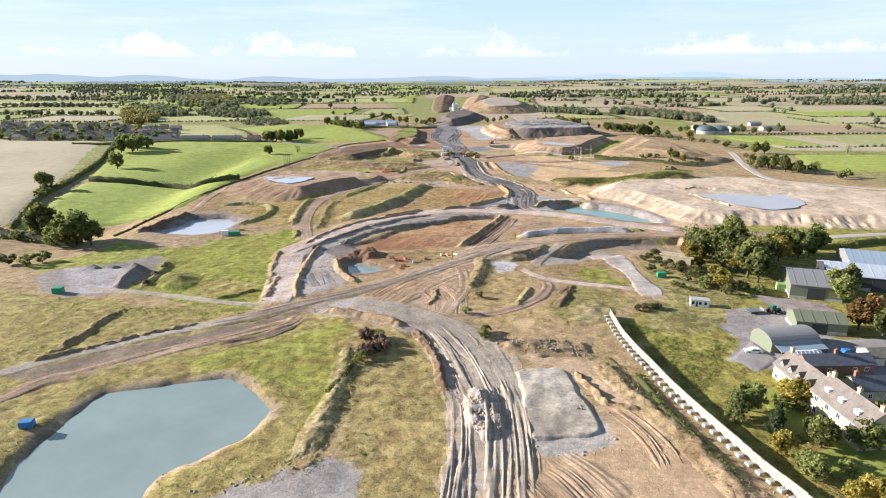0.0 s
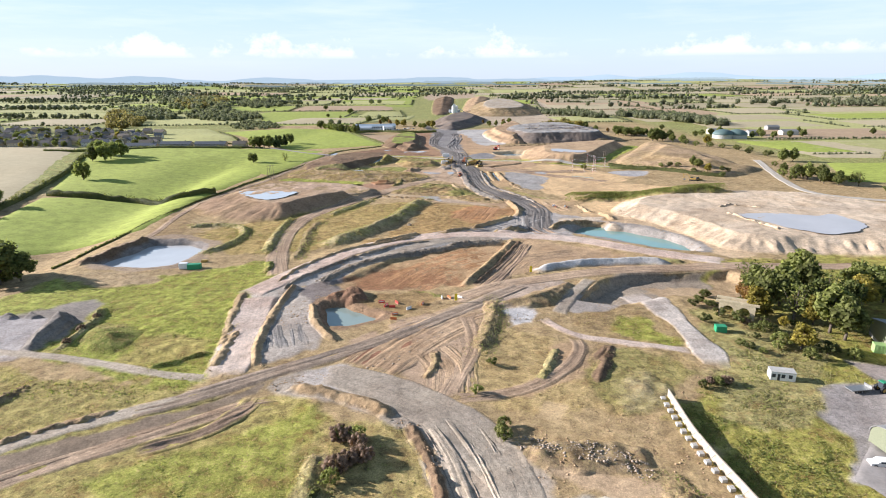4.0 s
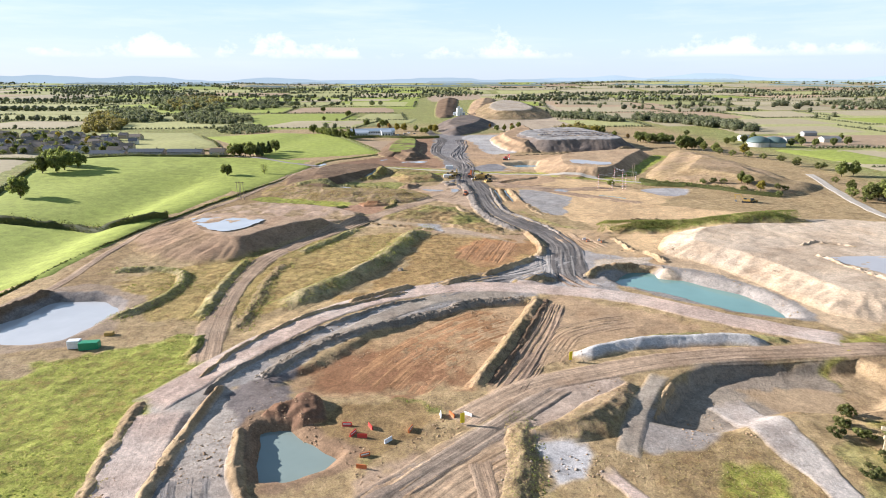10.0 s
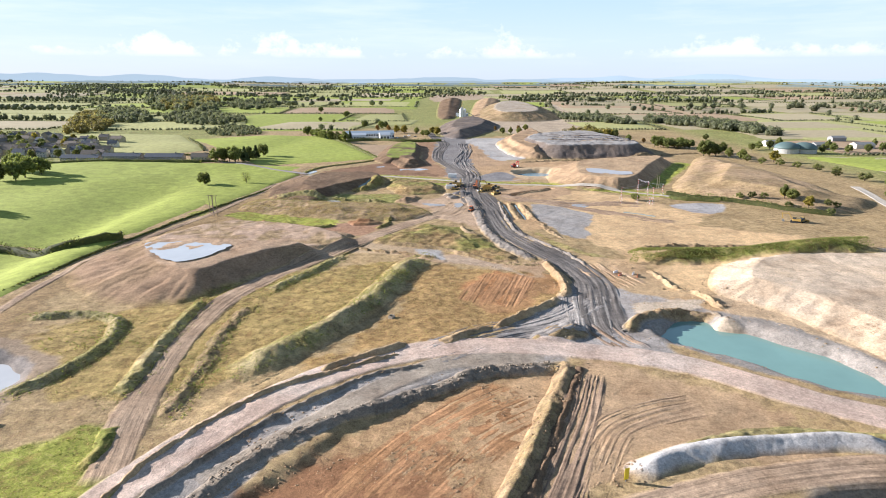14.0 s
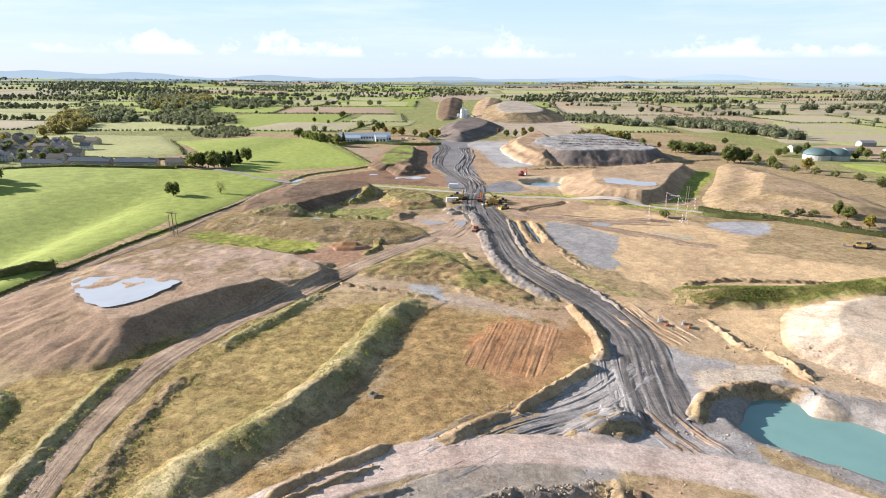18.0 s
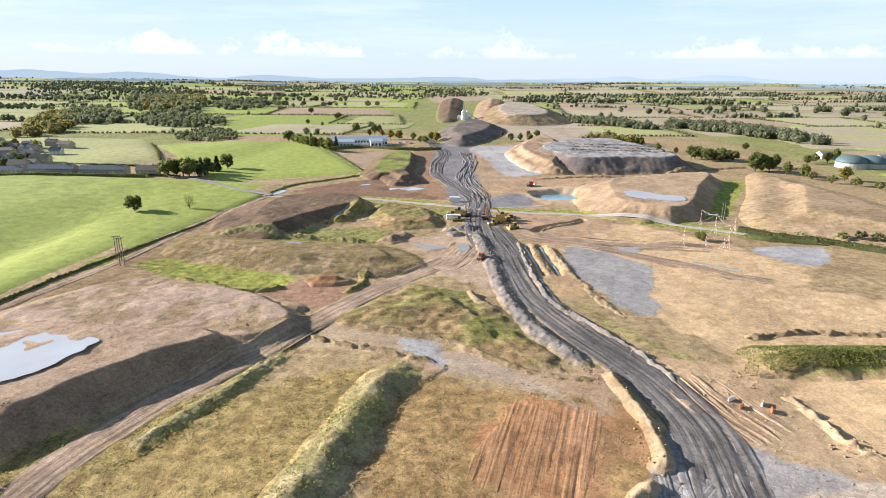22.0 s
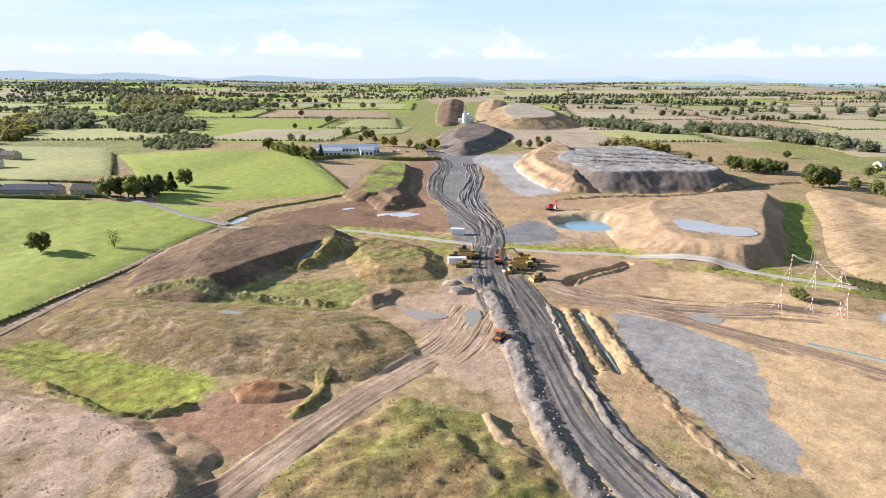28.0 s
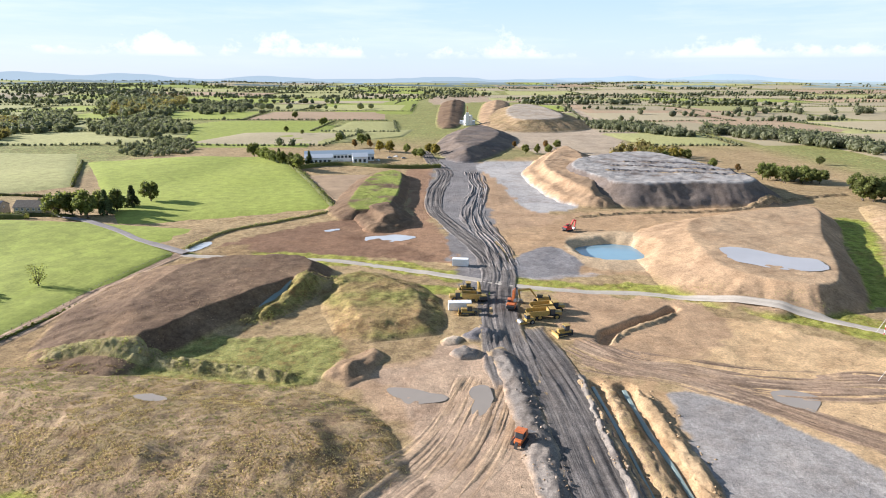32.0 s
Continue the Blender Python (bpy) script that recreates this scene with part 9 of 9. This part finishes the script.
for p_ in [(33.59, 251.8), (4.617, 223.2)]:
    sg = thing("yellow_sign", placed(p_, 20, 1), "tall bright yellow warning board", "sign")
    part("board", boxes((-0.5, 0.5, -0.04, 0.04, 0.6, 3.0), bevel=0.02), paint("sign yellow", (0.75, 0.58, 0.03), 0.5, 0, 0.1), sg)
    part("post", boxes((-0.06, 0.06, 0.044, 0.12, -0.3, 2.4)), STEEL, sg)
# height gates over the lane, red and white
MAST = [((102.5, 493.2), 9.5), ((120.4, 519.3), 9.8), ((123.7, 510.9), 10), ((111.2, 491.2), 5), ((116.9, 487), 6), ((118.6, 487), 10.5), ((132.8, 511.1), 8)]
tops = []
for (x, y), h in MAST:
    ms = thing("warning_mast", placed((x, y), 0, 1), "tall red and white banded warning mast", "mast", "red and white masts")
    k = int(h / 0.8)
    for i in range(k):
        part("band", tube((0, 0, -0.3 if i == 0 else i * h / k), (0, 0, (i + 1) * h / k), 0.11, 0.11, 8), WHITE if i % 2 else REDP, ms)
    for a in (30, 150, 270):
        part("stay", tube((2.0 * math.cos(radians(a)), 2.0 * math.sin(radians(a)), -0.1), (0, 0, h * 0.6), 0.03, 0.03, 4), WHITE, ms)
    tops.append(Vector((x, y, ms.location.z + h)))
bt = thing("bunting_line", pose(0, 0, 0), "white bunting strung between the masts", "bunting")
for a, b in ((0, 2), (2, 5), (1, 6), (0, 5), (1, 2), (6, 5)):
    p, q = tops[a], tops[b]
    bm = bmesh.new()
    for i in range(10):
        s0, s1 = i / 10, (i + 1) / 10
        sag = lambda s: Vector((0, 0, -1.2 * 4 * s * (1 - s)))
        tube(p.lerp(q, s0) + sag(s0), p.lerp(q, s1) + sag(s1), 0.035, 0.035, 4, bm)
    part("cord", bm, WHITE, bt)
# power poles on the pasture
for (x, y), h in (((-120.5, 458.6), 11), ((-124.8, 464.3), 10), ((139.2, 536.8), 10)):
    pp = thing("power_pole", placed((x, y), 20, 1), "wooden power pole with two legs and a crossarm", "power pole")
    for s in (-0.8, 0.8):
        part("leg", tube((s, 0, -0.5), (s * 0.9, 0, h), 0.17, 0.12, 8), POLE, pp)
    part("crossarm", boxes((-1.6, 1.6, -0.09, 0.09, h - 0.5, h - 0.3)), POLE, pp)
    for s in (-1.4, 0, 1.4):
        part("insulator", tube((s, 0, h - 0.3), (s, 0, h), 0.06, 0.05, 6), DARKP, pp)
# fence along the pasture
fl = curve([(-125.7, 485), (-120.6, 515), (-117.3, 533.5), (-115.1, 560.2), (-108.5, 590.7)], 3.0)
fence = thing("field_fence", pose(*fl[0], 0), "wire field fence on wooden posts", "fence")
pm = None
fz = surf(fl[:, 0], fl[:, 1])
for i, (x, y) in enumerate(fl):
    if pm is None:
        ob = part("post", tube((0, 0, -0.3), (0, 0, 1.25), 0.07, 0.06, 6), POLE, fence)
        pm = ob.data
    else:
        ob = new("post", pm)
        ob.parent = fence
    ob.location = (x - fl[0, 0], y - fl[0, 1], fz[i])
for hgt in (0.5, 0.85, 1.15):
    bm = bmesh.new()
    for i in range(len(fl) - 1):
        tube((fl[i, 0] - fl[0, 0], fl[i, 1] - fl[0, 1], fz[i] + hgt), (fl[i + 1, 0] - fl[0, 0], fl[i + 1, 1] - fl[0, 1], fz[i + 1] + hgt), 0.02, 0.02, 3, bm)
    part("wire", bm, STEEL, fence)


# ------------------------------------------------------------ weeds, clods and ruts
def tufts(name, n, area, material, label, size, keep, seed, height=0.7, up=0.25):
    r = np.random.RandomState(seed)
    x, y = r.uniform(area[0], area[1], n), r.uniform(area[2], area[3], n)
    ok = keep(x, y)
    x, y = x[ok], y[ok]
    z = crest(x, y)
    c = np.stack([x, y, z + size * 0.25 * height], 1)
    v, f = leaf_quads(c, size * r.uniform(0.35, 1.0, len(c)), 4, size * 0.42, seed, height, up)
    return finish(name, v, f, material, label, "weeds", "stuff", smooth=False)


def grassy(level, clump, seed):
    def keep(x, y):
        _, g = ground_look(x, y)
        d = fbm(x, y, clump, 3, seed)
        free = np.ones(len(x), bool)
        for ob_line, half in BARE:
            q, _, _ = line_dist(x, y, ob_line)
            free &= q > half
        return (g > level) & (d > -0.05) & free
    return keep


BARE = [(curve(R_MAIN, 8), 7)] + [(curve(p_, 8), w_) for p_, w_ in (([(45.37, 300.9), (48.59, 316.5), (50.57, 342.9), (46.82, 370.9), (36.38, 412.4), (27.47, 468.4), (20.17, 523.5)], 8), ([(15.24, 522.9), (16.64, 549.3), (18.94, 572.1), (13.84, 599.1), (2.585, 635.8)], 8),
        ([(-129.6, 119.8), (-111.5, 131.1), (-96.09, 141.2), (-78.27, 152.3), (-60.47, 162.5), (-46.75, 169.8), (-30.86, 183.3), (-8.642, 205.9), (16.21, 226.8)], 5), ([(2.383, 222.7), (12.25, 231.8), (24.73, 240.5), (48.88, 247.5), (81.34, 251.1), (106.6, 253.7)], 6),
        ([(-100.4, 109.2), (-96.49, 121.5), (-93.08, 131.2), (-73.47, 141.6), (-49.99, 155.8), (-38.74, 165.6)], 6), ([(-63.93, 259.8), (-66.9, 270.3), (-69.89, 285.6), (-72.79, 308.6), (-71.38, 338.5), (-62.62, 364), (-51.11, 382.9), (-24.29, 431.6), (-3.43, 459.5)], 4),
        ([(-104.5, 589.3), (-40.94, 582.4), (17.44, 559), (66.35, 549.6), (109.2, 529.8), (122.2, 521)], 2.5), ([(-39.95, 171.5), (-25.89, 174.7), (-10.71, 166.1), (3.12, 153.9), (11.78, 137.9)], 8))]
tufts("weeds", 80000, (-130, 130, 82, 330), LEAF["weed"], "low green weeds over rough ground", 0.27, grassy(0.6, 14, 5), 11, 0.7, 0.3)
tufts("dry_grass", 110000, (-130, 130, 82, 420), LEAF["dryweed"], "pale dry grass tufts over rough ground", 0.26, grassy(0.45, 9, 9), 12)
tufts("weeds", 60000, (-150, 160, 330, 560), LEAF["weed"], "low green weeds over rough ground", 0.3, grassy(0.6, 14, 6), 13)
tufts("scrub", 40000, (-130, 150, 82, 430), LEAF["thicket"], "low scrub and brambles in patches", 0.5, lambda x, y: grassy(0.6, 22, 15)(x, y) & (fbm(x, y, 19, 3, 44) > 0.3), 14, 0.9, 0.3)
tufts("docks", 60000, (-130, 130, 82, 440), LEAF["dryscrub"], "rusty brown docks and dead stems in rough grass", 0.3, lambda x, y: grassy(0.5, 7, 23)(x, y) & (fbm(x, y, 12, 3, 47) > 0.1), 16, 1.0, 0.2)


def clods(name, n, area, material, label, lo, hi, seed, keep=None):
    r = np.random.RandomState(seed)
    x, y = r.uniform(area[0], area[1], n), r.uniform(area[2], area[3], n)
    if keep is not None:
        ok = keep(x, y)
        x, y = x[ok], y[ok]
    z = crest(x, y)
    base = np.array([(1, 0, 0), (-1, 0, 0), (0, 1, 0), (0, -1, 0), (0, 0, 1), (0, 0, -0.6)], float)
    tri = np.array([(0, 2, 4), (2, 1, 4), (1, 3, 4), (3, 0, 4), (2, 0, 5), (1, 2, 5), (3, 1, 5), (0, 3, 5)])
    k = len(x)
    s = lo + (hi - lo) * r.rand(k) ** 3
    a = r.uniform(0, 6.28, k)
    b = base[None] * (0.7 + 0.6 * r.rand(k, 6))[..., None] * s[:, None, None]
    rx, ry = b[..., 0] * np.cos(a)[:, None] - b[..., 1] * np.sin(a)[:, None], b[..., 0] * np.sin(a)[:, None] + b[..., 1] * np.cos(a)[:, None]
    v = np.stack([rx + x[:, None], ry + y[:, None], b[..., 2] * 0.7 + z[:, None]], -1).reshape(-1, 3)
    f = (tri[None] + (np.arange(k) * 6)[:, None, None]).reshape(-1, 3)
    return finish(name, v, f, material, label, "clods", "stuff", smooth=False)


def close_to(lines, reach):
    ls = [curve(p_, 5) for p_ in lines]

    def keep(x, y):
        ok = np.zeros(len(x), bool)
        for q in ls:
            d, _, _ = line_dist(x, y, q)
            ok |= d < reach * (0.5 + 0.5 * np.abs(vnoise(x, y, 5, 33)))
        return ok
    return keep


BANKS = [[(-7.494, 384.5), (-14.72, 372.3), (-19.17, 354.9), (-24.3, 337.3), (-29.91, 324), (-37.98, 310.3), (-46.09, 297.3), (-52.07, 287.5)], [(78.04, 387.7), (95.62, 387.6), (118.1, 388), (146, 388.6)], [(-78.23, 338.4), (-78.17, 321.6), (-76.85, 302.7), (-75, 285.5), (-75.63, 279.6)],
         [(-126.5, 323.7), (-111.5, 326.2), (-97.96, 321.5), (-92.68, 306.4), (-94.86, 291.8), (-101.6, 279.4)], [(-62.22, 334.2), (-63.23, 314.9), (-61.15, 295.5), (-60.87, 279.7), (-60.19, 271.6)], [(-41.58, 390.3), (-46.97, 375.3), (-51.06, 365), (-56.8, 354.6), (-60.57, 347.2)], [(-56.09, 523.7), (-49.9, 536.3), (-44, 552.5), (-37.65, 553.7)],
         [(-101.7, 501.1), (-86.44, 503.7), (-67.69, 500.1), (-50.13, 497.5), (-34.22, 493.6)], [(-25.16, 145.1), (-24.71, 123.8), (-26.36, 105.3), (-28.43, 94.24)], [(40.8, 134.5), (43.76, 120.4), (48.3, 104.5), (52.53, 88.64)], [(16.36, 225.1), (15.51, 210.4), (12.69, 197.7), (8.636, 187.2)]]
ROUGH = curve(BRAMBLES, 5, True)
tufts("brambles", 26000, (55, 130, 150, 235), LEAF["weed"], "brambles and rank weeds beside the farm", 0.34, lambda x, y: (inside(x, y, ROUGH) > 0) & (fbm(x, y, 8, 3, 73) > 0.1), 33, 0.8, 0.4)
YARD_SIDE = curve([(54.49, 166.7), (67.86, 162.7), (78.83, 151.9), (72.2, 131.5), (61.14, 115.8), (64.88, 98.4), (70.11, 94.04), (63.54, 91.41), (54.37, 113.9), (50.79, 137.1)], 5, True)
tufts("farm_scrub", 70000, (20, 150, 82, 230), LEAF["thicket"], "rank green weeds and brambles beside the hoarding", 0.45, lambda x, y: (inside(x, y, YARD_SIDE) > 1) & (fbm(x, y, 9, 3, 71) > -0.25), 31, 1.0, 0.3)
tufts("bank_weeds", 260000, (-130, 160, 82, 560), LEAF["weed"], "weeds and long grass over the earth banks", 0.26, close_to(BANKS, 6.0), 21, 1.0)
tufts("thicket", 150000, (50, 170, 270, 420), LEAF["thicket"], "dense green weeds over the straight bund", 0.38, close_to([[(79.31, 386.2), (117.6, 387), (145.3, 387.6), (173.9, 388.1)]], 9.0), 23, 1.2, 0.25)
tufts("bank_scrub", 100000, (-130, 160, 82, 560), LEAF["thicket"], "dark scrub along the shaded foot of the banks", 0.45, close_to([np.array(p_) + np.array((3.2, -0.8)) for p_ in BANKS], 2.6), 22, 1.0)
OVAL = curve([(-114.5, 473.7), (-110, 497.1), (-78.07, 495.8), (-39.71, 491), (-16.3, 481.2), (-5.883, 457.8), (-13.4, 450.3), (-27.9, 445.3), (-48.28, 449.7), (-68.78, 453.3), (-100.5, 466.5)], 6, True)
tufts("heap_grass", 60000, (-118, 0, 440, 500), LEAF["dryweed"], "thin dry grass over the oval heap", 0.26, lambda x, y: (inside(x, y, OVAL) > 0) & (vnoise(x * 0.6 + y, x - y * 3, 3.2, 17) + 0.7 * fbm(x, y, 14, 3, 18) > 0.15), 41)
tufts("heap_weeds", 40000, (-118, 0, 440, 500), LEAF["thicket"], "green weeds in rows over the oval heap", 0.24, lambda x, y: (inside(x, y, OVAL) > 0) & (vnoise(x * 0.6 + y, x - y * 3, 3.2, 17) + 0.7 * fbm(x, y, 14, 3, 18) < -0.35), 42)
clods("soil_clods", 30000, (-60, 70, 82, 300), M["tan"], "loose tan soil clods and stones", 0.06, 0.34, 1, lambda x, y: (fbm(x, y, 16, 3, 61) > 0.25) & (ground_look(x, y)[1] < 0.4))
clods("soil_clods", 40000, (-110, 130, 280, 560), M["tan"], "loose tan soil clods and stones", 0.06, 0.3, 2, lambda x, y: (fbm(x, y, 16, 3, 62) > 0.35) & (ground_look(x, y)[1] < 0.5) & ~((x > 46) & (x < 82) & (y > 412) & (y < 494)))
clods("heap_clods", 60000, (-110, 130, 250, 560), M["tan"], "soil clods and stones over the heaps", 0.07, 0.22, 5, lambda x, y: (surf(x, y) - land(x, y) > 0.8) & (fbm(x, y, 12, 3, 63) > -0.1))
clods("rubble", 30000, (-60, 110, 82, 560), M["clod"], "broken grey clay lumps and rubble", 0.12, 0.5, 3, close_to([
    [(18.5, 490.5), (20.9, 453.5), (22.8, 427.1), (27.4, 406.2), (33.1, 392.2), (36.4, 382.9)], [(34.6, 427.3), (41.4, 410.7), (48.0, 396.8), (53.8, 381.8)], [(27.6, 297.4), (31.79, 298.2)],
    [(2.463, 120.9), (8.969, 118.3), (12.03, 109.1), (11.09, 99.13)], [(17.6, 97.25), (24.27, 97.19), (33.94, 99.82)], [(-17.43, 176.3), (-10.88, 185), (-0.6274, 197.6), (11.22, 206.2)], [(-43.75, 86.54), (-34.78, 90.24), (-21.29, 96.75)], [(18.55, 208.4), (29.53, 210.3)],
    [(29.96, 311.3), (46.3, 315.6), (60.89, 307.4)], [(30.94, 495.8), (32.32, 482.4), (32.69, 468.6), (33.11, 453.3)]], 4))
clods("sand_clods", 16000, (-60, 130, 200, 500), M["lip"], "loose pale sand lumps", 0.1, 0.45, 4, close_to([
    [(38.5, 380.6), (42.61, 367.5), (44.16, 354.3), (43.59, 347.5), (37.19, 338.3), (27, 328.7), (18.19, 321.5), (7.856, 314.5), (-0.8534, 305.8), (-9.18, 307), (-24.38, 296.1)], [(38.87, 379.7), (40.56, 367.6), (41.79, 357), (41.59, 347.4)],
    [(57.75, 367.8), (74.58, 360.2), (83.44, 346.6), (83.75, 329.6)], [(43.65, 489.6), (44.85, 475.3), (45.62, 464.5), (46.3, 453.5)], [(93.92, 356.1), (98.21, 334.4), (109.1, 299.9), (110.2, 273.8)]], 5))
clods("clay_clods", 16000, (-5, 30, 90, 140), M["clod"], "heap of large broken clay clods", 0.1, 0.5, 7, close_to([[(5.1, 118.5), (9.0, 113.4), (9.6, 107.0)]], 4.5))
clods("rubble", 16000, (0, 60, 120, 170), M["clod"], "bank of broken grey and brown rubble", 0.08, 0.45, 8, close_to([[(11.7, 147.9), (20.9, 144.7), (30.6, 142.5), (36.8, 138.7)]], 4.0))
clods("wall_stones", 16000, (-60, 40, 230, 305), M["wall"], "stones and broken clay along the bank", 0.1, 0.5, 9, close_to([[(-43.9, 243.0), (-41.3, 249.1), (-38.2, 255.4), (-29.9, 265.3), (-15.8, 275.3), (0.2, 285.5), (10.2, 292.4), (27.3, 294.9)]], 3.0))
clods("soil_clods", 22000, (20, 160, 320, 480), M["lip"], "broken lumps of sandy clay", 0.1, 0.5, 10, close_to([[(79.3, 350.9), (84.4, 348.5), (87.3, 343.2), (88.6, 336.3)], [(61.5, 371.1), (71.2, 378.2), (76.6, 369.8)]], 4.5))


def rutted(pts, half, label, seed, material, amp=0.22, lift=0.05, group=""):
    """A churned strip of ground, ridged along the way that the machines took; it dies out at its edges."""
    line = curve(pts, 1.0)
    m = len(line)
    tang = np.gradient(line, axis=0)
    tang /= np.linalg.norm(tang, axis=1)[:, None]
    nor = np.stack([tang[:, 1], -tang[:, 0]], 1)
    t = np.arange(m) * 1.0
    cols = int(half * 2 / 0.2)
    off = np.linspace(-half, half, cols)
    u = off[None, :] + (2.2 * vnoise(t, t * 0, 28, seed) + 0.5 * vnoise(t, t * 0 + 50, 7, seed))[:, None] * 0.8
    x, y = line[:, None, 0] + nor[:, None, 0] * u, line[:, None, 1] + nor[:, None, 1] * u
    tt = np.repeat(t[:, None], cols, 1)
    swing = 1.5 * vnoise(u * 2, tt, 34, seed + 9)
    z = surf(x.ravel(), y.ravel()).reshape(x.shape)
    fade = np.minimum(1, (half - np.abs(off))[None, :] / 2.2) * np.minimum(1, np.minimum(t, t[::-1])[:, None] / 5)
    fade = np.clip(fade + 0.35 * vnoise(x, y, 4, seed + 5), 0, 1)
    z = z + lift + amp * along_noise(u + swing, tt, seed) * fade + 0.08 * amp * vnoise(x, y, 0.9, seed + 6) - (lift + 0.15) * (1 - np.clip(fade * 2.5, 0, 1))
    ob = finish("rutted_ground", np.stack([x.ravel(), y.ravel(), z.ravel()], 1), grid_faces(m, cols), TRACK, label, "rutted ground", "structure")
    dress(ob, x, y, material.name, fade * 1.6 - 0.3 + 0.25 * vnoise(x, y, 3, seed + 7))
    a = ob.data.attributes.new("st", "FLOAT_VECTOR", "POINT")
    a.data.foreach_set("vector", np.stack([(u + swing).ravel(), tt.ravel(), u.ravel() * 0], 1).astype(np.float32).ravel())
    return ob


RUT_PALE = earth("churned pale clay", (0.46, 0.37, 0.275), (0.38, 0.31, 0.235), st=True, relief=0.35, contrast=0.3, streak=(0.8, 0.03))
RUT_TAN = earth("churned tan soil", (0.44, 0.31, 0.195), (0.37, 0.25, 0.15), st=True, relief=0.35, contrast=0.35, streak=(0.8, 0.03))
RUT_BROWN = earth("churned brown soil", (0.25, 0.175, 0.12), (0.34, 0.235, 0.155), st=True, relief=0.3, contrast=0.3, streak=(0.8, 0.03))
RUT_COAL = earth("churned shale", (0.16, 0.14, 0.125), (0.21, 0.185, 0.165), st=True)
RUT_RED = earth("raked red soil", (0.42, 0.23, 0.115), (0.35, 0.19, 0.09), st=True, relief=0.3, contrast=0.3, streak=(0.8, 0.02))
RUT_GREY = earth("churned grey clay", (0.31, 0.28, 0.25), (0.25, 0.225, 0.20), st=True, relief=0.35, contrast=0.35, streak=(0.8, 0.03))
rutted([(-0.4, 156.0), (5.5, 140.8), (10.0, 120.6), (10.5, 99.8), (8.8, 80.8)], 9.5, "deeply furrowed pale clay ground", 1, RUT_PALE, 0.34)
rutted([(39.4, 114.1), (43.0, 106.7), (45.1, 98.6), (45.4, 90.3)], 6, "rutted tan clay slope", 2, RUT_TAN, 0.32)
rutted([(15.76, 92.16), (19.92, 85.95), (23.99, 77.82)], 12, "rutted tan clay ground", 3, RUT_TAN, 0.2)
rutted([(-94.6, 129.0), (-83.6, 137.1), (-70.9, 145.5), (-56.4, 154.3)], 2.6, "dark rutted strip between two tracks", 4, RUT_BROWN, 0.2, 0.06)
rutted([(-63.7, 145.7), (-51.3, 152.9), (-44.9, 160.5), (-43.9, 166.1)], 3.0, "curved dark wheel ruts on tan clay", 20, RUT_BROWN, 0.2, 0.2)
rutted([(-19.83, 176.4), (-11.24, 189.8), (0.833, 203.3), (15.13, 216.1)], 10, "rutted brown ground", 5, RUT_TAN, 0.13)
rutted([(-3.331, 192.2), (1.82, 180.3), (1.51, 164.9)], 8, "rutted brown ground", 6, RUT_TAN, 0.12)
rutted([(-6.313, 297.1), (13.38, 311), (33.15, 321.7), (51.73, 340)], 9, "churned grey clay at the road junction", 7, RUT_GREY, 0.2, 0.05)
rutted([(44.86, 321.4), (47.66, 312.4), (51.22, 302.3)], 6, "deep brown ruts at the road junction", 8, RUT_BROWN, 0.3, 0.05)
rutted([(31.65, 504.9), (51.36, 495.5), (68.46, 484.8), (83.46, 471.7), (95.91, 461.9), (106.3, 452.7), (118.1, 445.5)], 5, "brown wheel ruts across the tan flat", 9, RUT_BROWN, 0.16, 0.06)
rutted([(32.16, 515.8), (43.72, 503.1), (56.16, 498.9), (71.65, 494.5), (88.94, 492.7), (101.8, 492.8), (114.9, 488.1)], 8, "brown wheel ruts across the tan flat", 10, RUT_BROWN, 0.2, 0.06)
rutted([(52.42, 496.1), (64.32, 487.4), (74.22, 478.7), (84.69, 469.2), (92.07, 461.1)], 5, "brown wheel ruts across the tan flat", 11, RUT_BROWN, 0.16, 0.06)
rutted([(36.11, 292.6), (29, 272.1), (20.5, 252.3), (12.9, 235.8)], 7, "rutted brown track beside the bund", 12, RUT_BROWN, 0.22, 0.08)
rutted([(14.19, 334.6), (18.16, 347.8), (24.25, 367.2)], 11, "raked red soil furrows", 13, RUT_RED, 0.09)
rutted([(55.74, 379.5), (60.06, 363.3), (65.41, 350.6)], 9, "sandy ruts beside the haul road", 14, RUT_TAN, 0.3)
rutted([(-14.29, 238.6), (-7.01, 252.1), (6.26, 269.5), (21.14, 283.1)], 12, "scraped red brown soil with furrows", 16, RUT_RED, 0.07, 0.0)
rutted([(25.25, 254), (36.33, 270), (58.23, 279)], 7, "rutted tan flat inside the road bend", 17, RUT_TAN, 0.16, 0.02)
rutted([(-4.084, 454.3), (4.674, 470.3), (12.41, 494.7)], 10, "tan ground with shallow wheel marks", 18, RUT_TAN, 0.12, 0.02)
rutted([(-48.18, 207.2), (-41.8, 190.2)], 8, "scraped grey flat with wheel marks", 19, RUT_GREY, 0.12, 0.02)
rutted([(19.0, 800.2), (19.4, 729.6), (12.3, 661.0), (18.8, 609.1), (21.1, 571.2)], 7, "churned black shale beside the haul road", 21, RUT_COAL, 0.5, 0.1)
rutted([(42.2, 315.1), (43.8, 324.3), (45.0, 335.2), (46.3, 345.9)], 9, "churned grey clay across the junction", 22, RUT_GREY, 0.22, 0.06)
